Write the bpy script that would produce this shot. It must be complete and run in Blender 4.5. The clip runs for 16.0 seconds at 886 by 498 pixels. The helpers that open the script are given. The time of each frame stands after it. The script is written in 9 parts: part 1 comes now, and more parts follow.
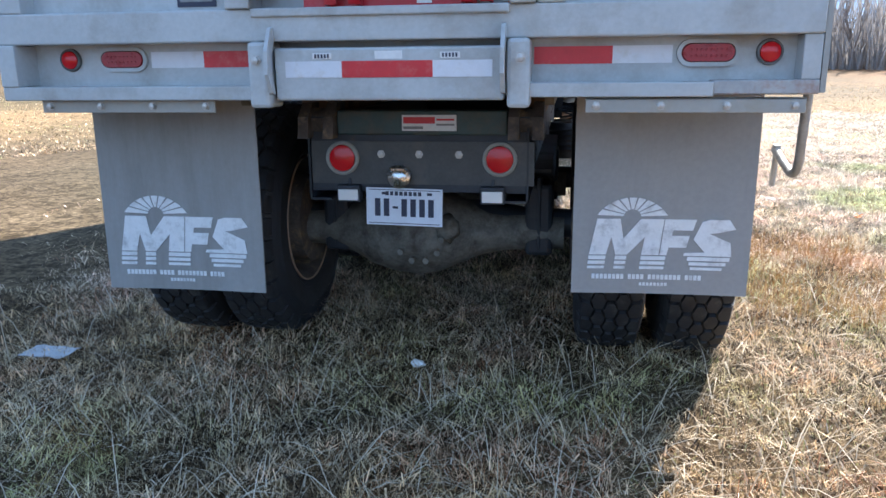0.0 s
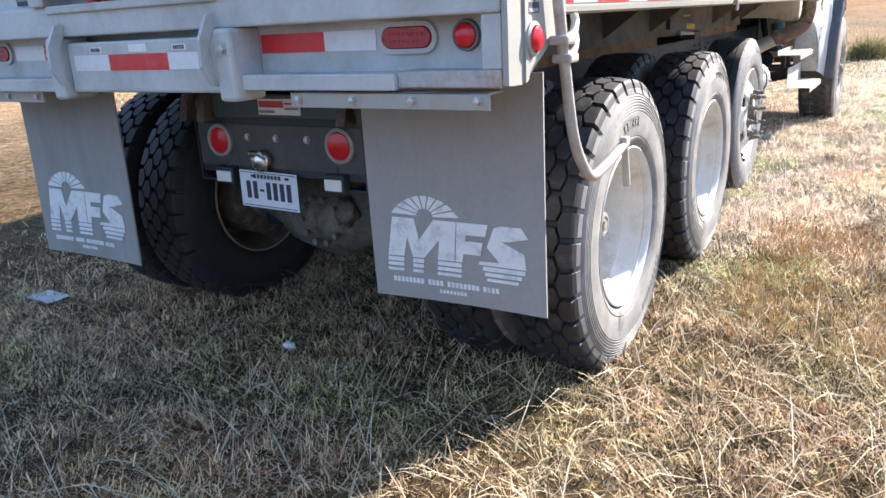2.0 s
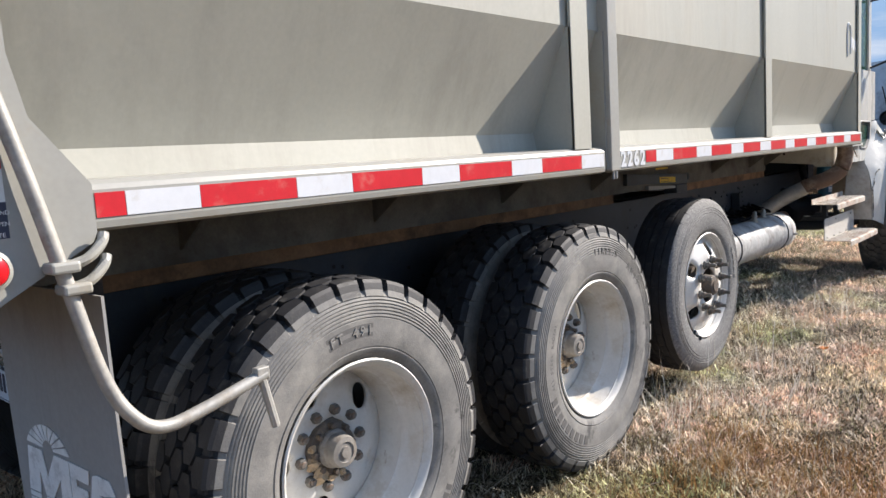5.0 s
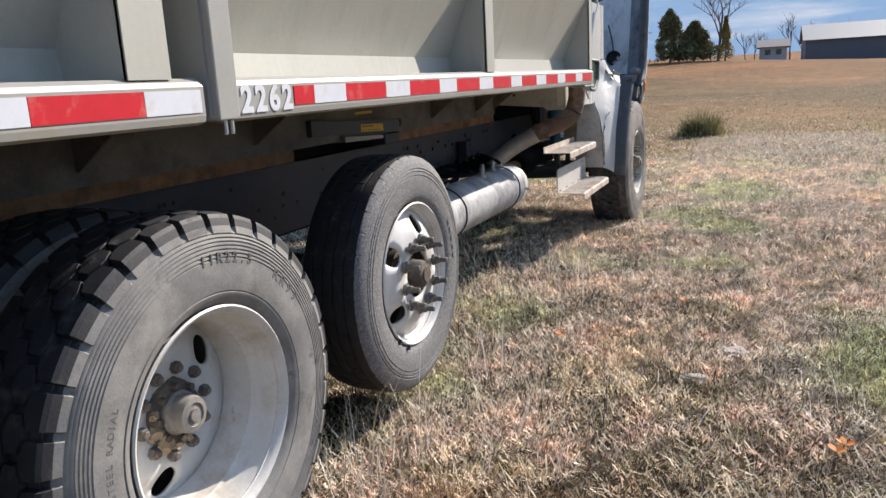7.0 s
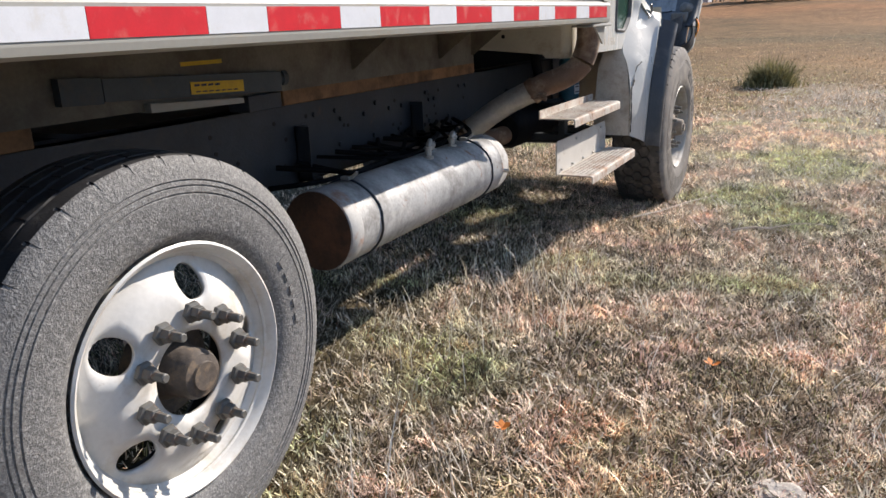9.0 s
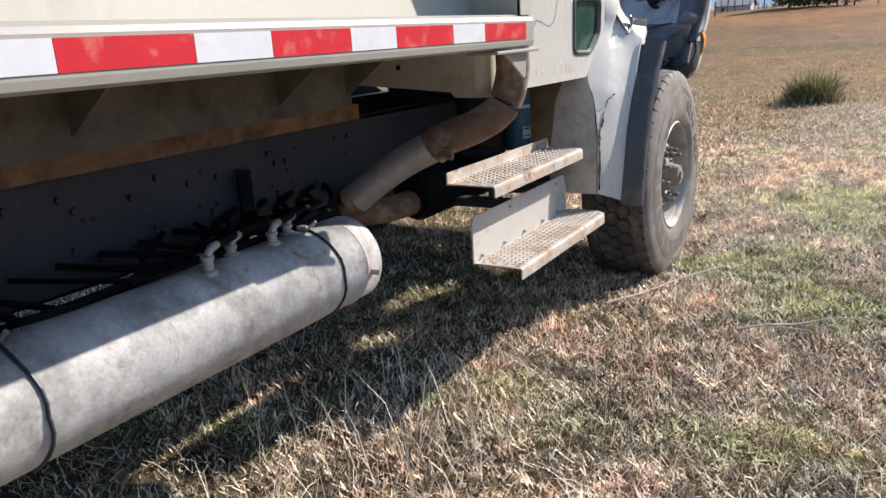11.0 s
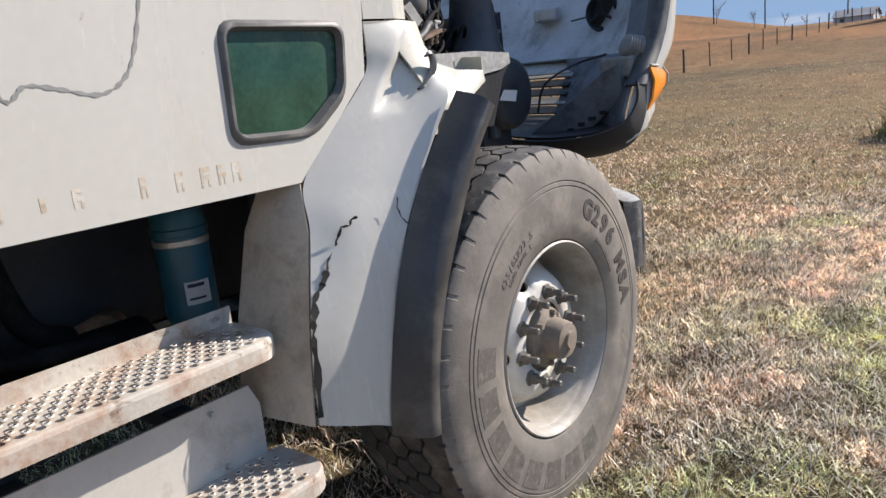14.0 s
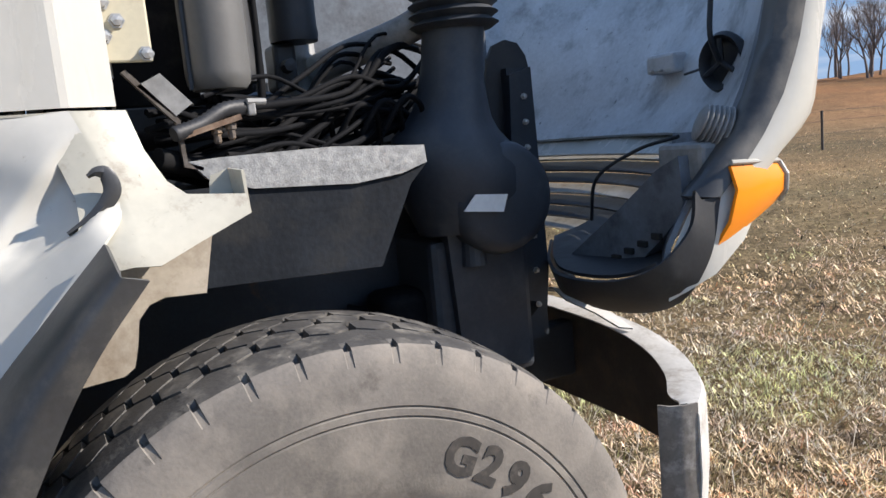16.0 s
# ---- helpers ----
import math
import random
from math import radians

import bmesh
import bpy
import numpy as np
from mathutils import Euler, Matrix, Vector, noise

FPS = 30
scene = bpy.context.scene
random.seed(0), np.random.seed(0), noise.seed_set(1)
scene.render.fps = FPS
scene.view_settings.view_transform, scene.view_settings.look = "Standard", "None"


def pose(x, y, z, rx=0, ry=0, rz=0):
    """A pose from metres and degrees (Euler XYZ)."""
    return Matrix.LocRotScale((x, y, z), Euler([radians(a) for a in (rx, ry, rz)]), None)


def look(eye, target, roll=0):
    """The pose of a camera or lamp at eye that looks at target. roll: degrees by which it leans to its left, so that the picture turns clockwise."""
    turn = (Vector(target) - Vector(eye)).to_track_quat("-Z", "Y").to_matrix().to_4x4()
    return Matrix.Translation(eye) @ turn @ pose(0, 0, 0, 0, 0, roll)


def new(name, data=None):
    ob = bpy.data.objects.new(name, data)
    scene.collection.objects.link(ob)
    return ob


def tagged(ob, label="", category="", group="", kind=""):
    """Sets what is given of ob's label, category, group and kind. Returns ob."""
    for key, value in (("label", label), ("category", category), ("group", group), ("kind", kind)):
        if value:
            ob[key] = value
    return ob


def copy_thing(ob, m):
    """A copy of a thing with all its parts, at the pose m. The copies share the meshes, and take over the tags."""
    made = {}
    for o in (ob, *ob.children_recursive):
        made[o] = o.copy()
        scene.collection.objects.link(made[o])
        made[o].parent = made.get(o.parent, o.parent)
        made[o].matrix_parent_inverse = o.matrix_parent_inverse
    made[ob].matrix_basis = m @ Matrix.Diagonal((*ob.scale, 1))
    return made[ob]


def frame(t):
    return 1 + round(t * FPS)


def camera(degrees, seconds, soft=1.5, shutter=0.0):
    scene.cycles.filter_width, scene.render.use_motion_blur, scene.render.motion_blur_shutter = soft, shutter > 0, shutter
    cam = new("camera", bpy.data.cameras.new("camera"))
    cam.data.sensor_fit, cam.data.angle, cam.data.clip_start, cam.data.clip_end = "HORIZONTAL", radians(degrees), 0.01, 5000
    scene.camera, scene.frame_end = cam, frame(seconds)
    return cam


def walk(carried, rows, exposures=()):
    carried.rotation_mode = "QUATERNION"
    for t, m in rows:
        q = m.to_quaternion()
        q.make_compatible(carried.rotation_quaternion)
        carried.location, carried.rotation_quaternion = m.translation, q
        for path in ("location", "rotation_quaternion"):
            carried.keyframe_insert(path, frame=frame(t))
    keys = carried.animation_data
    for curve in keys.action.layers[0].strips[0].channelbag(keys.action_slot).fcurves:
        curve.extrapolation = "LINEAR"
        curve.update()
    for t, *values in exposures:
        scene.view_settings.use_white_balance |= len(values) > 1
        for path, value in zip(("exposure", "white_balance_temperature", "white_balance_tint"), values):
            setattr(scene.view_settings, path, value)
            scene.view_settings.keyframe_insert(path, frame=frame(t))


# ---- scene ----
cam = camera(61.3, 16.0)
PATH = [
    (0, (0.58, -2.305, 1.287), (0.256, -0.391, 0.806), -0.6),
    (0.5, (0.961, -2.108, 1.315), (0.488, -0.259, 0.716), -1.9),
    (1, (1.339, -1.921, 1.326), (0.65, -0.151, 0.7), -1.8),
    (1.5, (1.692, -1.718, 1.33), (0.809, -0.031, 0.717), -2.4),
    (2, (2.062, -1.563, 1.349), (1.036, 0.051, 0.763), -3.1),
    (2.5, (2.303, -1.382, 1.365), (1.15, 0.156, 0.815), -3.8),
    (3, (2.511, -1.157, 1.381), (1.236, 0.305, 0.895), -3.9),
    (3.5, (2.749, -0.901, 1.406), (1.366, 0.489, 1.012), -3.7),
    (3.7, (2.83, -0.81, 1.419), (1.411, 0.555, 1.068), -3.5),
    (5.8, (2.843, 0.053, 1.462), (1.658, 1.648, 1.24), -4.0),
    (6, (2.778, 0.199, 1.464), (1.675, 1.843, 1.179), -3.7),
    (6.5, (2.571, 0.585, 1.422), (1.667, 2.328, 1.044), -3.2),
    (7, (2.475, 0.997, 1.411), (1.684, 2.782, 0.978), -3.1),
    (7.5, (2.427, 1.389, 1.412), (1.643, 3.167, 0.937), -3.3),
    (8, (2.426, 1.77, 1.41), (1.595, 3.515, 0.896), -2.9),
    (8.5, (2.447, 2.192, 1.385), (1.566, 3.9, 0.831), -2.6),
    (9, (2.398, 2.62, 1.379), (1.484, 4.302, 0.799), -2.2),
    (9.5, (2.372, 3.029, 1.398), (1.45, 4.709, 0.823), -1.4),
    (9.7, (2.36, 3.179, 1.408), (1.434, 4.86, 0.846), -1.4),
    (11.8, (2.408, 4.769, 1.351), (1.293, 6.343, 0.823), -4.7),
    (12, (2.423, 4.935, 1.337), (1.274, 6.485, 0.812), -4.7),
    (12.5, (2.413, 5.322, 1.319), (1.218, 6.838, 0.795), -5.3),
    (13, (2.453, 5.742, 1.34), (1.249, 7.255, 0.832), -5.8),
    (13.5, (2.469, 6.149, 1.367), (1.262, 7.67, 0.887), -6.0),
    (14, (2.443, 6.566, 1.387), (1.192, 8.06, 0.934), -5.9),
    (14.5, (2.468, 6.965, 1.403), (1.124, 8.382, 0.971), -5.7),
    (15, (2.429, 7.361, 1.41), (0.954, 8.65, 1.007), -5.5),
    (15.5, (2.431, 7.786, 1.405), (0.802, 8.891, 1.047), -5.3),
    (16, (2.363, 8.131, 1.449), (0.587, 9.0, 1.154), -5.2),
]
walk(cam, [(t, look(eye, target, roll)) for t, eye, target, roll in PATH],
     exposures=[(0, 2.22, 6250, 13), (1.0, 2.2, 6350, 14), (2.0, 2.10, 6500, 15), (3.5, 1.50, 6600, 15), (6, 0.98, 6550, 14), (7, 0.92, 6600, 15), (8, 0.82, 6650, 15), (9, 0.90, 6650, 15), (12, 1.02, 6650, 15), (14, 0.90, 6650, 15), (16, 1.0, 6550, 14)])


# ---- world and sun ----
SUN_AZ, SUN_EL = 27.5, 34.0
sun_dir = Vector((math.sin(radians(SUN_AZ)) * math.cos(radians(SUN_EL)), math.cos(radians(SUN_AZ)) * math.cos(radians(SUN_EL)), math.sin(radians(SUN_EL))))
world = bpy.data.worlds.new("sky")
scene.world = world
world.use_nodes = True
wn, wl = world.node_tree.nodes, world.node_tree.links
sky = wn.new("ShaderNodeTexSky")
sky.sky_type, sky.sun_disc = "NISHITA", False
sky.sun_elevation, sky.sun_rotation = radians(SUN_EL), radians(SUN_AZ)
sky.air_density, sky.dust_density, sky.ozone_density = 1.3, 0.15, 3.0
# clear blue low sky with thin cloud streaks, passing into the bright upper sky
wtc = wn.new("ShaderNodeTexCoord")
wsep = wn.new("ShaderNodeSeparateXYZ")
wl.new(wtc.outputs["Generated"], wsep.inputs[0])
wup = wn.new("ShaderNodeMapRange")
wup.interpolation_type = "SMOOTHSTEP"
wup.inputs[1].default_value, wup.inputs[2].default_value = 0.10, 0.55
wl.new(wsep.outputs[2], wup.inputs[0])
wmap = wn.new("ShaderNodeMapping")
wmap.inputs["Scale"].default_value = (2.2, 2.2, 15.0)
wl.new(wtc.outputs["Generated"], wmap.inputs[0])
wcl = wn.new("ShaderNodeTexNoise")
wcl.inputs["Scale"].default_value, wcl.inputs["Detail"].default_value, wcl.inputs["Roughness"].default_value = 1.6, 7, 0.6
wl.new(wmap.outputs[0], wcl.inputs["Vector"])
wth = wn.new("ShaderNodeMapRange")
wth.inputs[1].default_value, wth.inputs[2].default_value, wth.inputs[4].default_value = 0.52, 0.74, 0.85
wl.new(wcl.outputs[0], wth.inputs[0])
wlow = wn.new("ShaderNodeMix")
wlow.data_type = "RGBA"
wlow.inputs[6].default_value, wlow.inputs[7].default_value = (1.30, 2.10, 3.25, 1), (3.6, 3.8, 4.0, 1)
wl.new(wth.outputs[0], wlow.inputs[0])
wmix = wn.new("ShaderNodeMix")
wmix.data_type = "RGBA"
wl.new(wup.outputs[0], wmix.inputs[0])
wl.new(wlow.outputs[2], wmix.inputs[6])
wl.new(sky.outputs[0], wmix.inputs[7])
wl.new(wmix.outputs[2], wn["Background"].inputs[0])
wn["Background"].inputs[1].default_value = 0.115
sun = new("sun", bpy.data.lights.new("sun", "SUN"))
sun.data.energy, sun.data.angle, sun.data.color = 4.4, radians(0.55), (1.0, 0.94, 0.84)
sun.matrix_world = look(sun_dir * 60, (0, 0, 0))


# ---- materials ----
def surf(name, base, rough=0.6, metal=0.0, var=0.18, scale=5.0, fine=90.0, bump=0.15, dirt=None, dirt_amount=0.5, dirt_scale=3.0, spec=0.5, streak=False, dirt2=None):
    """A worn surface: base colour varied at two scales, stains of a second colour, roughness that follows them, fine relief."""
    m = bpy.data.materials.new(name)
    m.use_nodes = True
    n, l = m.node_tree.nodes, m.node_tree.links
    b = n["Principled BSDF"]
    b.inputs["Metallic"].default_value = metal
    b.inputs["Specular IOR Level"].default_value = spec
    tc = n.new("ShaderNodeTexCoord")
    mp = n.new("ShaderNodeMapping")
    l.new(tc.outputs["Object"], mp.inputs[0])
    if streak:
        mp.inputs["Scale"].default_value = (1, 1, 0.16)
    big = n.new("ShaderNodeTexNoise")
    big.inputs["Scale"].default_value, big.inputs["Detail"].default_value, big.inputs["Roughness"].default_value = scale, 6, 0.62
    l.new(mp.outputs[0], big.inputs["Vector"])
    small = n.new("ShaderNodeTexNoise")
    small.inputs["Scale"].default_value, small.inputs["Detail"].default_value = fine, 4
    l.new(tc.outputs["Object"], small.inputs["Vector"])
    add = n.new("ShaderNodeMath")
    add.operation = "MULTIPLY_ADD"
    add.inputs[1].default_value = 0.45
    l.new(small.outputs[0], add.inputs[0])
    l.new(big.outputs[0], add.inputs[2])
    ramp = n.new("ShaderNodeMapRange")
    ramp.inputs[1].default_value, ramp.inputs[2].default_value = 0.45, 1.0
    ramp.inputs[3].default_value, ramp.inputs[4].default_value = 1 - var, 1 + var
    l.new(add.outputs[0], ramp.inputs[0])
    mul = n.new("ShaderNodeMix")
    mul.data_type, mul.blend_type = "RGBA", "MULTIPLY"
    mul.inputs[0].default_value = 1.0
    mul.inputs[6].default_value = (*base, 1)
    l.new(ramp.outputs[0], mul.inputs[7])
    colour = mul.outputs[2]
    if dirt:
        dn = n.new("ShaderNodeTexNoise")
        dn.inputs["Scale"].default_value, dn.inputs["Detail"].default_value, dn.inputs["Roughness"].default_value = dirt_scale, 9, 0.7
        l.new(mp.outputs[0], dn.inputs["Vector"])
        dr = n.new("ShaderNodeMapRange")
        dr.inputs[1].default_value, dr.inputs[2].default_value = 0.62 - 0.34 * dirt_amount, 0.80 - 0.24 * dirt_amount
        l.new(dn.outputs[0], dr.inputs[0])
        mx = n.new("ShaderNodeMix")
        mx.data_type = "RGBA"
        l.new(dr.outputs[0], mx.inputs[0])
        l.new(colour, mx.inputs[6])
        mx.inputs[7].default_value = (*dirt, 1)
        colour = mx.outputs[2]
        rr = n.new("ShaderNodeMapRange")
        rr.inputs[3].default_value, rr.inputs[4].default_value = rough, min(1, rough + 0.3)
        l.new(dr.outputs[0], rr.inputs[0])
        l.new(rr.outputs[0], b.inputs["Roughness"])
    else:
        rr = n.new("ShaderNodeMapRange")
        rr.inputs[1].default_value, rr.inputs[2].default_value = 0.3, 0.7
        rr.inputs[3].default_value, rr.inputs[4].default_value = max(0.03, rough - 0.08), min(1, rough + 0.1)
        l.new(big.outputs[0], rr.inputs[0])
        l.new(rr.outputs[0], b.inputs["Roughness"])
    if dirt2:
        colour2, amount2, scale2 = dirt2
        dn2, dr2, mx2 = n.new("ShaderNodeTexNoise"), n.new("ShaderNodeMapRange"), n.new("ShaderNodeMix")
        dn2.inputs["Scale"].default_value, dn2.inputs["Detail"].default_value, dn2.inputs["Roughness"].default_value = scale2, 10, 0.72
        dn2.inputs["Distortion"].default_value = 0.6
        l.new(tc.outputs["Object"], dn2.inputs["Vector"])
        dr2.inputs[1].default_value, dr2.inputs[2].default_value = 0.66 - 0.30 * amount2, 0.74 - 0.26 * amount2
        l.new(dn2.outputs[0], dr2.inputs[0])
        mx2.data_type = "RGBA"
        l.new(dr2.outputs[0], mx2.inputs[0])
        l.new(colour, mx2.inputs[6])
        mx2.inputs[7].default_value = (*colour2, 1)
        colour = mx2.outputs[2]
    l.new(colour, b.inputs["Base Color"])
    if bump:
        bp = n.new("ShaderNodeBump")
        bp.inputs["Strength"].default_value, bp.inputs["Distance"].default_value = bump, 0.004
        l.new(add.outputs[0], bp.inputs["Height"])
        l.new(bp.outputs[0], b.inputs["Normal"])
    return m


def island_ramp(m, stops, patch=None, hue=None):
    """Colour by a random number per loose piece, through a ramp; patch mixes in a slow noise over the ground."""
    n, l = m.node_tree.nodes, m.node_tree.links
    b = n["Principled BSDF"]
    g = n.new("ShaderNodeNewGeometry")
    r = n.new("ShaderNodeValToRGB")
    r.color_ramp.elements[0].position, r.color_ramp.elements[0].color = stops[0][0], (*stops[0][1], 1)
    r.color_ramp.elements[1].position, r.color_ramp.elements[1].color = stops[-1][0], (*stops[-1][1], 1)
    for p, c in stops[1:-1]:
        e = r.color_ramp.elements.new(p)
        e.color = (*c, 1)
    if patch:
        tc = n.new("ShaderNodeTexCoord")
        ns = n.new("ShaderNodeTexNoise")
        ns.inputs["Scale"].default_value, ns.inputs["Detail"].default_value = patch, 3
        l.new(tc.outputs["Object"], ns.inputs["Vector"])
        ad = n.new("ShaderNodeMath")
        ad.operation = "MULTIPLY_ADD"
        ad.inputs[1].default_value, ad.inputs[2].default_value = 1.5, -0.75
        l.new(ns.outputs[0], ad.inputs[0])
        sm = n.new("ShaderNodeMath")
        sm.operation, sm.use_clamp = "ADD", True
        l.new(ad.outputs[0], sm.inputs[0])
        l.new(g.outputs["Random Per Island"], sm.inputs[1])
        l.new(sm.outputs[0], r.inputs[0])
    else:
        l.new(g.outputs["Random Per Island"], r.inputs[0])
    out = r.outputs[0]
    if hue:
        for sc, tints in hue:
            tc2 = n.new("ShaderNodeTexCoord")
            ns2 = n.new("ShaderNodeTexNoise")
            ns2.inputs["Scale"].default_value, ns2.inputs["Detail"].default_value = sc, 4
            l.new(tc2.outputs["Object"], ns2.inputs["Vector"])
            hr = n.new("ShaderNodeValToRGB")
            hr.color_ramp.elements[0].position, hr.color_ramp.elements[0].color = 0.38, (*tints[0], 1)
            hr.color_ramp.elements[1].position, hr.color_ramp.elements[1].color = 0.62, (*tints[-1], 1)
            for i, c in enumerate(tints[1:-1]):
                hr.color_ramp.elements.new(0.38 + 0.24 * (i + 1) / (len(tints) - 1)).color = (*c, 1)
            l.new(ns2.outputs[0], hr.inputs[0])
            mx = n.new("ShaderNodeMix")
            mx.data_type, mx.blend_type = "RGBA", "MULTIPLY"
            mx.inputs[0].default_value = 1.0
            l.new(out, mx.inputs[6])
            l.new(hr.outputs[0], mx.inputs[7])
            out = mx.outputs[2]
    l.new(out, b.inputs["Base Color"])


def plain(name, base, rough, metal=0.0, transmission=0.0, spec=0.5):
    m = bpy.data.materials.new(name)
    m.use_nodes = True
    b = m.node_tree.nodes["Principled BSDF"]
    b.inputs["Base Color"].default_value = (*base, 1)
    b.inputs["Roughness"].default_value, b.inputs["Metallic"].default_value = rough, metal
    b.inputs["Transmission Weight"].default_value, b.inputs["Specular IOR Level"].default_value = transmission, spec
    return m


BODY = surf("body_paint", (0.41, 0.40, 0.34), 0.42, var=0.10, scale=1.4, fine=60, bump=0.05, dirt=(0.30, 0.285, 0.24), dirt_amount=0.35, dirt_scale=1.8, streak=True)
RAIL = surf("rail_paint", (0.315, 0.31, 0.28), 0.42, var=0.10, scale=2.5, fine=70, bump=0.05, dirt=(0.30, 0.27, 0.21), dirt_amount=0.32, dirt_scale=5)
REAR = surf("rear_paint", (0.42, 0.44, 0.435), 0.40, var=0.14, scale=2.6, fine=70, bump=0.08, dirt=(0.30, 0.29, 0.26), dirt_amount=0.42, dirt_scale=4)
# browner and darker than the body paint, with darker blotches
UNDER = surf("underside_paint", (0.17, 0.155, 0.125), 0.75, var=0.3, scale=4, bump=0.2, dirt=(0.09, 0.075, 0.06), dirt_amount=0.5, dirt_scale=3)
RUSTED = surf("rust_streaked_paint", (0.36, 0.36, 0.35), 0.6, var=0.2, scale=6, dirt=(0.27, 0.115, 0.055), dirt_amount=0.42, dirt_scale=9, bump=0.2)
WHITE = surf("cab_paint", (0.50, 0.49, 0.45), 0.26, var=0.07, scale=1.5, fine=40, bump=0.04, dirt=(0.46, 0.43, 0.37), dirt_amount=0.24, dirt_scale=3.5, streak=True, dirt2=((0.30, 0.26, 0.21), 0.02, 26))
BEIGE = surf("raw_fibreglass", (0.42, 0.37, 0.30), 0.7, var=0.2, scale=7, bump=0.15, dirt=(0.22, 0.17, 0.12), dirt_amount=0.45, dirt_scale=6)
TREAD = surf("tread_rubber", (0.018, 0.018, 0.020), 0.62, var=0.4, scale=14, fine=160, bump=0.35, dirt=(0.085, 0.08, 0.07), dirt_amount=0.22, dirt_scale=22)
WALLS = surf("dusty_sidewall", (0.175, 0.169, 0.158), 0.75, var=0.3, scale=9, fine=170, bump=0.4, dirt=(0.28, 0.268, 0.24), dirt_amount=0.42, dirt_scale=7, dirt2=((0.065, 0.063, 0.061), 0.24, 5))
WORN = surf("worn_sidewall", (0.135, 0.133, 0.129), 0.72, var=0.35, scale=60, fine=240, bump=0.8, dirt=(0.36, 0.355, 0.34), dirt_amount=0.36, dirt_scale=130, dirt2=((0.065, 0.064, 0.062), 0.26, 90))
RIM_DUST = surf("dusty_rim_paint", (0.34, 0.325, 0.295), 0.5, var=0.2, scale=5, bump=0.12, dirt=(0.24, 0.205, 0.165), dirt_amount=0.45, dirt_scale=6, dirt2=((0.14, 0.10, 0.07), 0.10, 14))
TREAD_B = surf("dusty_tread", (0.052, 0.049, 0.046), 0.6, var=0.35, scale=12, fine=160, bump=0.4, dirt=(0.19, 0.175, 0.15), dirt_amount=0.36, dirt_scale=14, dirt2=((0.025, 0.024, 0.023), 0.28, 18))
BROWNWALL = surf("brown_sidewall", (0.142, 0.128, 0.113), 0.78, var=0.25, scale=7, fine=170, bump=0.3, dirt=(0.26, 0.232, 0.198), dirt_amount=0.45, dirt_scale=5, dirt2=((0.095, 0.084, 0.073), 0.22, 4))
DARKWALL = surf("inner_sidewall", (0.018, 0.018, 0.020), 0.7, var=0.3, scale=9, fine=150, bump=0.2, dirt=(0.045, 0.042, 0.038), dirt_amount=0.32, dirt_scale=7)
LETTER_B = surf("brown_letters", (0.045, 0.040, 0.036), 0.7, var=0.3, scale=30, bump=0.1, dirt=(0.12, 0.105, 0.09), dirt_amount=0.25, dirt_scale=40)
LETTER_W = surf("wall_letters", (0.098, 0.088, 0.078), 0.75, var=0.3, scale=30, bump=0.1, dirt=(0.22, 0.198, 0.17), dirt_amount=0.3, dirt_scale=50)
LETTER = surf("raised_letters", (0.105, 0.10, 0.095), 0.75, var=0.2, bump=0.1)
RIM = surf("wheel_paint", (0.56, 0.548, 0.515), 0.40, var=0.12, scale=4, bump=0.10, dirt=(0.40, 0.345, 0.27), dirt_amount=0.34, dirt_scale=7, dirt2=((0.20, 0.125, 0.075), 0.06, 16))
HUBM = surf("greasy_hub", (0.085, 0.068, 0.055), 0.65, var=0.5, scale=18, bump=0.6, dirt=(0.30, 0.205, 0.12), dirt_amount=0.30, dirt_scale=16)
NUT = surf("lug_steel", (0.13, 0.128, 0.118), 0.55, metal=0.3, var=0.3, scale=40, bump=0.2, dirt=(0.20, 0.11, 0.065), dirt_amount=0.22, dirt_scale=40)
FRAME = surf("frame_black", (0.019, 0.025, 0.034), 0.5, var=0.4, scale=6, fine=110, bump=0.3, dirt=(0.055, 0.054, 0.052), dirt_amount=0.26, dirt_scale=5, dirt2=((0.075, 0.042, 0.026), 0.10, 7))
BLACK = surf("black_plastic", (0.016, 0.018, 0.022), 0.55, var=0.3, scale=8, bump=0.15, dirt=(0.055, 0.054, 0.052), dirt_amount=0.30, dirt_scale=6)
FLARE = surf("black_rubber_flare", (0.040, 0.041, 0.043), 0.36, var=0.3, scale=6, bump=0.16, dirt=(0.12, 0.112, 0.10), dirt_amount=0.36, dirt_scale=4)
# hose colour held near black, with the engine bay's shade put into it
HOSE = surf("near_black_rubber", (0.005, 0.0055, 0.007), 0.75, var=0.3, scale=9, bump=0.2, dirt=(0.022, 0.021, 0.020), dirt_amount=0.25, dirt_scale=9, spec=0.10)
OLDWHITE = surf("chipped_white", (0.46, 0.45, 0.43), 0.5, var=0.2, scale=7, bump=0.15, dirt=(0.20, 0.17, 0.14), dirt_amount=0.40, dirt_scale=11)
FLAP = surf("flap_plastic", (0.285, 0.28, 0.272), 0.6, var=0.14, scale=2.2, fine=60, bump=0.06, dirt=(0.19, 0.183, 0.17), dirt_amount=0.5, dirt_scale=2.2, streak=True)
LOGO = surf("white_print", (0.66, 0.67, 0.67), 0.6, var=0.08, scale=30, bump=0.0, dirt=(0.40, 0.40, 0.40), dirt_amount=0.32, dirt_scale=20)
WOOD = surf("sill_timber", (0.235, 0.125, 0.058), 0.75, var=0.35, scale=9, fine=90, bump=0.35, dirt=(0.07, 0.045, 0.03), dirt_amount=0.38, dirt_scale=5)
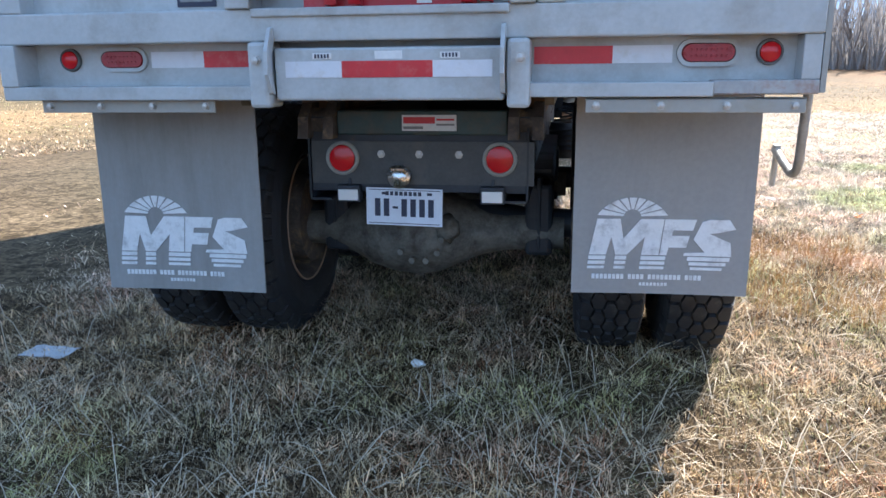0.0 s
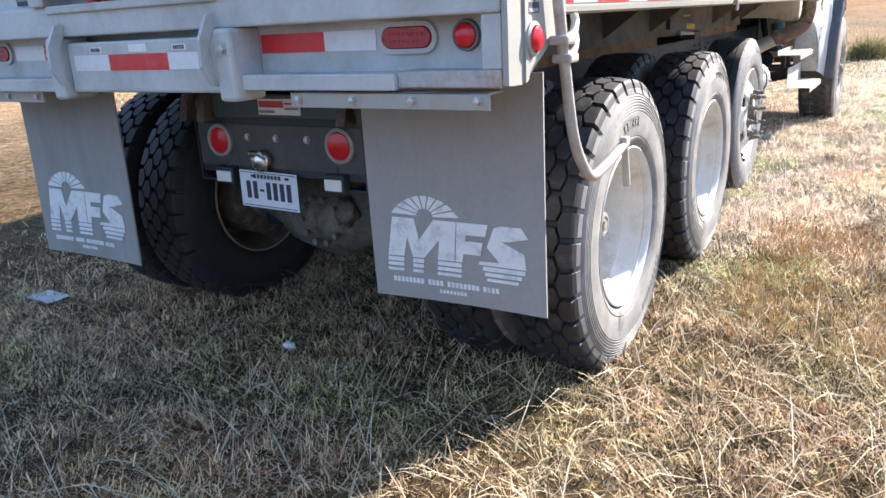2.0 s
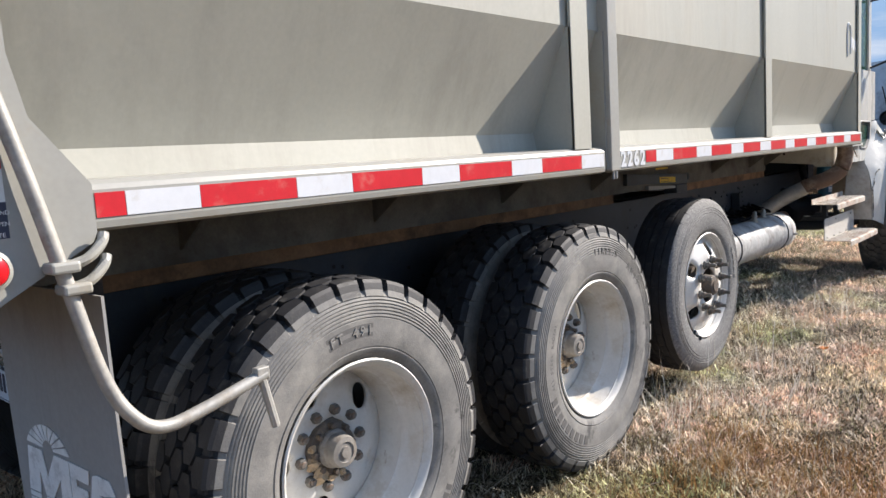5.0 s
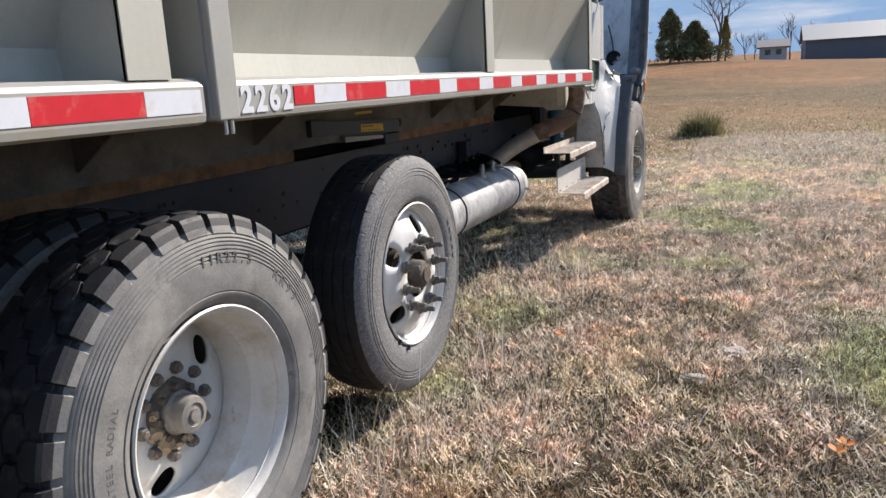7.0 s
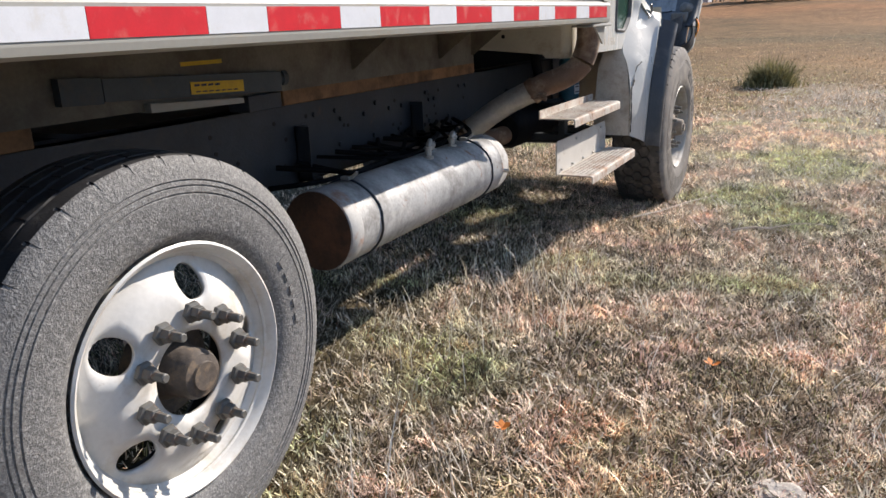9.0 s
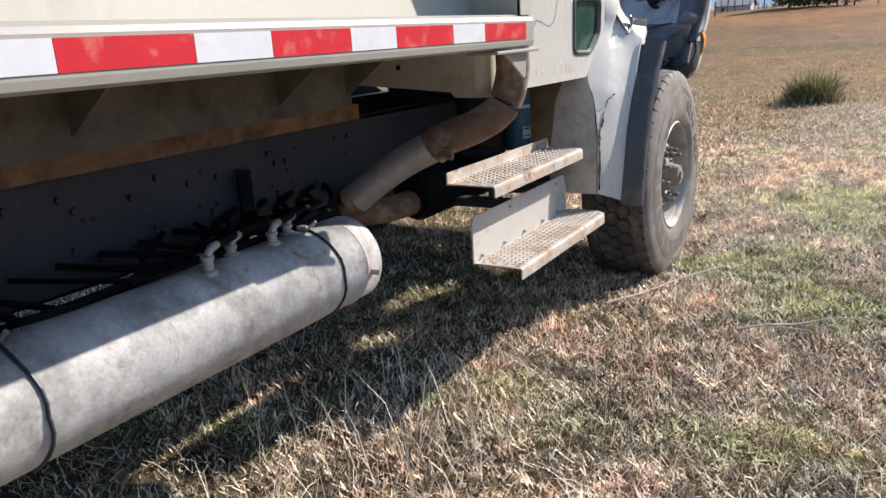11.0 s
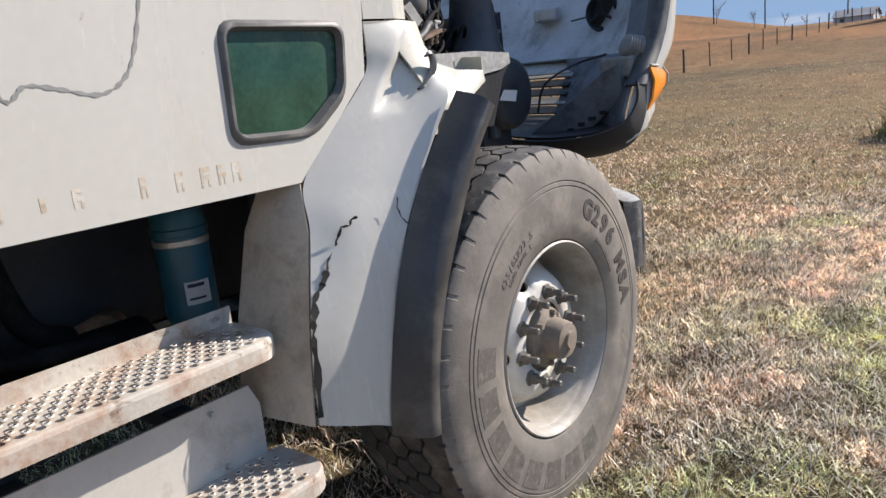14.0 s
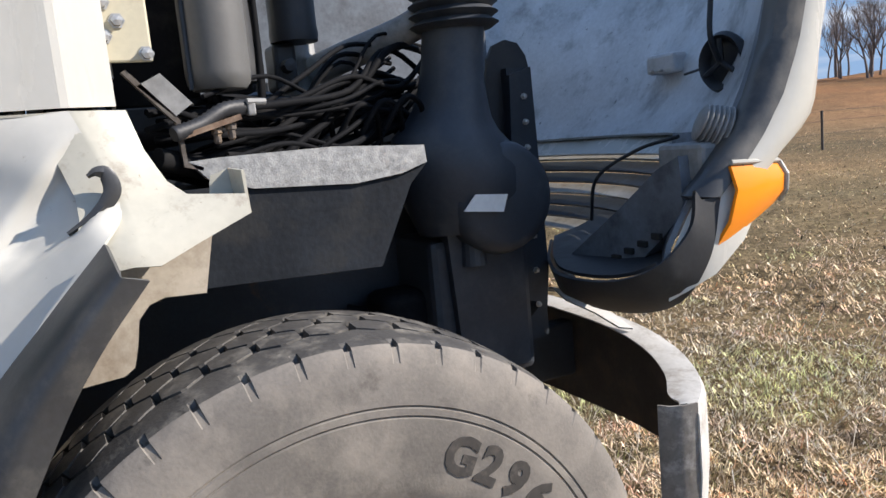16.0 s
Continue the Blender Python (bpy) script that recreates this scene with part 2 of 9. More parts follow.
RUST = surf("rusty_exhaust", (0.135, 0.078, 0.048), 0.7, var=0.4, scale=8, bump=0.3, dirt=(0.40, 0.32, 0.235), dirt_amount=0.38, dirt_scale=6, dirt2=((0.045, 0.030, 0.024), 0.26, 5))
FLEX = surf("galvanised_flex", (0.40, 0.385, 0.35), 0.5, metal=0.35, var=0.25, scale=12, bump=0.25, dirt=(0.27, 0.23, 0.18), dirt_amount=0.25, dirt_scale=9)
TANKM = surf("tank_steel", (0.42, 0.42, 0.41), 0.52, metal=0.0, var=0.35, scale=7, bump=0.3, dirt=(0.17, 0.16, 0.15), dirt_amount=0.50, dirt_scale=6, dirt2=((0.27, 0.13, 0.075), 0.24, 7))
STEP = surf("step_steel", (0.50, 0.465, 0.41), 0.5, metal=0.1, var=0.25, scale=6, bump=0.25, dirt=(0.34, 0.20, 0.125), dirt_amount=0.46, dirt_scale=8, dirt2=((0.17, 0.095, 0.06), 0.31, 13))
GREEN = surf("dark_green_paint", (0.030, 0.062, 0.058), 0.45, var=0.3, scale=6, bump=0.15, dirt=(0.10, 0.085, 0.06), dirt_amount=0.4, dirt_scale=7)
TEAL = surf("teal_canister", (0.010, 0.085, 0.130), 0.35, var=0.15, scale=6, bump=0.05, dirt=(0.04, 0.06, 0.07), dirt_amount=0.35, dirt_scale=6)
TAPE_R = surf("red_reflector", (0.54, 0.018, 0.026), 0.32, var=0.10, scale=30, fine=300, bump=0.06, dirt=(0.55, 0.14, 0.11), dirt_amount=0.25, dirt_scale=14)
TAPE_W = surf("white_reflector", (0.62, 0.635, 0.66), 0.32, var=0.06, scale=30, fine=300, bump=0.06, dirt=(0.52, 0.50, 0.46), dirt_amount=0.25, dirt_scale=14)
RED_GATE = surf("red_paint", (0.42, 0.012, 0.022), 0.30, var=0.12, scale=5, bump=0.04, dirt=(0.50, 0.12, 0.12), dirt_amount=0.25, dirt_scale=5)
LENS_R = plain("red_lens", (0.58, 0.012, 0.018), 0.18)
LENS_D = surf("dull_red_lens", (0.30, 0.020, 0.028), 0.3, var=0.15, scale=50, bump=0.2)
LENS_C = plain("clear_lens", (0.72, 0.72, 0.70), 0.15)
AMBER = plain("amber_lens", (0.85, 0.26, 0.012), 0.2)
CHROME = surf("dull_chrome", (0.62, 0.62, 0.62), 0.25, metal=1.0, var=0.1, scale=20, bump=0.1)
BOLT = surf("bolt_steel", (0.45, 0.44, 0.42), 0.4, metal=0.7, var=0.2, scale=40, bump=0.1)
GLASS = surf("tinted_green_glass", (0.020, 0.060, 0.040), 0.10, var=0.4, scale=7, fine=60, bump=0.02, dirt=(0.055, 0.105, 0.075), dirt_amount=0.5, dirt_scale=4)
GASKET = surf("window_gasket", (0.085, 0.085, 0.083), 0.5, var=0.2, scale=12, bump=0.1, dirt=(0.16, 0.155, 0.145), dirt_amount=0.4, dirt_scale=12)
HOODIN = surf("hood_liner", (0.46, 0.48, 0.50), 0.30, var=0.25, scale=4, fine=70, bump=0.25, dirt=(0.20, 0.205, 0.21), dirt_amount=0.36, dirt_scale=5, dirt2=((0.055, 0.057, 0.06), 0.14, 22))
# darker grey than the hood lining above
HOODLOW = surf("dark_liner", (0.13, 0.145, 0.165), 0.42, var=0.35, scale=5, fine=70, bump=0.25, dirt=(0.04, 0.044, 0.052), dirt_amount=0.45, dirt_scale=6)
PLATE = surf("plate_enamel", (0.62, 0.66, 0.72), 0.4, var=0.08, scale=12, bump=0.05)
INK = plain("dark_ink", (0.03, 0.035, 0.06), 0.6)
FADED = surf("faded_ink", (0.42, 0.34, 0.25), 0.6, var=0.25, scale=60, bump=0.0, dirt=(0.58, 0.57, 0.52), dirt_amount=0.52, dirt_scale=28)
LABEL_W = surf("paper_label", (0.68, 0.68, 0.66), 0.5, var=0.1, scale=20, bump=0.0)
LABEL_Y = surf("yellow_label", (0.62, 0.40, 0.02), 0.5, var=0.15, scale=30, bump=0.0)
ALU = surf("speckled_aluminium", (0.36, 0.36, 0.35), 0.45, metal=0.4, var=0.35, scale=60, fine=260, bump=0.3)
SCUFF = surf("grey_scuff", (0.22, 0.22, 0.215), 0.6, var=0.3, scale=30, bump=0.1)
CRACK = plain("crack_dark", (0.02, 0.018, 0.016), 0.9)


# ---- building helpers ----
def part(name, bm, material, parent=None, label="", smooth=None):
    """Links a bmesh as one mesh object under a thing or a part."""
    me = bpy.data.meshes.new(name)
    if smooth is not None:
        for f in bm.faces:
            f.smooth = True
        for e in bm.edges:
            if len(e.link_faces) == 2 and e.calc_face_angle(0) > radians(smooth):
                e.smooth = False
    bm.to_mesh(me)
    bm.free()
    for m in material if isinstance(material, (list, tuple)) else [material]:
        me.materials.append(m)
    ob = new(name, me)
    ob.parent = parent
    if label:
        ob["label"] = label
    return ob


def holder(name, place=(0, 0, 0), parent=None, label="", category="", kind=""):
    ob = new(name)
    ob.empty_display_size = 0.2
    ob.location = place
    ob.parent = parent
    return tagged(ob, label, category, "", kind)


def box(bm, x0, x1, y0, y1, z0, z1, bevel=0.0, mat=0):
    vs = [bm.verts.new((x, y, z)) for x in (x0, x1) for y in (y0, y1) for z in (z0, z1)]
    fs = [bm.faces.new([vs[i] for i in q]) for q in ((0, 1, 3, 2), (4, 6, 7, 5), (0, 4, 5, 1), (2, 3, 7, 6), (0, 2, 6, 4), (1, 5, 7, 3))]
    for f in fs:
        f.material_index = mat
    if bevel:
        es = list({e for f in fs for e in f.edges})
        bmesh.ops.bevel(bm, geom=es, offset=bevel, segments=2, affect="EDGES", profile=0.5)
    return bm


def prism(bm, pts, axis, a0, a1, mat=0):
    """A flat outline pts, pushed from a0 to a1 along the axis; the outline holds the other two coordinates in order."""
    def at(p, a):
        return {"x": (a, p[0], p[1]), "y": (p[0], a, p[1]), "z": (p[0], p[1], a)}[axis]
    lo = [bm.verts.new(at(p, a0)) for p in pts]
    hi = [bm.verts.new(at(p, a1)) for p in pts]
    n = len(pts)
    fs = [bm.faces.new(lo[::-1]), bm.faces.new(hi)]
    for i in range(n):
        fs.append(bm.faces.new((lo[i], lo[(i + 1) % n], hi[(i + 1) % n], hi[i])))
    for f in fs:
        f.material_index = mat
    bmesh.ops.recalc_face_normals(bm, faces=fs)
    return bm


def lathe(bm, prof, centre=(0, 0, 0), axis="x", seg=48, mat=0, closed=False):
    """prof: (radius, offset along the axis) turned round the axis."""
    rings = []
    for r, o in prof:
        ring = []
        for i in range(seg):
            a = 2 * math.pi * i / seg
            u, v = r * math.cos(a), r * math.sin(a)
            p = {"x": (o, u, v), "y": (u, o, v), "z": (u, v, o)}[axis]
            ring.append(bm.verts.new((centre[0] + p[0], centre[1] + p[1], centre[2] + p[2])))
        rings.append(ring)
    pairs = list(zip(rings, rings[1:])) + ([(rings[-1], rings[0])] if closed else [])
    fs = []
    for a, b in pairs:
        for i in range(seg):
            j = (i + 1) % seg
            fs.append(bm.faces.new((a[i], a[j], b[j], b[i])))
    if not closed:
        for ring, r in ((rings[0], prof[0][0]), (rings[-1], prof[-1][0])):
            if r > 1e-4:
                fs.append(bm.faces.new(ring))
    for f in fs:
        f.material_index = mat
    bmesh.ops.recalc_face_normals(bm, faces=fs)
    return bm


def smooth_path(pts, n=8):
    """A rounded line through the points."""
    pts = [Vector(p) for p in pts]
    ext = [2 * pts[0] - pts[1], *pts, 2 * pts[-1] - pts[-2]]
    out = []
    for i in range(1, len(ext) - 2):
        p0, p1, p2, p3 = ext[i - 1:i + 3]
        for k in range(n):
            t = k / n
            out.append(0.5 * (2 * p1 + (p2 - p0) * t + (2 * p0 - 5 * p1 + 4 * p2 - p3) * t * t + (3 * p1 - p0 - 3 * p2 + p3) * t ** 3))
    out.append(pts[-1])
    return out


def tube(bm, pts, r, seg=12, mat=0, r_end=None, ribs=0.0):
    """A round bar along a line of points; ribs gives a ringed hose."""
    pts = [Vector(p) for p in pts]
    up, rings = Vector((0.13, 0.21, 0.97)), []
    for i, p in enumerate(pts):
        d = (pts[min(i + 1, len(pts) - 1)] - pts[max(i - 1, 0)]).normalized()
        if abs(d.dot(up)) > 0.95:
            up = Vector((0.9, 0.3, 0.1))
        s = d.cross(up).normalized()
        u = s.cross(d)
        k = i / max(1, len(pts) - 1)
        rad = r if r_end is None else r + (r_end - r) * k
        rad *= 1 + (ribs if i % 2 else 0)
        rings.append([bm.verts.new(p + rad * (math.cos(2 * math.pi * j / seg) * s + math.sin(2 * math.pi * j / seg) * u)) for j in range(seg)])
    fs = []
    for a, b in zip(rings, rings[1:]):
        for j in range(seg):
            fs.append(bm.faces.new((a[j], a[(j + 1) % seg], b[(j + 1) % seg], b[j])))
    fs += [bm.faces.new(rings[0]), bm.faces.new(rings[-1])]
    for f in fs:
        f.material_index = mat
    bmesh.ops.recalc_face_normals(bm, faces=fs)
    return bm


def sheet(bm, rows, thick=0.0, mat=0):
    """A surface through rows of points, with a thickness along its normals."""
    vs = [[bm.verts.new(p) for p in row] for row in rows]
    fs = []
    for a, b in zip(vs, vs[1:]):
        for i in range(len(a) - 1):
            fs.append(bm.faces.new((a[i], a[i + 1], b[i + 1], b[i])))
    for f in fs:
        f.material_index = mat
    bmesh.ops.recalc_face_normals(bm, faces=fs)
    if thick:
        bmesh.ops.solidify(bm, geom=fs, thickness=thick)
    return bm


def bar2d(bm, pts, place, thick=0.002):
    """A flat outline (u, v) set out by place(u, v, depth) with a small thickness."""
    lo = [bm.verts.new(place(u, v, 0)) for u, v in pts]
    hi = [bm.verts.new(place(u, v, thick)) for u, v in pts]
    n = len(pts)
    fs = [bm.faces.new(lo[::-1]), bm.faces.new(hi)]
    fs += [bm.faces.new((lo[i], lo[(i + 1) % n], hi[(i + 1) % n], hi[i])) for i in range(n)]
    bmesh.ops.recalc_face_normals(bm, faces=fs)
    return bm


def lettering(text, size, depth=0.002, bold=0.0):
    """The built-in font as a bmesh in the xy plane, its baseline at the origin, centred."""
    cu = bpy.data.curves.new("lettering", "FONT")
    cu.body, cu.size, cu.extrude, cu.align_x, cu.offset = text, size, depth, "CENTER", bold
    cu.resolution_u = 3
    ob = new("lettering", cu)
    me = bpy.data.meshes.new_from_object(ob.evaluated_get(bpy.context.evaluated_depsgraph_get()))
    bm = bmesh.new()
    bm.from_mesh(me)
    bpy.data.objects.remove(ob)
    bpy.data.meshes.remove(me)
    bpy.data.curves.remove(cu)
    return bm


def blob(bm, c, s, seed, sub=2, rough=0.25):
    g = bmesh.ops.create_icosphere(bm, subdivisions=sub, radius=1.0)
    for v in g["verts"]:
        k = 1 + rough * noise.noise(v.co * 1.7 + Vector((seed * 3.1, seed, 0)))
        v.co = Vector((c[0] + s[0] * v.co.x * k, c[1] + s[1] * v.co.y * k, c[2] + s[2] * v.co.z * k))
    return bm


# ---- ground ----
def ss(a, b, v):
    t = np.clip((v - a) / (b - a), 0, 1)
    return t * t * (3 - 2 * t)


def land(x, y):
    """Height of the pasture: nearly level round the truck, rising to low hills ahead."""
    x, y = np.asarray(x, float), np.asarray(y, float)
    r = np.hypot(x, y - 4)
    z = 0.065 - 0.065 * ss(3.0, 8.5, y) + 0.016 * np.sin(1.3 * x + 0.7) * np.sin(1.1 * y + 0.4) + 0.009 * np.sin(3.1 * x) * np.cos(2.7 * y + 1)
    z += 0.0155 * np.maximum(0, y - 28) * ss(28, 60, y)
    z += 0.05 * np.sin(0.23 * x + 1.2) * np.sin(0.19 * y) * ss(8, 30, r)
    z += 5.4 * np.exp(-((x + 63) ** 2) / (2 * 11 ** 2) - (y - 158) ** 2 / (2 * 30 ** 2)) + 1.6 * np.exp(-((x + 58) ** 2) / (2 * 22 ** 2) - (y - 150) ** 2 / (2 * 30 ** 2))
    z += 3.0 * np.exp(-((x + 75) ** 2 + (y - 80) ** 2) / (2 * 30 ** 2))
    z += 1.2 * np.exp(-((x + 6) ** 2 + (y - 84) ** 2) / (2 * 14 ** 2))
    return z


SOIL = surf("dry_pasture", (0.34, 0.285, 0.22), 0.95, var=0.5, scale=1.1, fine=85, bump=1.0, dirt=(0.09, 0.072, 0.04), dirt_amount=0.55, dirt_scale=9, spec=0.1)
nt = SOIL.node_tree
far_noise = nt.nodes.new("ShaderNodeTexNoise")
far_noise.inputs["Scale"].default_value, far_noise.inputs["Detail"].default_value = 0.055, 5
tcg = nt.nodes.new("ShaderNodeTexCoord")
nt.links.new(tcg.outputs["Object"], far_noise.inputs["Vector"])
rampg = nt.nodes.new("ShaderNodeValToRGB")
rampg.color_ramp.elements[0].position, rampg.color_ramp.elements[0].color = 0.38, (0.48, 0.52, 0.42, 1)
rampg.color_ramp.elements[1].position, rampg.color_ramp.elements[1].color = 0.66, (1.05, 0.88, 0.66, 1)
nt.links.new(far_noise.outputs[0], rampg.inputs[0])
mixg = nt.nodes.new("ShaderNodeMix")
mixg.data_type, mixg.blend_type = "RGBA", "MULTIPLY"
mixg.inputs[0].default_value = 1.0
bs = nt.nodes["Principled BSDF"]
nt.links.new(bs.inputs["Base Color"].links[0].from_socket, mixg.inputs[6])
nt.links.new(rampg.outputs[0], mixg.inputs[7])
# the far hillsides are redder
sepg = nt.nodes.new("ShaderNodeSeparateXYZ")
nt.links.new(tcg.outputs["Object"], sepg.inputs[0])
awayg = nt.nodes.new("ShaderNodeMapRange")
awayg.inputs[1].default_value, awayg.inputs[2].default_value = 38, 70
nt.links.new(sepg.outputs[1], awayg.inputs[0])
hillg = nt.nodes.new("ShaderNodeMix")
hillg.data_type, hillg.blend_type = "RGBA", "MULTIPLY"
nt.links.new(awayg.outputs[0], hillg.inputs[0])
nt.links.new(mixg.outputs[2], hillg.inputs[6])
hillg.inputs[7].default_value = (1.30, 1.0, 0.86, 1)
# thatch: fine pale and dark flecks
fleckg = nt.nodes.new("ShaderNodeTexNoise")
fleckg.inputs["Scale"].default_value, fleckg.inputs["Detail"].default_value, fleckg.inputs["Roughness"].default_value = 26, 6, 0.75
nt.links.new(tcg.outputs["Object"], fleckg.inputs["Vector"])
framp = nt.nodes.new("ShaderNodeValToRGB")
framp.color_ramp.elements[0].position, framp.color_ramp.elements[0].color = 0.40, (0.38, 0.35, 0.32, 1)
framp.color_ramp.elements[1].position, framp.color_ramp.elements[1].color = 0.64, (1.75, 1.72, 1.66, 1)
nt.links.new(fleckg.outputs[0], framp.inputs[0])
mixf = nt.nodes.new("ShaderNodeMix")
mixf.data_type, mixf.blend_type = "RGBA", "MULTIPLY"
mixf.inputs[0].default_value = 1.0
nt.links.new(hillg.outputs[2], mixf.inputs[6])
nt.links.new(framp.outputs[0], mixf.inputs[7])
# bare earth round the truck, tinted with shade between blades; thatch covers it beyond
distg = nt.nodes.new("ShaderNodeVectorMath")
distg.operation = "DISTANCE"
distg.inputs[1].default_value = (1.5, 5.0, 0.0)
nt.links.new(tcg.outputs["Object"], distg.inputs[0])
nearg = nt.nodes.new("ShaderNodeMapRange")
nearg.inputs[1].default_value, nearg.inputs[2].default_value = 8.0, 19.0
nt.links.new(distg.outputs["Value"], nearg.inputs[0])
gapshadeg = nt.nodes.new("ShaderNodeMix")
gapshadeg.data_type, gapshadeg.blend_type = "RGBA", "MULTIPLY"
gapshadeg.inputs[0].default_value = 1.0
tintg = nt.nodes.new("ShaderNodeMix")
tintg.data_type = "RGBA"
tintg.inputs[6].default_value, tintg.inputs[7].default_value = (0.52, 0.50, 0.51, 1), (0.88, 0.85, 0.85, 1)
nt.links.new(nearg.outputs[0], tintg.inputs[0])
nt.links.new(mixf.outputs[2], gapshadeg.inputs[6])
nt.links.new(tintg.outputs[2], gapshadeg.inputs[7])
nt.links.new(gapshadeg.outputs[2], bs.inputs["Base Color"])


def graded(a, b, fine_a, fine_b, step, grow):
    """Coordinates that stand close in the middle stretch and spread outwards."""
    out = list(np.arange(fine_a, fine_b, step))
    s, v = step, fine_b
    while v < b:
        out.append(v)
        s *= grow
        v += s
    out.append(b)
    s, v = step, fine_a
    while v > a:
        s *= grow
        v -= s
        out.insert(0, v)
    return np.array(out)


gx, gy = graded(-900, 900, -6, 9, 0.22, 1.13), graded(-700, 1500, -5, 22, 0.22, 1.12)
X, Y = np.meshgrid(gx, gy)
Z = land(X, Y)
verts = np.stack([X.ravel(), Y.ravel(), Z.ravel()], 1)
nx = len(gx)
ids = np.arange(len(verts)).reshape(X.shape)
quads = np.stack([ids[:-1, :-1], ids[:-1, 1:], ids[1:, 1:], ids[1:, :-1]], -1).reshape(-1, 4)
gme = bpy.data.meshes.new("ground")
gme.from_pydata(verts.tolist(), [], quads.tolist())
gme.polygons.foreach_set("use_smooth", np.ones(len(quads), bool))
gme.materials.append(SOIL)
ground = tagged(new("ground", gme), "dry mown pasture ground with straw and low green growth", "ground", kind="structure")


def blades(name, n, where, length, width, flat, material, label, seed, curl=0.5, bent=True):
    """Very many grass blades in one mesh: where(rng, n) gives places; each blade is a bent tapered strip."""
    rng = np.random.default_rng(seed)
    px, py = where(rng, n)
    n = len(px)
    ln = length[0] + (length[1] - length[0]) * rng.random(n) ** 1.8
    wd = width * (0.6 + 0.8 * rng.random(n))
    az = rng.random(n) * 2 * math.pi
    lean = flat[0] + (flat[1] - flat[0]) * rng.random(n) ** 0.6
    d = np.stack([np.cos(az), np.sin(az)], 1)
    s = np.stack([-d[:, 1], d[:, 0]], 1)
    tw = (rng.random(n) - 0.5) * 1.4
    base = np.stack([px, py, land(px, py) - 0.004], 1)
    h1, o1 = ln * 0.55 * np.cos(lean * 0.75), ln * 0.55 * np.sin(lean * 0.75)
    bend = np.minimum(lean + curl * rng.random(n), 1.62)
    h2, o2 = h1 + ln * 0.45 * np.cos(bend), o1 + ln * 0.45 * np.sin(bend)
    lift = 0.022 * rng.random(n) ** 1.5
    V = np.zeros((n, 5, 3))
    for k, sg in ((0, -1), (1, 1)):
        V[:, k, :2] = base[:, :2] + s * (sg * wd * 0.5)[:, None]
        V[:, k, 2] = base[:, 2] + lift
    for k, sg in ((3, -1), (2, 1)):
        V[:, k, :2] = base[:, :2] + d * o1[:, None] + s * (sg * wd * 0.42 * np.cos(tw))[:, None]
        V[:, k, 2] = base[:, 2] + lift + h1 + sg * wd * 0.42 * np.sin(tw)
    V[:, 4, :2] = base[:, :2] + d * o2[:, None]
    V[:, 4, 2] = base[:, 2] + lift + np.maximum(h2, 0.002)
    if not bent:
        V[:, 2:4, 2] = np.maximum(V[:, 2:4, 2], V[:, 0:1, 2] - 0.004)
        me = bpy.data.meshes.new(name)
        me.vertices.add(n * 4)
        me.vertices.foreach_set("co", V[:, :4].ravel())
        me.loops.add(n * 4)
        me.loops.foreach_set("vertex_index", np.arange(n * 4))
        me.polygons.add(n)
        me.polygons.foreach_set("loop_start", np.arange(n) * 4)
        me.update(calc_edges=True)
        me.materials.append(material)
        return tagged(new(name, me), label, "grass", kind="stuff")
    i0 = np.arange(n) * 5
    loops = np.stack([i0, i0 + 1, i0 + 2, i0 + 3, i0 + 3, i0 + 2, i0 + 4], 1).ravel()
    me = bpy.data.meshes.new(name)
    me.vertices.add(n * 5)
    me.vertices.foreach_set("co", V.ravel())
    me.loops.add(n * 7)
    me.loops.foreach_set("vertex_index", loops)
    me.polygons.add(n * 2)
    st = np.stack([np.arange(n) * 7, np.arange(n) * 7 + 4], 1).ravel()
    me.polygons.foreach_set("loop_start", st)
    me.update(calc_edges=True)
    me.materials.append(material)
    return tagged(new(name, me), label, "grass", kind="stuff")


PATCHES = np.random.default_rng(77).random((4, 96, 96))


def patchy(x, y, cell, k):
    """Smooth random patches of a given size, 0 to 1."""
    u, v = (x + 20) / cell, (y + 20) / cell
    i, j = np.floor(u).astype(int), np.floor(v).astype(int)
    f, g = u - i, v - j
    f, g = f * f * (3 - 2 * f), g * g * (3 - 2 * g)
    P = PATCHES[k]
    return (P[i % 96, j % 96] * (1 - f) + P[(i + 1) % 96, j % 96] * f) * (1 - g) + (P[i % 96, (j + 1) % 96] * (1 - f) + P[(i + 1) % 96, (j + 1) % 96] * f) * g


def field(x0, x1, y0, y1, clump=0.5, seed=0):
    def where(rng, n):
        k = int(n * 2.6)
        x, y = x0 + (x1 - x0) * rng.random(k), y0 + (y1 - y0) * rng.random(k)
        dens = 0.55 * patchy(x, y, 0.085, seed % 4) + 0.30 * patchy(x, y, 0.29, (seed + 1) % 4) + 0.30 * patchy(x, y, 1.1, (seed + 2) % 4)
        soft = 0.16 * min(x1 - x0, y1 - y0)
        inside = np.minimum(np.minimum(x - x0, x1 - x), np.minimum(y - y0, y1 - y)) - soft * patchy(x, y, 0.6, seed % 4)
        keep = rng.random(k) < ((1 - clump) + clump * np.clip((dens - 0.36) * 3.2, 0, 1)) * ss(-0.3 * soft, soft, inside)
        return x[keep][:n], y[keep][:n]
    return where


def thinning(where, y0, y1):
    """The same places, thinning out between two distances ahead."""
    def fewer(rng, n):
        x, y = where(rng, n)
        keep = rng.random(len(y)) > ss(y0, y1, y + 1.5 * np.sin(1.3 * x))
        return x[keep], y[keep]
    return fewer


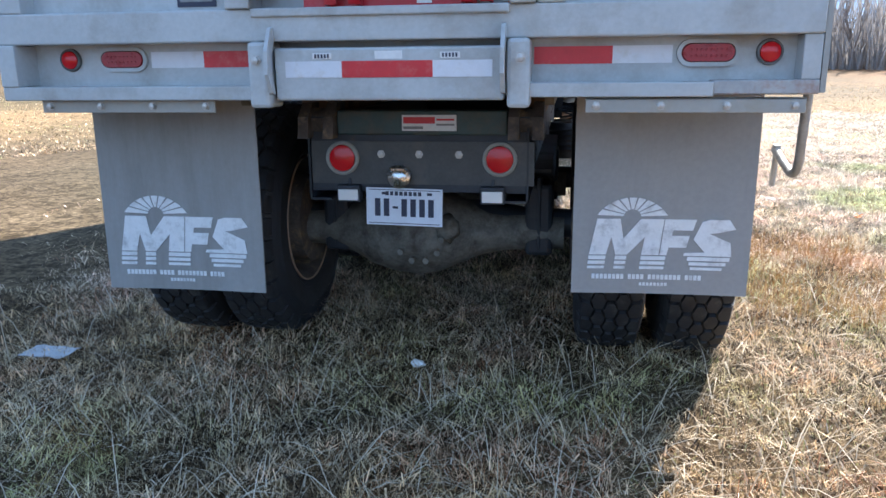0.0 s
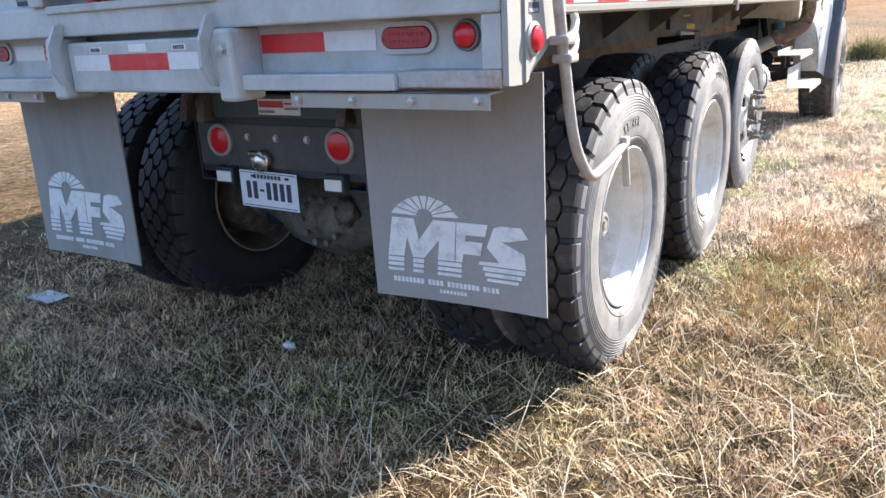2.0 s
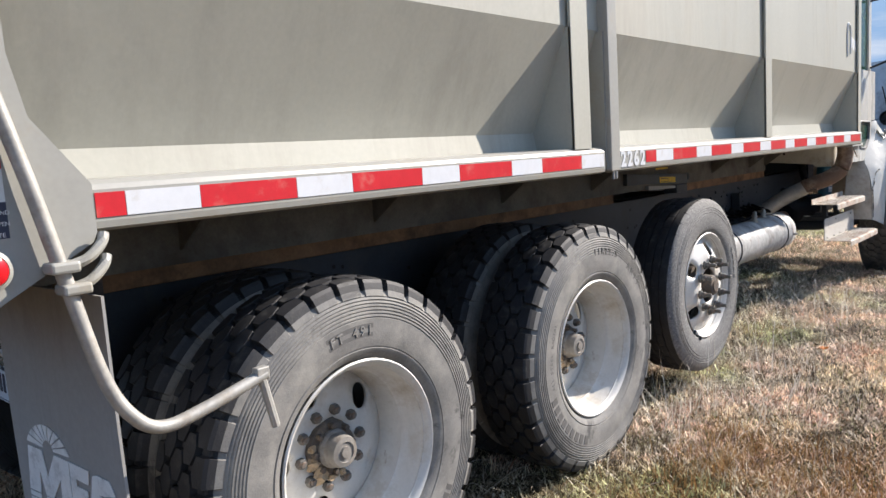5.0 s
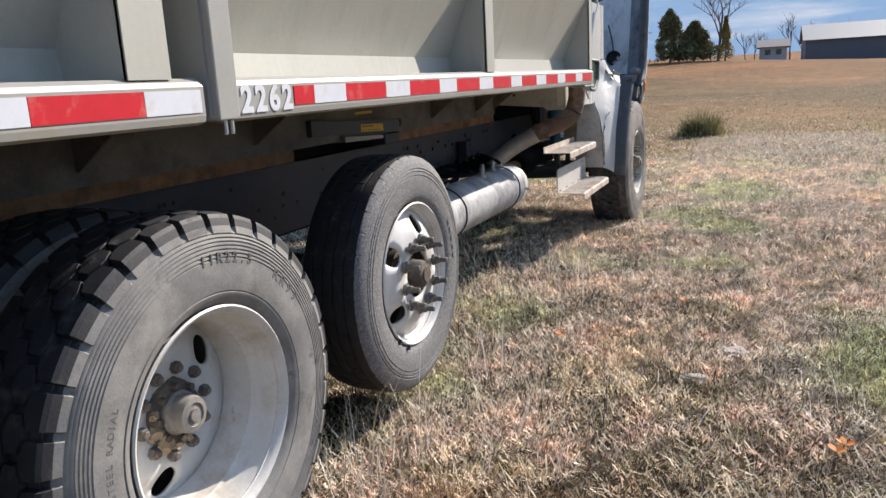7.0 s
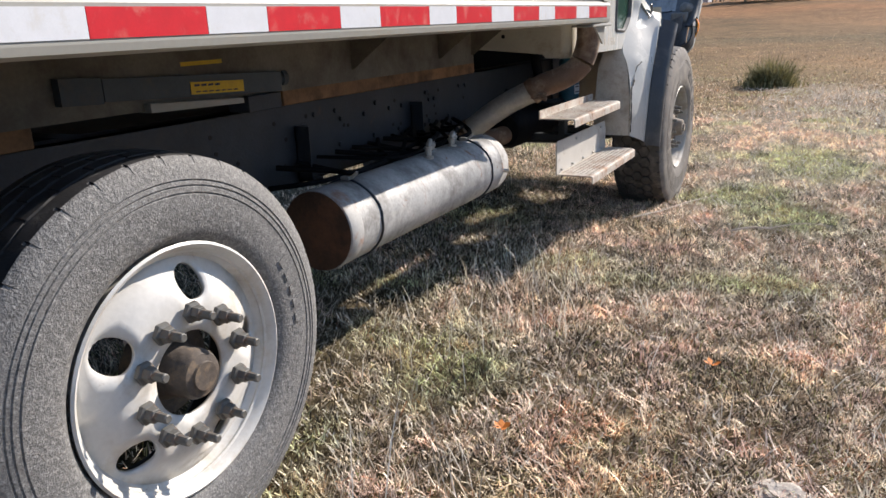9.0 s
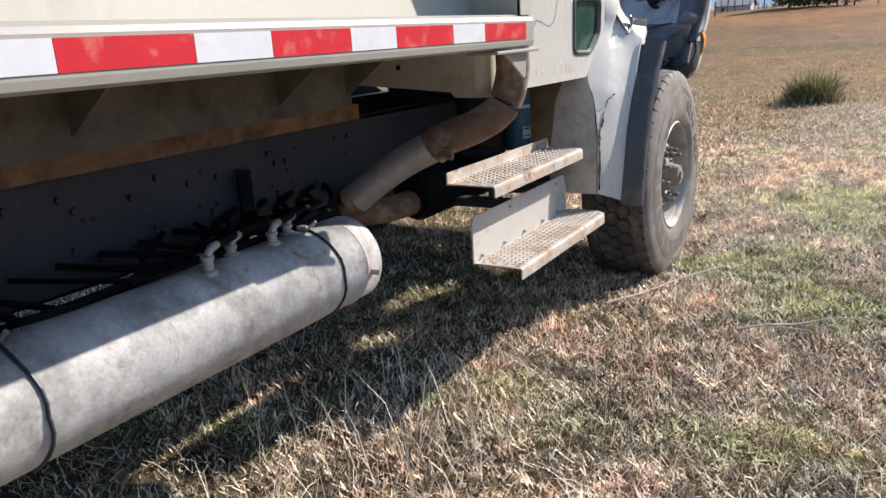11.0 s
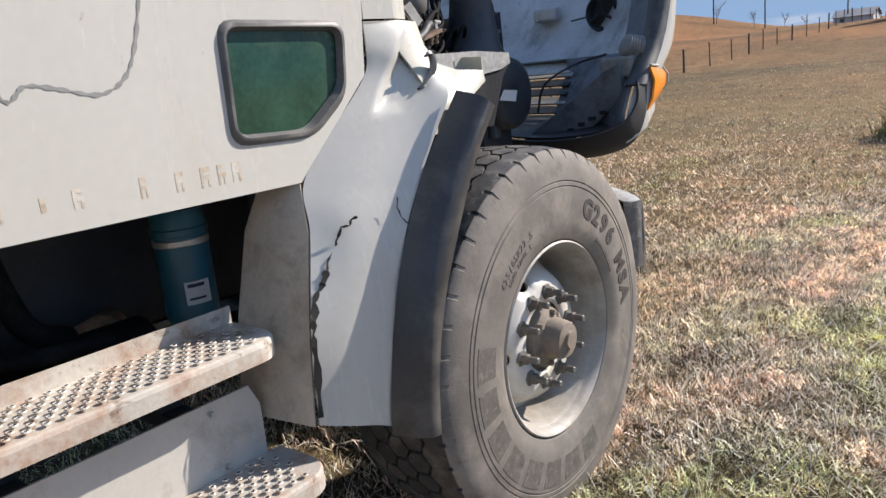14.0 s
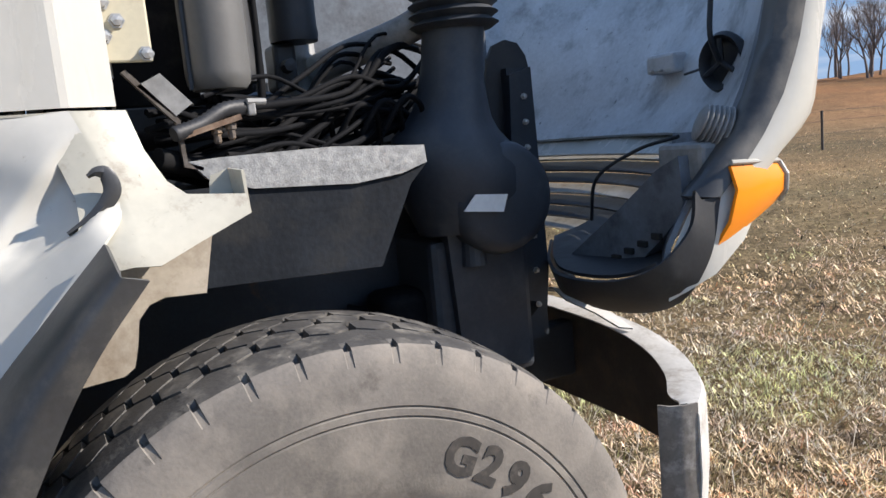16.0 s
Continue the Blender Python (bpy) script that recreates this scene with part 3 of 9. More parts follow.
def tufts(x0, x1, y0, y1, count, seed):
    """Blades gathered in small tufts."""
    def where(rng, n):
        c = np.random.default_rng(seed)
        cx, cy, r = x0 + (x1 - x0) * c.random(count), y0 + (y1 - y0) * c.random(count), 0.008 + 0.03 * c.random(count)
        k = rng.integers(0, count, n)
        return cx[k] + r[k] * rng.normal(size=n), cy[k] + r[k] * rng.normal(size=n)
    return where


def ring(r0, r1, y_min=-8):
    def where(rng, n):
        k = int(n * 2.2)
        r, a = r0 + (r1 - r0) * rng.random(k) ** 1.5, (rng.random(k) - 0.5) * 2.5 + 0.05
        x, y = 1.5 + r * np.sin(a), 3 + r * np.cos(a)
        ok = y > y_min
        return x[ok][:n], y[ok][:n]
    return where


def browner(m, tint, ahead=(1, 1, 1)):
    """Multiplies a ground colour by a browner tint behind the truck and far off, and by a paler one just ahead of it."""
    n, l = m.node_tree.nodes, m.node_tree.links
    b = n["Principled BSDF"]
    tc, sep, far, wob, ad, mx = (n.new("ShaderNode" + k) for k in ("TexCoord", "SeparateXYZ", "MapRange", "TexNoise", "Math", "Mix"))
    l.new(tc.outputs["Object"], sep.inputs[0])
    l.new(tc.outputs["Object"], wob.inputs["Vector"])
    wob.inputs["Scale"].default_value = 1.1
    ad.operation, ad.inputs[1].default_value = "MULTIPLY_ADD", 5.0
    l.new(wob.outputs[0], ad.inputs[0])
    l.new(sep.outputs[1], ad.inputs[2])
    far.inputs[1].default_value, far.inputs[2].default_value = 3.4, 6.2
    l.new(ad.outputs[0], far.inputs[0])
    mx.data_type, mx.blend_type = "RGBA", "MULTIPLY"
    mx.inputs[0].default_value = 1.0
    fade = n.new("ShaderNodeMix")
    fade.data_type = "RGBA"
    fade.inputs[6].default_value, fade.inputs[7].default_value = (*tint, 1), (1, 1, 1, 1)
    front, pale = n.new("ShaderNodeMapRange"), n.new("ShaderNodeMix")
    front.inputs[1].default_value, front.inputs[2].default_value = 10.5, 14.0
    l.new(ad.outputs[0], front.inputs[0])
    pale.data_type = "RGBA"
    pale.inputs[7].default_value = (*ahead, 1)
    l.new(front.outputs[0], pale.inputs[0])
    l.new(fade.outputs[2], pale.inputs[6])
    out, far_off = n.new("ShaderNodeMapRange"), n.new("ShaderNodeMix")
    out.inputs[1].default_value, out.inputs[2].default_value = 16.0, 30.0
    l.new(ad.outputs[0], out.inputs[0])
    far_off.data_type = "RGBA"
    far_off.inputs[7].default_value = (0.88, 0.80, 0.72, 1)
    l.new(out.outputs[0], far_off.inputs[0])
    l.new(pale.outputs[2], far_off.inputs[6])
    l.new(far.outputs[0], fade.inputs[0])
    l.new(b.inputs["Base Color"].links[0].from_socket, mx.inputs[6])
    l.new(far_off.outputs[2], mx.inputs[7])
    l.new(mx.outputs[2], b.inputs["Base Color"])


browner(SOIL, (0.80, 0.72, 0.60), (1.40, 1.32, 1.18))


def grass_paint(name, stops, patch, hue=None, brown=None, ahead=(1, 1, 1)):
    m = surf(name, (0.3, 0.25, 0.15), 0.75, bump=0.0, spec=0.25)
    island_ramp(m, stops, patch, hue)
    if brown:
        browner(m, brown, ahead)
    n, l = m.node_tree.nodes, m.node_tree.links
    b, out = n["Principled BSDF"], n["Material Output"]
    thin = n.new("ShaderNodeBsdfTranslucent")
    l.new(b.inputs["Base Color"].links[0].from_socket, thin.inputs[0])
    both = n.new("ShaderNodeMixShader")
    both.inputs[0].default_value = 0.24
    l.new(b.outputs[0], both.inputs[1])
    l.new(thin.outputs[0], both.inputs[2])
    l.new(both.outputs[0], out.inputs[0])
    return m


HUES = ((0.75, ((0.80, 0.93, 0.62), (1.04, 1.02, 0.97), (1.08, 0.97, 0.94), (1.12, 1.0, 0.85))), (4.5, ((0.50, 0.47, 0.44), (1.02, 1.03, 0.93), (1.32, 1.27, 1.21), (0.96, 0.82, 0.77))), (15.0, ((0.40, 0.38, 0.37), (1.0, 1.0, 1.0), (1.36, 1.33, 1.29))))
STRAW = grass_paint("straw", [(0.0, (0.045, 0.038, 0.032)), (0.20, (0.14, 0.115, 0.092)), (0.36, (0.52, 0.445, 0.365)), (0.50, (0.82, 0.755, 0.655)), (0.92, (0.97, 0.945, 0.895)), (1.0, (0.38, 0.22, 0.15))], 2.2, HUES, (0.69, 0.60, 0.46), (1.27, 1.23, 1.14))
PALE = grass_paint("pale_strand", [(0.0, (0.38, 0.305, 0.215)), (0.5, (0.77, 0.70, 0.58)), (1.0, (0.96, 0.92, 0.84))], None, None, (0.76, 0.68, 0.56))
GREENISH = grass_paint("low_green", [(0.0, (0.14, 0.14, 0.05)), (0.5, (0.28, 0.29, 0.11)), (1.0, (0.46, 0.43, 0.22))], 1.3)
FIELD = grass_paint("field_straw", [(0.0, (0.06, 0.055, 0.040)), (0.25, (0.22, 0.19, 0.135)), (0.6, (0.52, 0.445, 0.34)), (0.93, (0.70, 0.62, 0.50)), (1.0, (0.92, 0.86, 0.74))], 2.2, HUES, (1, 1, 1), (1.10, 1.06, 0.98))
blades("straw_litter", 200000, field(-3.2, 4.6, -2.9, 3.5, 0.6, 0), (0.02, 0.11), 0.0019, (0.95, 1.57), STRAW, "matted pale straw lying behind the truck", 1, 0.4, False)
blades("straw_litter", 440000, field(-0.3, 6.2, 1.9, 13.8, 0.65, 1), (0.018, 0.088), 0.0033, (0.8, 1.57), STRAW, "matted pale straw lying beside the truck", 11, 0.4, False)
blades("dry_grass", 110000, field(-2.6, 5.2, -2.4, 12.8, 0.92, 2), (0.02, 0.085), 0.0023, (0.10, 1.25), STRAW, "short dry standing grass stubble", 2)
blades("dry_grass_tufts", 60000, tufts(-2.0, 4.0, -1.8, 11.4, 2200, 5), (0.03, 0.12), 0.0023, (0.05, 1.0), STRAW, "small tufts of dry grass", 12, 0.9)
blades("pale_strands", 9000, field(-2.4, 5.2, -1.9, 13.0, 0.3, 3), (0.08, 0.26), 0.0024, (1.0, 1.53), PALE, "long pale dry strands lying across the grass", 8, 0.25)
blades("pale_strands", 4200, field(-2.4, 3.4, -1.9, 2.2, 0.3, 3), (0.12, 0.42), 0.0027, (1.25, 1.55), PALE, "long pale dry strands lying behind the truck", 18, 0.15)
blades("pale_bits", 90000, field(-2.8, 5.8, -2.7, 13.3, 0.85, 3), (0.015, 0.070), 0.0036, (0.85, 1.57), PALE, "short pale chopped straw bits on the ground", 13, 0.2, False)
blades("pale_strands", 26000, field(0.2, 8.6, 7.6, 19.0, 0.5, 1), (0.04, 0.16), 0.0034, (0.7, 1.5), PALE, "pale dry strands on the open pasture ahead", 28, 0.3)
blades("pale_bits", 70000, field(0.2, 8.6, 7.8, 19.0, 0.6, 2), (0.03, 0.11), 0.0034, (0.85, 1.57), PALE, "pale chopped straw on the open pasture ahead", 29, 0.2, False)
blades("green_growth", 36000, field(-1.5, 4.5, -1.0, 13.0, 0.99, 1), (0.015, 0.065), 0.0032, (0.2, 1.2), GREENISH, "sparse low green growth among the straw", 3, 0.8)
blades("straw_litter_beyond", 190000, thinning(field(-4, 9.5, -3.5, 23, 0.6, 2), 11, 23), (0.04, 0.14), 0.0050, (0.7, 1.55), STRAW, "dry matted pasture grass round the truck", 4, 0.3, False)
blades("dry_grass_beyond", 70000, ring(10, 42), (0.04, 0.12), 0.013, (0.6, 1.5), FIELD, "dry pasture grass out across the field", 5, 0.3, False)


def tall_stems(rng, n):
    x = np.concatenate([1.15 + 0.5 * rng.random(n // 2), 0.55 + 0.75 * rng.random(n - n // 2)])
    y = np.concatenate([2.9 + 1.6 * rng.random(n // 2), 4.6 + 1.9 * rng.random(n - n // 2)])
    return x, y


blades("tall_dry_stems", 34, lambda rng, n: (1.05 + 0.42 * rng.random(n), 5.35 + 0.95 * rng.random(n)), (0.16, 0.42), 0.0042, (0.05, 0.75), PALE, "tall pale dry stems beside the tank", 16, 0.5)
blades("tall_dry_stems", 110, lambda rng, n: (1.00 + 0.42 * rng.random(n), 2.70 + 0.75 * rng.random(n)), (0.12, 0.40), 0.0026, (0.05, 0.6), PALE, "tall thin stems between the wheels", 26, 0.3)
blades("tall_dry_stems", 260, tall_stems, (0.12, 0.40), 0.0030, (0.05, 0.75), PALE, "tall thin dry grass stems by the wheels", 6, 0.25)
blades("orange_brown_grass", 7000, field(1.25, 2.6, 1.0, 3.3, 0.75), (0.04, 0.15), 0.0026, (0.1, 1.1), grass_paint("orange_straw", [(0.0, (0.19, 0.09, 0.035)), (0.6, (0.36, 0.20, 0.075)), (1.0, (0.47, 0.33, 0.16))], 1.1), "orange-brown dry grass beside the rear wheels", 7)


# ---- the truck: rear end ----
truck = holder("dump_truck", (0, 0, 0), None, "grey dump truck with white cab and open hood on dry grass", "truck")


def piece(name, material, parent, boxes, bevel=0.004, label=""):
    bm = bmesh.new()
    for b in boxes:
        box(bm, *b, bevel)
    return part(name, bm, material, parent, label)


def bolts(parent, places, normal, r=0.011, name="bolt", mat=None):
    """Hex bolt heads, one object each, on one shared mesh."""
    bm = bmesh.new()
    lathe(bm, [(r * 1.35, 0), (r * 1.35, 0.003), (r, 0.003), (r * 0.95, 0.011), (0.0005, 0.0125)], axis=normal[-1], seg=6)
    if normal[0] == "-":
        ax = {"x": 0, "y": 1, "z": 2}[normal[-1]]
        for v in bm.verts:
            v.co[ax] *= -1
        bmesh.ops.reverse_faces(bm, faces=bm.faces[:])
    me = None
    for p in places:
        if me is None:
            ob = part(name, bm, mat or BOLT, parent)
            me = ob.data
        else:
            ob = new(name, me)
            ob.parent = parent
        ob.location = p


# cargo box walls
cargo = holder("cargo_box", (0, 0, 0), truck, "grey-green steel dump box with ribbed sides")
TOP = 3.30
for sgn, nm in ((1, "side_wall"), (-1, "side_wall")):
    prof = [(1.085, 1.45), (1.072, 1.525), (1.245, 1.925), (1.245, TOP), (1.215, TOP), (1.215, 1.935), (1.045, 1.53), (1.05, 1.45)]
    bm = bmesh.new()
    prism(bm, [(sgn * a, b) for a, b in prof], "y", 0.08, 6.56)
    part(nm, bm, BODY, cargo)
    bm = bmesh.new()
    box(bm, min(sgn * 1.20, sgn * 1.29), max(sgn * 1.20, sgn * 1.29), 0.06, 6.58, TOP - 0.02, TOP + 0.09, 0.008)
    part("top_rail", bm, RAIL, cargo)
piece("front_wall", BODY, cargo, [(-1.21, 1.21, 6.52, 6.555, 1.37, TOP)])
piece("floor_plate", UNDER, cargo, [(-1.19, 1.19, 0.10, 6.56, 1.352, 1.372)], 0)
# side rails, in two lengths on the near side
for sgn in (1, -1):
    for y0, y1 in ((0.30, 2.395), (2.45, 6.58)):
        bm = bmesh.new()
        a, b = sorted((sgn * 1.05, sgn * 1.275))
        prism(bm, [(sgn * 1.05, 1.372), (sgn * 1.255, 1.345), (sgn * 1.272, 1.352), (sgn * 1.275, 1.366), (sgn * 1.275, 1.432), (sgn * 1.268, 1.443), (sgn * 1.25, 1.452), (sgn * 1.05, 1.458)], "y", y0, y1)
        part("side_rail", bm, RAIL, cargo)
    # bent rib channels with their gussets
    for y0, y1 in ((2.185, 2.308), (4.345, 4.445), (6.50, 6.58)):
        bm = bmesh.new()
        g = [(sgn * 1.06, 1.45), (sgn * 1.262, 1.45), (sgn * 1.262, 1.92), (sgn * 1.24, 1.92), (sgn * 1.06, 1.515)]
        prism(bm, g, "y", y0, y0 + 0.008)
        prism(bm, g, "y", y1 - 0.008, y1)
        box(bm, *sorted((sgn * 1.254, sgn * 1.266)), y0, y1, 1.45, TOP - 0.02)
        part("rib", bm, BODY, cargo)
    bm = bmesh.new()
    prism(bm, [(sgn * 1.06, 1.45), (sgn * 1.27, 1.36), (sgn * 1.27, 1.92), (sgn * 1.24, 1.92), (sgn * 1.06, 1.515)], "y", 2.415, 2.424)
    box(bm, *sorted((sgn * 1.24, sgn * 1.290)), 2.424, 2.500, 1.352, TOP, 0.004)
    part("stake_post", bm, RAIL, cargo)
    bm = bmesh.new()
    for dy in (0.028, 0.052):
        tube(bm, [(sgn * 1.28, 2.424 + dy, 1.36), (sgn * 1.28, 2.424 + dy, 1.318)], 0.006, 8)
    part("post_bolt", bm, BOLT, cargo)
    # bent corner plate at the rear
    bm = bmesh.new()
    outline = [(-0.022, 1.198), (0.045, 1.194), (0.075, 1.205), (0.13, 1.237), (0.295, 1.325), (0.305, 1.345), (0.305, 1.445), (0.20, 1.58), (0.175, 1.70), (0.165, TOP), (-0.022, TOP)]
    prism(bm, outline, "x", sgn * 1.268, sgn * 1.283)
    prism(bm, [(0.055, 1.197), (0.072, 1.205), (0.072, TOP), (0.055, TOP)], "x", sgn * 1.283, sgn * 1.289)
    part("corner_plate", bm, RAIL, cargo)
# front rail end bracket
bm = bmesh.new()
prism(bm, [(6.40, 1.336), (6.575, 1.336), (6.56, 1.25), (6.548, 1.243)], "x", 1.240, 1.250)
box(bm, 1.16, 1.272, 6.31, 6.63, 1.330, 1.341, 0.003)
part("rail_bracket", bm, RAIL, cargo)

# reflective tape on the near side rail
red_at = [(0.31, 0.375), (0.551, 0.825), (1.015, 1.295), (1.47, 1.75), (1.937, 2.21), (2.754, 2.855), (3.033, 3.299), (3.485, 3.755), (3.933, 4.202), (4.385, 4.655), (4.833, 5.102), (5.30, 5.56), (5.745, 6.03), (6.22, 6.515)]
white_at = [(a[1], b[0]) for a, b in zip(red_at, red_at[1:]) if a[1] != 2.21] + [(2.21, 2.383)]
for spans, m, nm in ((red_at, TAPE_R, "red_tape"), (white_at, TAPE_W, "white_tape")):
    for a, b in spans:
        bm = bmesh.new()
        box(bm, 1.2752, 1.2772, a + 0.0008, b - 0.0008, 1.374, 1.4255)
        part(nm, bm, m, cargo)
for ch, y in zip("2262", (2.548, 2.606, 2.664, 2.722)):
    bm = lettering(ch, 0.092, 0.0008, 0.0034)
    bm.transform(Matrix(((0, 0, 1, 1.2764), (1, 0, 0, y), (0, 1, 0, 1.367), (0, 0, 0, 1))))
    part("fleet_number", bm, TAPE_W, cargo)

# worn white emblem on the front panel of the box side
bm = bmesh.new()
tube(bm, smooth_path([(1.2462, 6.235, 2.03), (1.2462, 6.225, 2.20), (1.2462, 6.255, 2.285), (1.2462, 6.31, 2.265), (1.2462, 6.33, 2.17), (1.2462, 6.32, 2.06)], 5), 0.009, 6)
for k in range(3):
    box(bm, 1.2452, 1.2468, 6.355 + 0.055 * k, 6.395 + 0.055 * k, 2.105 - 0.01 * k, 2.19 - 0.01 * k)
part("faded_emblem", bm, LOGO, cargo, "worn white emblem shapes")

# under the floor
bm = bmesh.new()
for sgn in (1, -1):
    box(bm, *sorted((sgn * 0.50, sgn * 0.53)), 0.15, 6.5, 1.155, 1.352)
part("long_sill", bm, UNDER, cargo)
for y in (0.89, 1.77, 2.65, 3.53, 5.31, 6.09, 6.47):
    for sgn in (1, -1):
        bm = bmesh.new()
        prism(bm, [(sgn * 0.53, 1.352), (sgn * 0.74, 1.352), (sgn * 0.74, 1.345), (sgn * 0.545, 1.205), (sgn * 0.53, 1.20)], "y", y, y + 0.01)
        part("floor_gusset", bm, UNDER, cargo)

# rear sill, recess and lamps
tail = holder("rear_sill", (0, 0, 0), truck, "grey steel rear sill with lamps and reflective tape")
bm = bmesh.new()
box(bm, -1.266, 1.266, -0.052, 0.09, 1.358, 1.455, 0.006)
for v in bm.verts:
    v.co.y += 0.020 * max(0.0, v.co.x) / 1.266 * (v.co.y < 0)
part("sill_rail", bm, REAR, tail)
for b in ((-1.26, -0.40, 0.045, 0.06, 1.19, 1.358), (0.46, 1.26, 0.045, 0.06, 1.19, 1.358), (-0.40, 0.46, 0.075, 0.09, 1.19, 1.358)):
    piece("sill_backing", REAR, tail, [b], 0)
piece("sill_flange", REAR, tail, [(0.46, 0.98, -0.042, 0.06, 1.188, 1.230)], 0.004)
piece("sill_flange", RUSTED, tail, [(0.98, 1.266, -0.028, 0.06, 1.194, 1.234)], 0.004, "outer end of the flange with rust streaks")
piece("sill_flange", REAR, tail, [(-1.266, -0.40, -0.058, 0.06, 1.182, 1.226)], 0.004)
piece("sill_end", REAR, tail, [(1.215, 1.266, -0.024, 0.06, 1.234, 1.358)], 0.004)
piece("sill_end", REAR, tail, [(-1.266, -1.205, -0.062, 0.06, 1.226, 1.358)], 0.004)
piece("hinge_bar", REAR, tail, [(-0.325, 0.385, -0.045, 0.02, 1.18, 1.338)], 0.008, "centre bar under the tailgate")
for x0, x1, s in ((-0.402, -0.335, 1), (0.395, 0.462, -1)):
    bm = bmesh.new()
    box(bm, x0, x1, -0.072, 0.05, 1.158, 1.358, 0.012)
    part("hinge_bracket", bm, REAR, tail)
    xa = x1 + 0.004 if s > 0 else x0 - 0.016
    bm = bmesh.new()
    prism(bm, [(-0.075, 1.395), (-0.055, 1.40), (-0.05, 1.36), (-0.075, 1.32), (-0.085, 1.27), (-0.06, 1.20), (-0.085, 1.205), (-0.115, 1.26), (-0.112, 1.33)], "x", xa, xa + 0.012)
    part("latch_hook", bm, REAR, tail)
    bolts(tail, [((x0 + x1) / 2 - 0.005 * s, -0.072, 1.302)], "-y", 0.013)
for spans, m in (([(-0.785, -0.60)], TAPE_W), ([(-0.60, -0.405)], TAPE_R), ([(0.468, 0.70)], TAPE_R), ([(0.70, 0.872)], TAPE_W)):
    for a, b in spans:
        piece("red_tape" if m is TAPE_R else "white_tape", m, tail, [(a, b, 0.0425, 0.0445, 1.283, 1.334)], 0)
for a, b, m in ((-0.289, -0.109, TAPE_W), (-0.109, 0.172, TAPE_R), (0.172, 0.351, TAPE_W)):
    piece("red_tape" if m is TAPE_R else "white_tape", m, tail, [(a, b, -0.0475, -0.0455, 1.249, 1.298)], 0)
piece("paper_tag", LABEL_W, tail, [(-0.005, 0.08, -0.0475, -0.0455, 1.303, 1.327)], 0)
for x in (-0.17, 0.225):
    bm = bmesh.new()
    box(bm, x - 0.03, x + 0.03, -0.047, -0.0455, 1.304, 1.322)
    for k in range(5):
        box(bm, x - 0.024 + 0.01 * k, x - 0.018 + 0.01 * k, -0.0482, -0.047, 1.307, 1.319, 0, 1)
    part("small_tag", bm, [LABEL_W, INK], tail, "white tag with unreadable dark bars")


def stadium(hw, hh, n=10):
    pts = []
    for k in range(n + 1):
        a = -math.pi / 2 + math.pi * k / n
        pts.append((hw - hh + hh * math.cos(a), hh * math.sin(a)))
    for k in range(n + 1):
        a = math.pi / 2 + math.pi * k / n
        pts.append((-(hw - hh) + hh * math.cos(a), hh * math.sin(a)))
    return pts


for sgn in (1, -1):
    cx = 0.972 if sgn > 0 else -0.885
    bm = bmesh.new()
    outer, inner = stadium(0.090, 0.040), stadium(0.076, 0.027)
    rings = [[bm.verts.new((cx + u * k, 0.044 - d, 1.311 + v * k)) for u, v in pts] for pts, k, d in ((outer, 1, 0.0), (outer, 0.98, 0.010), (inner, 1.0, 0.010), (inner, 1.0, -0.002))]
    for a, b in zip(rings, rings[1:]):
        for i in range(len(a)):
            bm.faces.new((a[i], a[(i + 1) % len(a)], b[(i + 1) % len(a)], b[i]))
    ob = part("tail_lamp", bm, REAR, tail, "oval red tail lamp in a grey ring")
    bm = bmesh.new()
    lo = [bm.verts.new((cx + u, 0.043, 1.311 + v)) for u, v in inner]
    hi = [bm.verts.new((cx + u * 0.95, 0.030, 1.311 + v * 0.9)) for u, v in inner]
    bm.faces.new(hi)
    for i in range(len(lo)):
        bm.faces.new((lo[i], lo[(i + 1) % len(lo)], hi[(i + 1) % len(lo)], hi[i]))
    for i in range(8):
        for j in (-1, 1):
            u = -0.049 + 0.014 * i
            blob(bm, (cx + u, 0.0305, 1.311 + 0.009 * j), (0.0042, 0.003, 0.0042), i, 1, 0)
    bmesh.ops.recalc_face_normals(bm, faces=bm.faces[:])
    part("lens", bm, LENS_D, ob)
    cx2 = 1.142 if sgn > 0 else -1.075
    bm = bmesh.new()
    lathe(bm, [(0.038, -0.044), (0.036, -0.033), (0.030, -0.032), (0.029, -0.04)], (cx2, 0, 1.311), "y", 28)
    for v in bm.verts:
        v.co.y = -v.co.y
    ob = part("marker_lamp", bm, GASKET, tail, "small round red marker lamp")
    bm = bmesh.new()
    lathe(bm, [(0.029, 0.043), (0.028, 0.030), (0.018, 0.024), (0.0005, 0.022)], (cx2, 0, 1.311), "y", 28)
    part("lens", bm, LENS_R, ob, smooth=50)
    # lamp on the corner plate
    bm = bmesh.new()
    lathe(bm, [(0.041, sgn * 1.283), (0.040, sgn * 1.293), (0.032, sgn * 1.297), (0.030, sgn * 1.288)], (0, 0.097, 1.295), "x", 28)
    ob = part("marker_lamp", bm, RAIL, tail, "round red side lamp in a grey ring")
    bm = bmesh.new()
    lathe(bm, [(0.031, sgn * 1.285), (0.029, sgn * 1.302), (0.019, sgn * 1.308), (0.0005, sgn * 1.310)], (0, 0.097, 1.295), "x", 28)
    part("lens", bm, LENS_R, ob, smooth=50)

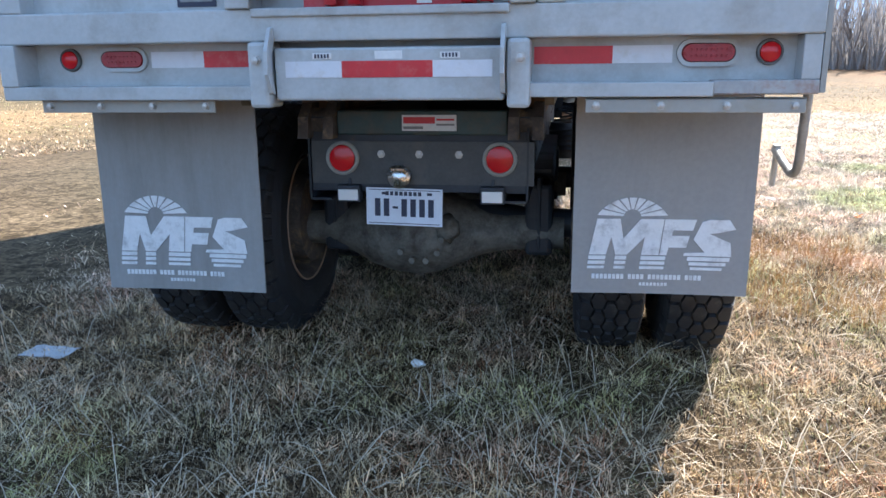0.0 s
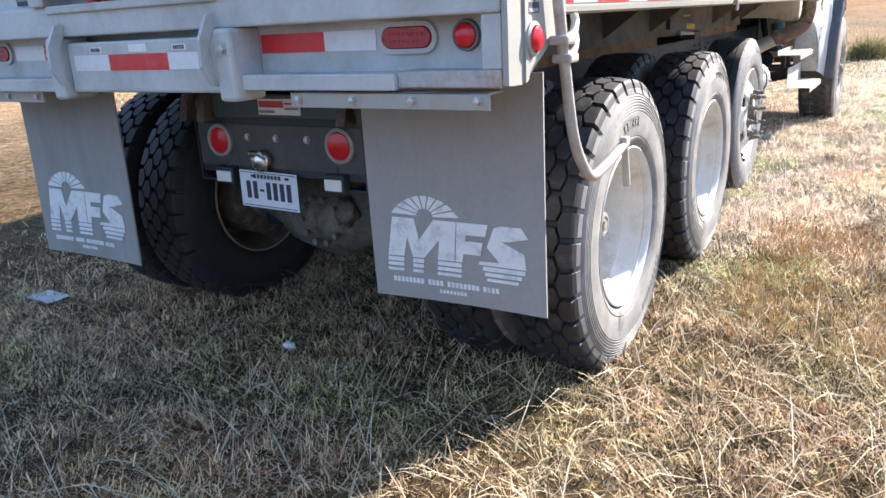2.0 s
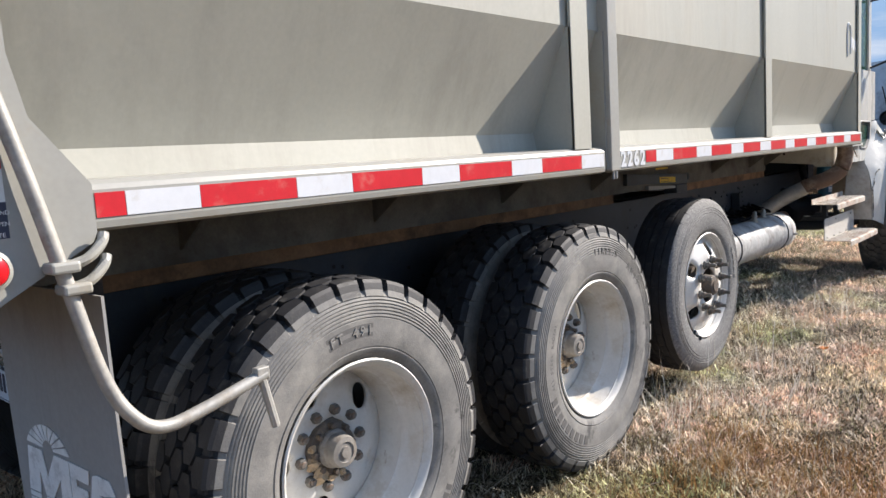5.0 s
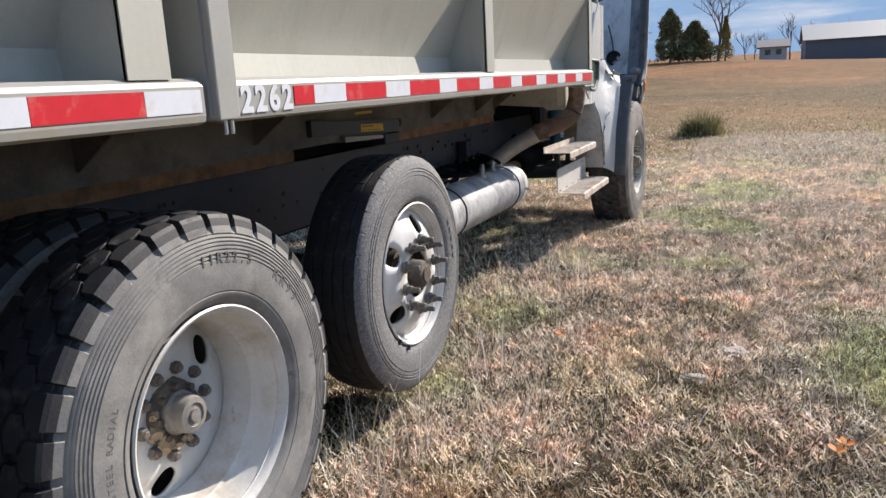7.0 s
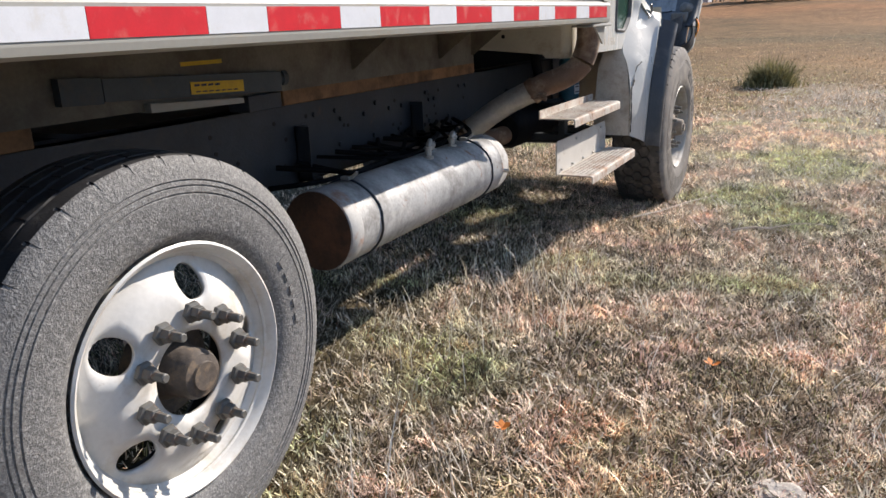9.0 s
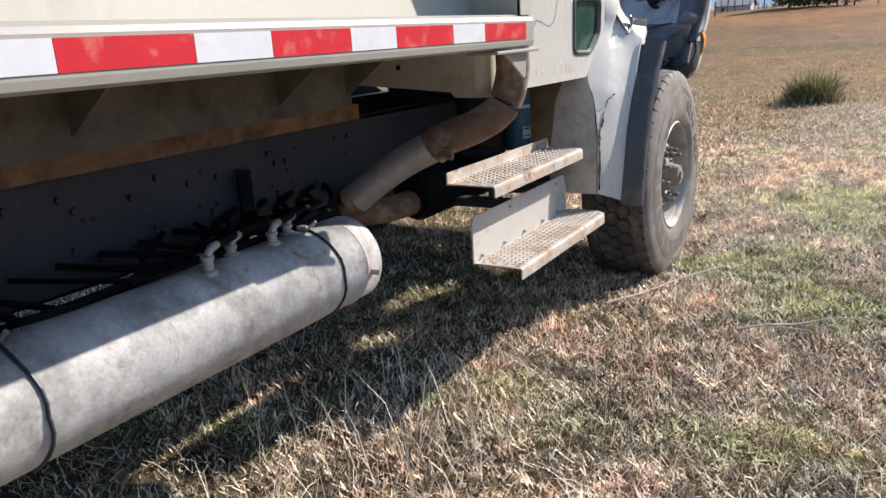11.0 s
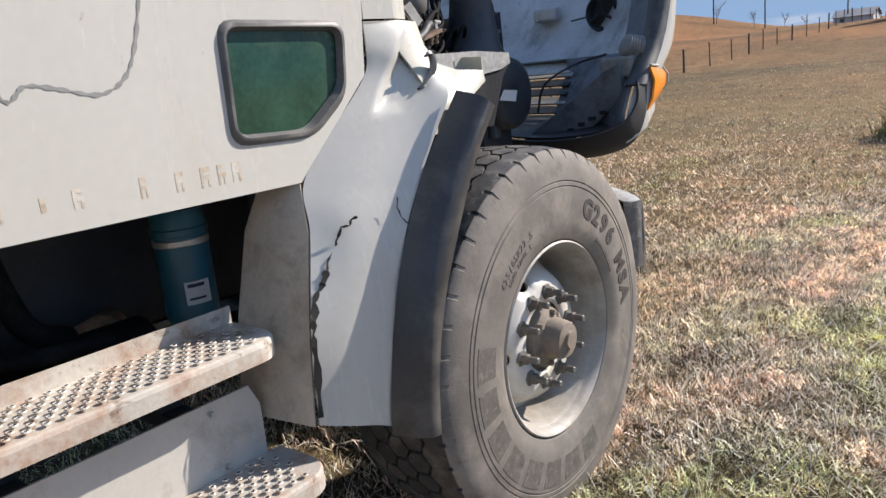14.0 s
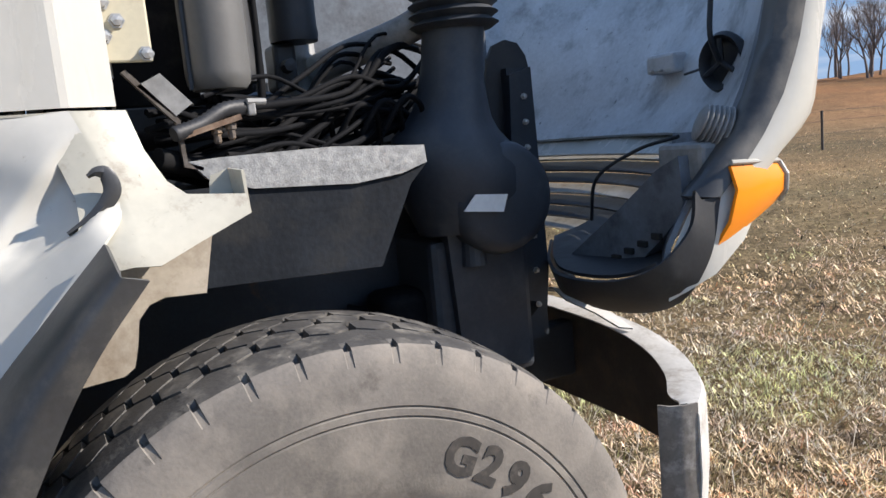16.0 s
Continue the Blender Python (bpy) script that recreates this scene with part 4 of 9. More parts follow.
# warning decal on the corner plate
bm = bmesh.new()
box(bm, 1.2834, 1.2845, 0.0735, 0.141, 1.353, 1.508)
box(bm, 1.2846, 1.2850, 0.0735, 0.141, 1.484, 1.508, 0, 1)
box(bm, 1.2846, 1.2850, 0.0755, 0.139, 1.425, 1.483, 0, 0)
box(bm, 1.2846, 1.2850, 0.0735, 0.141, 1.353, 1.422, 0, 2)
decal = part("warning_decal", bm, [LABEL_W, TAPE_R, INK], tail, "red, white and black warning decal")
bm = bmesh.new()
blob(bm, (1.2850, 0.108, 1.450), (0.0008, 0.015, 0.012), 3, 2, 0.9)
tube(bm, [(1.2850, 0.082, 1.462), (1.2850, 0.108, 1.474), (1.2850, 0.134, 1.466)], 0.0010, 5)
part("decal_picture", bm, TAPE_R, decal)
for k, word in enumerate(("NEVER STAND", "UNDER OPEN", "TAILGATE")):
    bm = lettering(word, 0.0115, 0.0002, 0.0)
    bm.transform(Matrix(((0, 0, 1, 1.2853), (1, 0, 0, 0.108), (0, 1, 0, 1.398 - 0.021 * k), (0, 0, 0, 1))))
    part("decal_text", bm, LABEL_W, decal)

# tailgate above the sill
gate = holder("tailgate", (0, 0, 0), truck, "grey steel tailgate with a red grain chute")
for b in ((-1.24, -0.44, 0.02, 0.035, 1.455, TOP), (0.44, 1.24, 0.02, 0.035, 1.455, TOP), (-0.44, 0.44, 0.05, 0.06, 1.455, TOP)):
    piece("gate_panel", REAR, gate, [b], 0)
piece("gate_frame", REAR, gate, [(-1.27, -1.17, -0.05, 0.05, 1.455, TOP), (1.17, 1.266, -0.026, 0.05, 1.455, TOP), (-0.47, -0.39, -0.06, 0.05, 1.455, TOP), (0.40, 0.475, -0.06, 0.05, 1.455, TOP), (-1.27, 1.27, -0.05, 0.05, 2.45, 2.55), (-0.39, 0.40, -0.055, 0.04, 1.430, 1.456)], 0.005)
for x in (-0.385,):
    piece("chute_frame", REAR, gate, [(x, x + 0.065, -0.072, -0.02, 1.49, 2.1)], 0.004)
bm = bmesh.new()
box(bm, -0.235, 0.30, -0.005, 0.01, 1.456, 1.690, 0.003)
part("chute_door", bm, RED_GATE, gate, "red sliding chute door")
for x0, x1 in ((-0.155, -0.045), (0.258, 0.350)):
    bm = bmesh.new()
    web = [(-0.012, 1.457), (-0.045, 1.462), (-0.080, 1.555), (-0.052, 1.645), (-0.056, 2.0), (-0.012, 2.0)]
    lip = [(-0.045, 1.462), (-0.080, 1.555), (-0.052, 1.645), (-0.056, 2.0), (-0.050, 2.0), (-0.046, 1.645), (-0.073, 1.555), (-0.039, 1.464)]
    for xa in (x0, x1 - 0.008):
        prism(bm, web, "x", xa, xa + 0.008)
    prism(bm, lip, "x", x0 + 0.008, x0 + 0.036)
    prism(bm, lip, "x", x1 - 0.036, x1 - 0.008)
    part("chute_guide", bm, RED_GATE, gate, "bent red chute guide rail")
bm = bmesh.new()
tube(bm, [(-0.10, -0.062, 1.506), (0.30, -0.062, 1.502)], 0.006, 8)
part("chute_bar", bm, RED_GATE, gate)
piece("paper_tag", LABEL_W, gate, [(0.12, 0.165, -0.009, -0.0055, 1.464, 1.495)], 0)
piece("gate_channel", REAR, gate, [(0.482, 0.56, -0.040, 0.02, 1.456, 2.45)], 0.004)
bm = bmesh.new()
box(bm, -0.66, -0.53, 0.015, 0.019, 1.47, 1.66)
for k in range(6):
    box(bm, -0.65, -0.54, 0.0135, 0.015, 1.485 + 0.03 * k, 1.50 + 0.03 * k, 0, 1)
part("gate_decal", bm, [INK, SCUFF], gate, "dark decal with unreadable grey bars")
for x, z in ((0.395, 1.60), (0.395, 1.85)):
    piece("chute_hinge", REAR, gate, [(x - 0.012, x + 0.012, -0.085, -0.055, z, z + 0.075)], 0.004)

# mud flap hangers and flaps
for x0, x1 in ((0.625, 1.235), (-1.15, -0.54)):
    bm = bmesh.new()
    box(bm, x0, x1, -0.03, -0.022, 1.142, 1.184, 0.002)
    box(bm, x0, x1, -0.03, 0.04, 1.178, 1.184, 0.002)
    part("flap_hanger", bm, RAIL, tail)
    bolts(tail, [(x0 + 0.03 + (x1 - x0 - 0.06) * k / 3, -0.03, 1.163) for k in range(4)], "-y", 0.010)


def mud_flap(x0, x1, z0, sway, yl, yr, label):
    def at(u, v, d):
        # u across, v down from the top, gently bowed
        z = 1.20 - v
        y = yl + (yr - yl) * u / (x1 - x0) + sway * (v / 0.72) ** 2 + 0.012 * math.sin(3.1 * u / (x1 - x0)) * (v / 0.72) - d
        return (x0 + u, y, z)
    w, h = x1 - x0, 1.20 - z0
    bm = bmesh.new()
    rows = [[at(w * i / 12, h * j / 14, 0) for i in range(13)] for j in range(15)]
    sheet(bm, rows, 0.007)
    flap = part("mud_flap", bm, FLAP, truck, label, smooth=40)
    k = w / 0.61
    top = h - 0.355 * k
    cx, base = 0.205 * k, top + 0.075 * k

    def art(u, v, d):
        return at(u, v, 0.0088 + d)
    R = 0.148 * k
    for i in range(9):
        bm = bmesh.new()
        a0, a1 = radians(34 + 112 * i / 9 + 1.2), radians(34 + 112 * (i + 1) / 9 - 1.2)
        yc = base + (R - 0.072 * k)
        f0, f1 = math.pi * i / 9 + 0.05, math.pi * (i + 1) / 9 - 0.05
        bar2d(bm, [(cx - 0.030 * k * math.cos(f0), base - 0.004 - 0.026 * k * math.sin(f0)), (cx - R * math.cos(a0), yc - R * math.sin(a0)), (cx - R * math.cos((a0 + a1) / 2), yc - R * math.sin((a0 + a1) / 2)), (cx - R * math.cos(a1), yc - R * math.sin(a1)), (cx - 0.030 * k * math.cos(f1), base - 0.004 - 0.026 * k * math.sin(f1))], art)
        part("sun_ray", bm, LOGO, flap)
    t0, t1, b1 = base + 0.004, base + 0.135 * k, base + 0.195 * k

    def slant(u, v):
        return (u * k - 0.10 * (v - t0), v)
    blocks = [[(0.085, 0), (0.165, 0), (0.185, 0.55), (0.235, 0), (0.315, 0), (0.315, 1), (0.255, 1), (0.258, 0.5), (0.205, 1), (0.165, 1), (0.142, 0.5), (0.132, 1), (0.072, 1)],
              [(0.318, 0), (0.425, 0), (0.418, 0.30), (0.352, 0.30), (0.35, 0.45), (0.41, 0.45), (0.405, 0.78), (0.345, 0.78), (0.342, 1), (0.318, 1)],
              [(0.445, 0.06), (0.47, 0), (0.535, 0), (0.56, 0.25), (0.50, 0.36), (0.475, 0.38), (0.55, 0.62), (0.562, 1), (0.40, 1), (0.402, 0.92), (0.47, 0.90), (0.425, 0.55)]]
    for pts in blocks:
        bm = bmesh.new()
        bar2d(bm, [slant(u, t0 + (t1 - t0) * v) for u, v in pts], art)
        part("emblem_block", bm, LOGO, flap)
    for j in range(3):
        va, vb = t1 + 0.004 + 0.019 * j * k, t1 + 0.004 + (0.019 * j + 0.014 - 0.002 * j) * k
        for a, b in ((0.072, 0.132), (0.165, 0.205), (0.255, 0.34), (0.415 + 0.008 * j, 0.558 - 0.010 * j)):
            bm = bmesh.new()
            bar2d(bm, [slant(a, va), slant(b, va), slant(b, vb), slant(a, vb)], art)
            part("emblem_stripe", bm, LOGO, flap)
    bm = bmesh.new()
    u = 0.072 * k
    for word in (8, 4, 8, 4):
        for _ in range(word):
            wd = 0.0145 * k
            bar2d(bm, [(u, b1 + 0.012), (u + wd * 0.76, b1 + 0.012), (u + wd * 0.76, b1 + 0.030), (u, b1 + 0.030)], art)
            u += wd
        u += 0.012 * k
    u = 0.24 * k
    for _ in range(8):
        bar2d(bm, [(u, b1 + 0.042), (u + 0.009, b1 + 0.042), (u + 0.009, b1 + 0.054), (u, b1 + 0.054)], art)
        u += 0.0125
    tagged(part("printed_line", bm, LOGO, flap, "white printed bars"), kind="stuff")
    return flap


mud_flap(0.602, 1.207, 0.483, 0.010, 0.308, 0.335, "grey plastic mud flap with a white printed emblem")
mud_flap(-1.145, -0.520, 0.462, -0.01, 0.228, 0.236, "grey plastic mud flap with a white printed emblem")

# safety prop bar that hangs at the rear corner
bm = bmesh.new()
line = smooth_path([(1.305, -0.16, TOP - 0.5), (1.306, 0.115, 1.70), (1.31, 0.176, 1.455), (1.312, 0.220, 1.26), (1.318, 0.268, 1.05), (1.328, 0.315, 0.955), (1.33, 0.375, 0.915), (1.332, 0.47, 0.925), (1.335, 0.64, 0.965)], 6)
tube(bm, line, 0.0150, 12)
prop = part("prop_bar", bm, FLEX, truck, "bent galvanised pipe bar hanging at the corner", smooth=60)
bm = bmesh.new()
tube(bm, [(1.337, 0.625, 0.97), (1.338, 0.655, 0.83)], 0.011, 8)
box(bm, 1.325, 1.348, 0.61, 0.645, 0.955, 0.985, 0.003)
part("bar_foot", bm, FLEX, prop)
for z in (1.36, 1.315):
    bm = bmesh.new()
    box(bm, 1.285, 1.338, 0.188 + 0.4 * (1.36 - z), 0.245 + 0.4 * (1.36 - z), z - 0.085, z - 0.062, 0.006)
    tube(bm, smooth_path([(1.31, 0.225, z - 0.075), (1.318, 0.265, z - 0.062), (1.312, 0.298, z - 0.036), (1.305, 0.308, z - 0.016)], 4), 0.011, 8)
    part("bar_clamp", bm, RAIL, prop)

# rear of the chassis
tailframe = holder("rear_crossmember", (-0.008, 0.022, -0.006), truck, "dark steel rear crossmember with lamps and plate")
bm = bmesh.new()
prism(bm, [(0.50, 0.838), (0.58, 0.838), (0.58, 0.846), (0.508, 0.846), (0.508, 0.996), (0.58, 0.996), (0.58, 1.004), (0.50, 1.004)], "x", -0.412, 0.462)
part("crossmember", bm, surf("grey_black_paint", (0.060, 0.063, 0.062), 0.5, var=0.3, scale=7, bump=0.15, dirt=(0.11, 0.10, 0.085), dirt_amount=0.35, dirt_scale=7), tailframe)
piece("hinge_tube", GREEN, tailframe, [(-0.30, 0.36, 0.49, 0.60, 1.03, 1.122)], 0.006, "dark green hinge cross tube")
bm = bmesh.new()
box(bm, -0.042, 0.168, 0.486, 0.4885, 1.046, 1.106)
box(bm, -0.036, 0.086, 0.4845, 0.486, 1.074, 1.098, 0, 1)
box(bm, 0.092, 0.160, 0.4845, 0.486, 1.085, 1.092, 0, 1)
box(bm, 0.092, 0.160, 0.4845, 0.486, 1.066, 1.073, 0, 2)
box(bm, -0.036, 0.04, 0.4845, 0.486, 1.053, 1.063, 0, 2)
part("maker_plate", bm, [LABEL_W, TAPE_R, SCUFF], tailframe, "white maker label with plain red and grey bars")
for x0, x1 in ((-0.445, -0.405), (-0.345, -0.305), (0.365, 0.405), (0.455, 0.495)):
    bm = bmesh.new()
    prism(bm, [(0.44, 1.018), (0.62, 1.018), (0.62, 1.15), (0.52, 1.15), (0.46, 1.10)], "x", x0, x1)
    part("hinge_ear", bm, HUBM, tailframe)
for x in (-0.375, 0.43):
    bm = bmesh.new()
    lathe(bm, [(0.055, x - 0.05), (0.055, x + 0.05)], (0, 0.55, 1.075), "x", 20)
    part("hinge_pin", bm, HUBM, tailframe, smooth=40)
for x in (-0.284, 0.332):
    bm = bmesh.new()
    lathe(bm, [(0.066, 0.5), (0.066, 0.488), (0.058, 0.482), (0.052, 0.486), (0.052, 0.5)], (x, 0, 0.939), "y", 32)
    ob = part("stop_lamp", bm, RAIL, tailframe, "round red stop lamp with a pale ring")
    bm = bmesh.new()
    lathe(bm, [(0.052, 0.497), (0.050, 0.484), (0.030, 0.478), (0.0005, 0.476)], (x, 0, 0.939), "y", 32)
    part("lens", bm, LENS_R, ob, smooth=50)
for x in (-0.26, 0.306):
    bm = bmesh.new()
    box(bm, x - 0.047, x + 0.047, 0.47, 0.52, 0.768, 0.835, 0.006)
    tube(bm, [(x, 0.50, 0.83), (x, 0.505, 0.86)], 0.008, 8)
    ob = part("work_lamp", bm, FRAME, tailframe, "small square white work lamp")
    bm = bmesh.new()
    box(bm, x - 0.040, x + 0.040, 0.463, 0.471, 0.776, 0.820, 0.004)
    part("lens", bm, LENS_C, ob)
bolts(tailframe, [(x, 0.50, 0.955) for x in (-0.13, 0.02, 0.175)], "-y", 0.012)
bm = bmesh.new()
lathe(bm, [(0.045, 0.49), (0.045, 0.47), (0.03, 0.455), (0.0005, 0.448)], (-0.055, 0, 0.87), "y", 20)
tube(bm, [(-0.09, 0.47, 0.88), (-0.075, 0.45, 0.905), (-0.035, 0.45, 0.905), (-0.02, 0.47, 0.88)], 0.012, 8)
part("trailer_socket", bm, CHROME, tailframe, "round metal trailer socket", smooth=40)
bm = bmesh.new()
box(bm, -0.193, 0.111, 0.487, 0.4895, 0.676, 0.824, 0.0008)
box(bm, -0.183, 0.101, 0.4855, 0.487, 0.683, 0.6855, 0, 1)
box(bm, -0.183, 0.101, 0.4855, 0.487, 0.8155, 0.818, 0, 1)
for k in range(7):
    x = -0.158 + 0.0355 * k
    if k == 2:
        box(bm, x, x + 0.022, 0.4855, 0.487, 0.743, 0.752, 0, 1)
    else:
        box(bm, x, x + 0.022, 0.4855, 0.487, 0.712, 0.782, 0, 1)
for k in range(8):
    box(bm, -0.115 + 0.0185 * k, -0.102 + 0.0185 * k, 0.4855, 0.487, 0.795, 0.811, 0, 1)
for x in (-0.13, 0.05):
    box(bm, x, x + 0.02, 0.4855, 0.487, 0.798, 0.808, 0, 1)
bm.transform(Matrix.Translation((-0.04, 0, 0.75)) @ Matrix.Rotation(radians(1.0), 4, "Y") @ Matrix.Translation((0.04, 0, -0.75)))
part("number_plate", bm, [PLATE, INK], tailframe, "pale metal plate with plain dark bars")

# chassis rails, axles and springs
chassis = holder("chassis", (0, 0, 0), truck, "dark steel chassis frame")
for sgn in (1, -1):
    bm = bmesh.new()
    a, b = sorted((sgn * 0.425, sgn * 0.433))
    box(bm, a, b, 0.52, 9.0, 0.765, 1.093)
    for z in (0.765, 1.085):
        box(bm, *sorted((sgn * 0.345, sgn * 0.433)), 0.52, 9.0, z, z + 0.008)
    part("frame_rail", bm, FRAME, chassis)
    for y0, y1 in ((0.62, 3.87), (4.905, 6.60)):
        bm = bmesh.new()
        box(bm, *sorted((sgn * 0.375, sgn * 0.485)), y0, y1, 1.094, 1.156, 0.003)
        part("sill_timber", bm, WOOD, chassis, "brown timber packing on the frame rail")
bm = bmesh.new()
rnd = random.Random(11)
for k in range(70):
    y, z = 0.8 + 5.9 * rnd.random(), rnd.choice((0.85, 0.90, 0.95, 1.02)) + 0.01 * rnd.random()
    lathe(bm, [(0.009, 0.433), (0.009, 0.4345)], (0, y, z), "x", 8)
for k in range(24):
    y, z = 4.95 + 1.75 * rnd.random(), rnd.choice((0.84, 0.88, 0.99, 1.03))
    lathe(bm, [(0.012, 0.433), (0.011, 0.443)], (0, y, z), "x", 6, 1)
tagged(part("rail_bolt_pattern", bm, [CRACK, FRAME], chassis), kind="stuff")
for y in (0.53, 1.7, 3.0, 4.3, 5.7, 6.9):
    piece("frame_crossmember", FRAME, chassis, [(-0.425, 0.425, y, y + 0.09, 0.80, 1.04)], 0.004)
for y in (5.05, 5.98):
    bm = bmesh.new()
    box(bm, 0.434, 0.505, y - 0.035, y + 0.035, 0.775, 0.785)
    box(bm, 0.434, 0.505, y - 0.035, y - 0.028, 0.775, 1.0)
    box(bm, 0.434, 0.442, y - 0.035, y + 0.035, 0.775, 1.0)
    part("tank_bracket", bm, FRAME, chassis)
    bolts(chassis, [(0.442, y + 0.01, 0.82), (0.442, y + 0.01, 0.89), (0.442, y + 0.01, 0.96)], "x", 0.012)


def axle(y, z, big):
    h = holder("axle", (0, 0, 0), chassis)
    bm = bmesh.new()
    lathe(bm, [(0.065, -0.62), (0.07, -0.40), (0.085, -0.30), (0.10, -0.24), (0.10, 0.24), (0.085, 0.30), (0.07, 0.40), (0.065, 0.62)], (0, y, z), "x", 20)
    part("axle_tube", bm, FRAME, h, smooth=40)
    if big:
        bm = bmesh.new()
        lathe(bm, [(0.075, -0.62), (0.085, -0.44), (0.115, -0.34), (0.165, -0.24), (0.195, -0.15), (0.205, -0.04), (0.195, 0.06), (0.155, 0.15), (0.11, 0.25), (0.085, 0.36), (0.075, 0.62)], (-0.05, y - 0.02, z - 0.035), "x", 40)
        for v in bm.verts:
            v.co += Vector((0, -0.014, 0.0)) * (1 + 1.5 * noise.noise(v.co * 9))
        for k in range(10):
            a = 2 * math.pi * k / 10
            lathe(bm, [(0.014, y - 0.255), (0.012, y - 0.225)], (-0.05 + 0.10 * math.cos(a), 0, z - 0.035 + 0.10 * math.sin(a)), "y", 8)
        blob(bm, (0.07, y - 0.20, z + 0.01), (0.05, 0.05, 0.06), 7, 3, 0.5)
        part("differential", bm, surf("greasy_casting", (0.15, 0.142, 0.12), 0.6, var=0.45, scale=14, bump=0.9, dirt=(0.06, 0.052, 0.042), dirt_amount=0.42, dirt_scale=12) if "greasy_casting" not in bpy.data.materials else bpy.data.materials["greasy_casting"], h, "greasy round differential housing", smooth=60)
        for sgn in (1, -1):
            bm = bmesh.new()
            box(bm, sgn * 0.46 - 0.06, sgn * 0.46 + 0.06, y - 0.11, y + 0.11, z - 0.13, z + 0.19, 0.02)
            tube(bm, [(sgn * 0.46, y - 0.10, z - 0.10), (sgn * 0.46, y - 0.10, z + 0.22)], 0.014, 8)
            part("spring_seat", bm, FRAME, h)
        for sgn in (1, -1):
            bm = bmesh.new()
            lathe(bm, [(0.205, sgn * 0.60), (0.205, sgn * 0.80), (0.16, sgn * 0.82)], (0, y, z), "x", 28)
            part("brake_drum", bm, HUBM, h, smooth=40)


axle(1.03, 0.586, True)
axle(2.40, 0.592, True)
axle(3.69, 0.645, False)
for sgn in (1, -1):
    bm = bmesh.new()
    for k in range(7):
        ln = 0.80 - 0.09 * k
        box(bm, sgn * 0.46 - 0.05, sgn * 0.46 + 0.05, 1.715 - ln, 1.715 + ln, 0.83 - 0.018 * k, 0.845 - 0.018 * k)
    part("leaf_spring", bm, FRAME, chassis)
for sgn in (1, -1):
    bm = bmesh.new()
    lathe(bm, [(0.0005, 0.60), (0.09, 0.60), (0.10, 0.615), (0.10, 0.64)] + [((0.118 if k % 2 else 0.104), 0.65 + 0.018 * k) for k in range(11)] + [(0.10, 0.86), (0.0005, 0.865)], (sgn * 0.54, 3.36, 0), "z", 28)
    part("air_spring", bm, BLACK, chassis, "ribbed black rubber air spring", smooth=50)


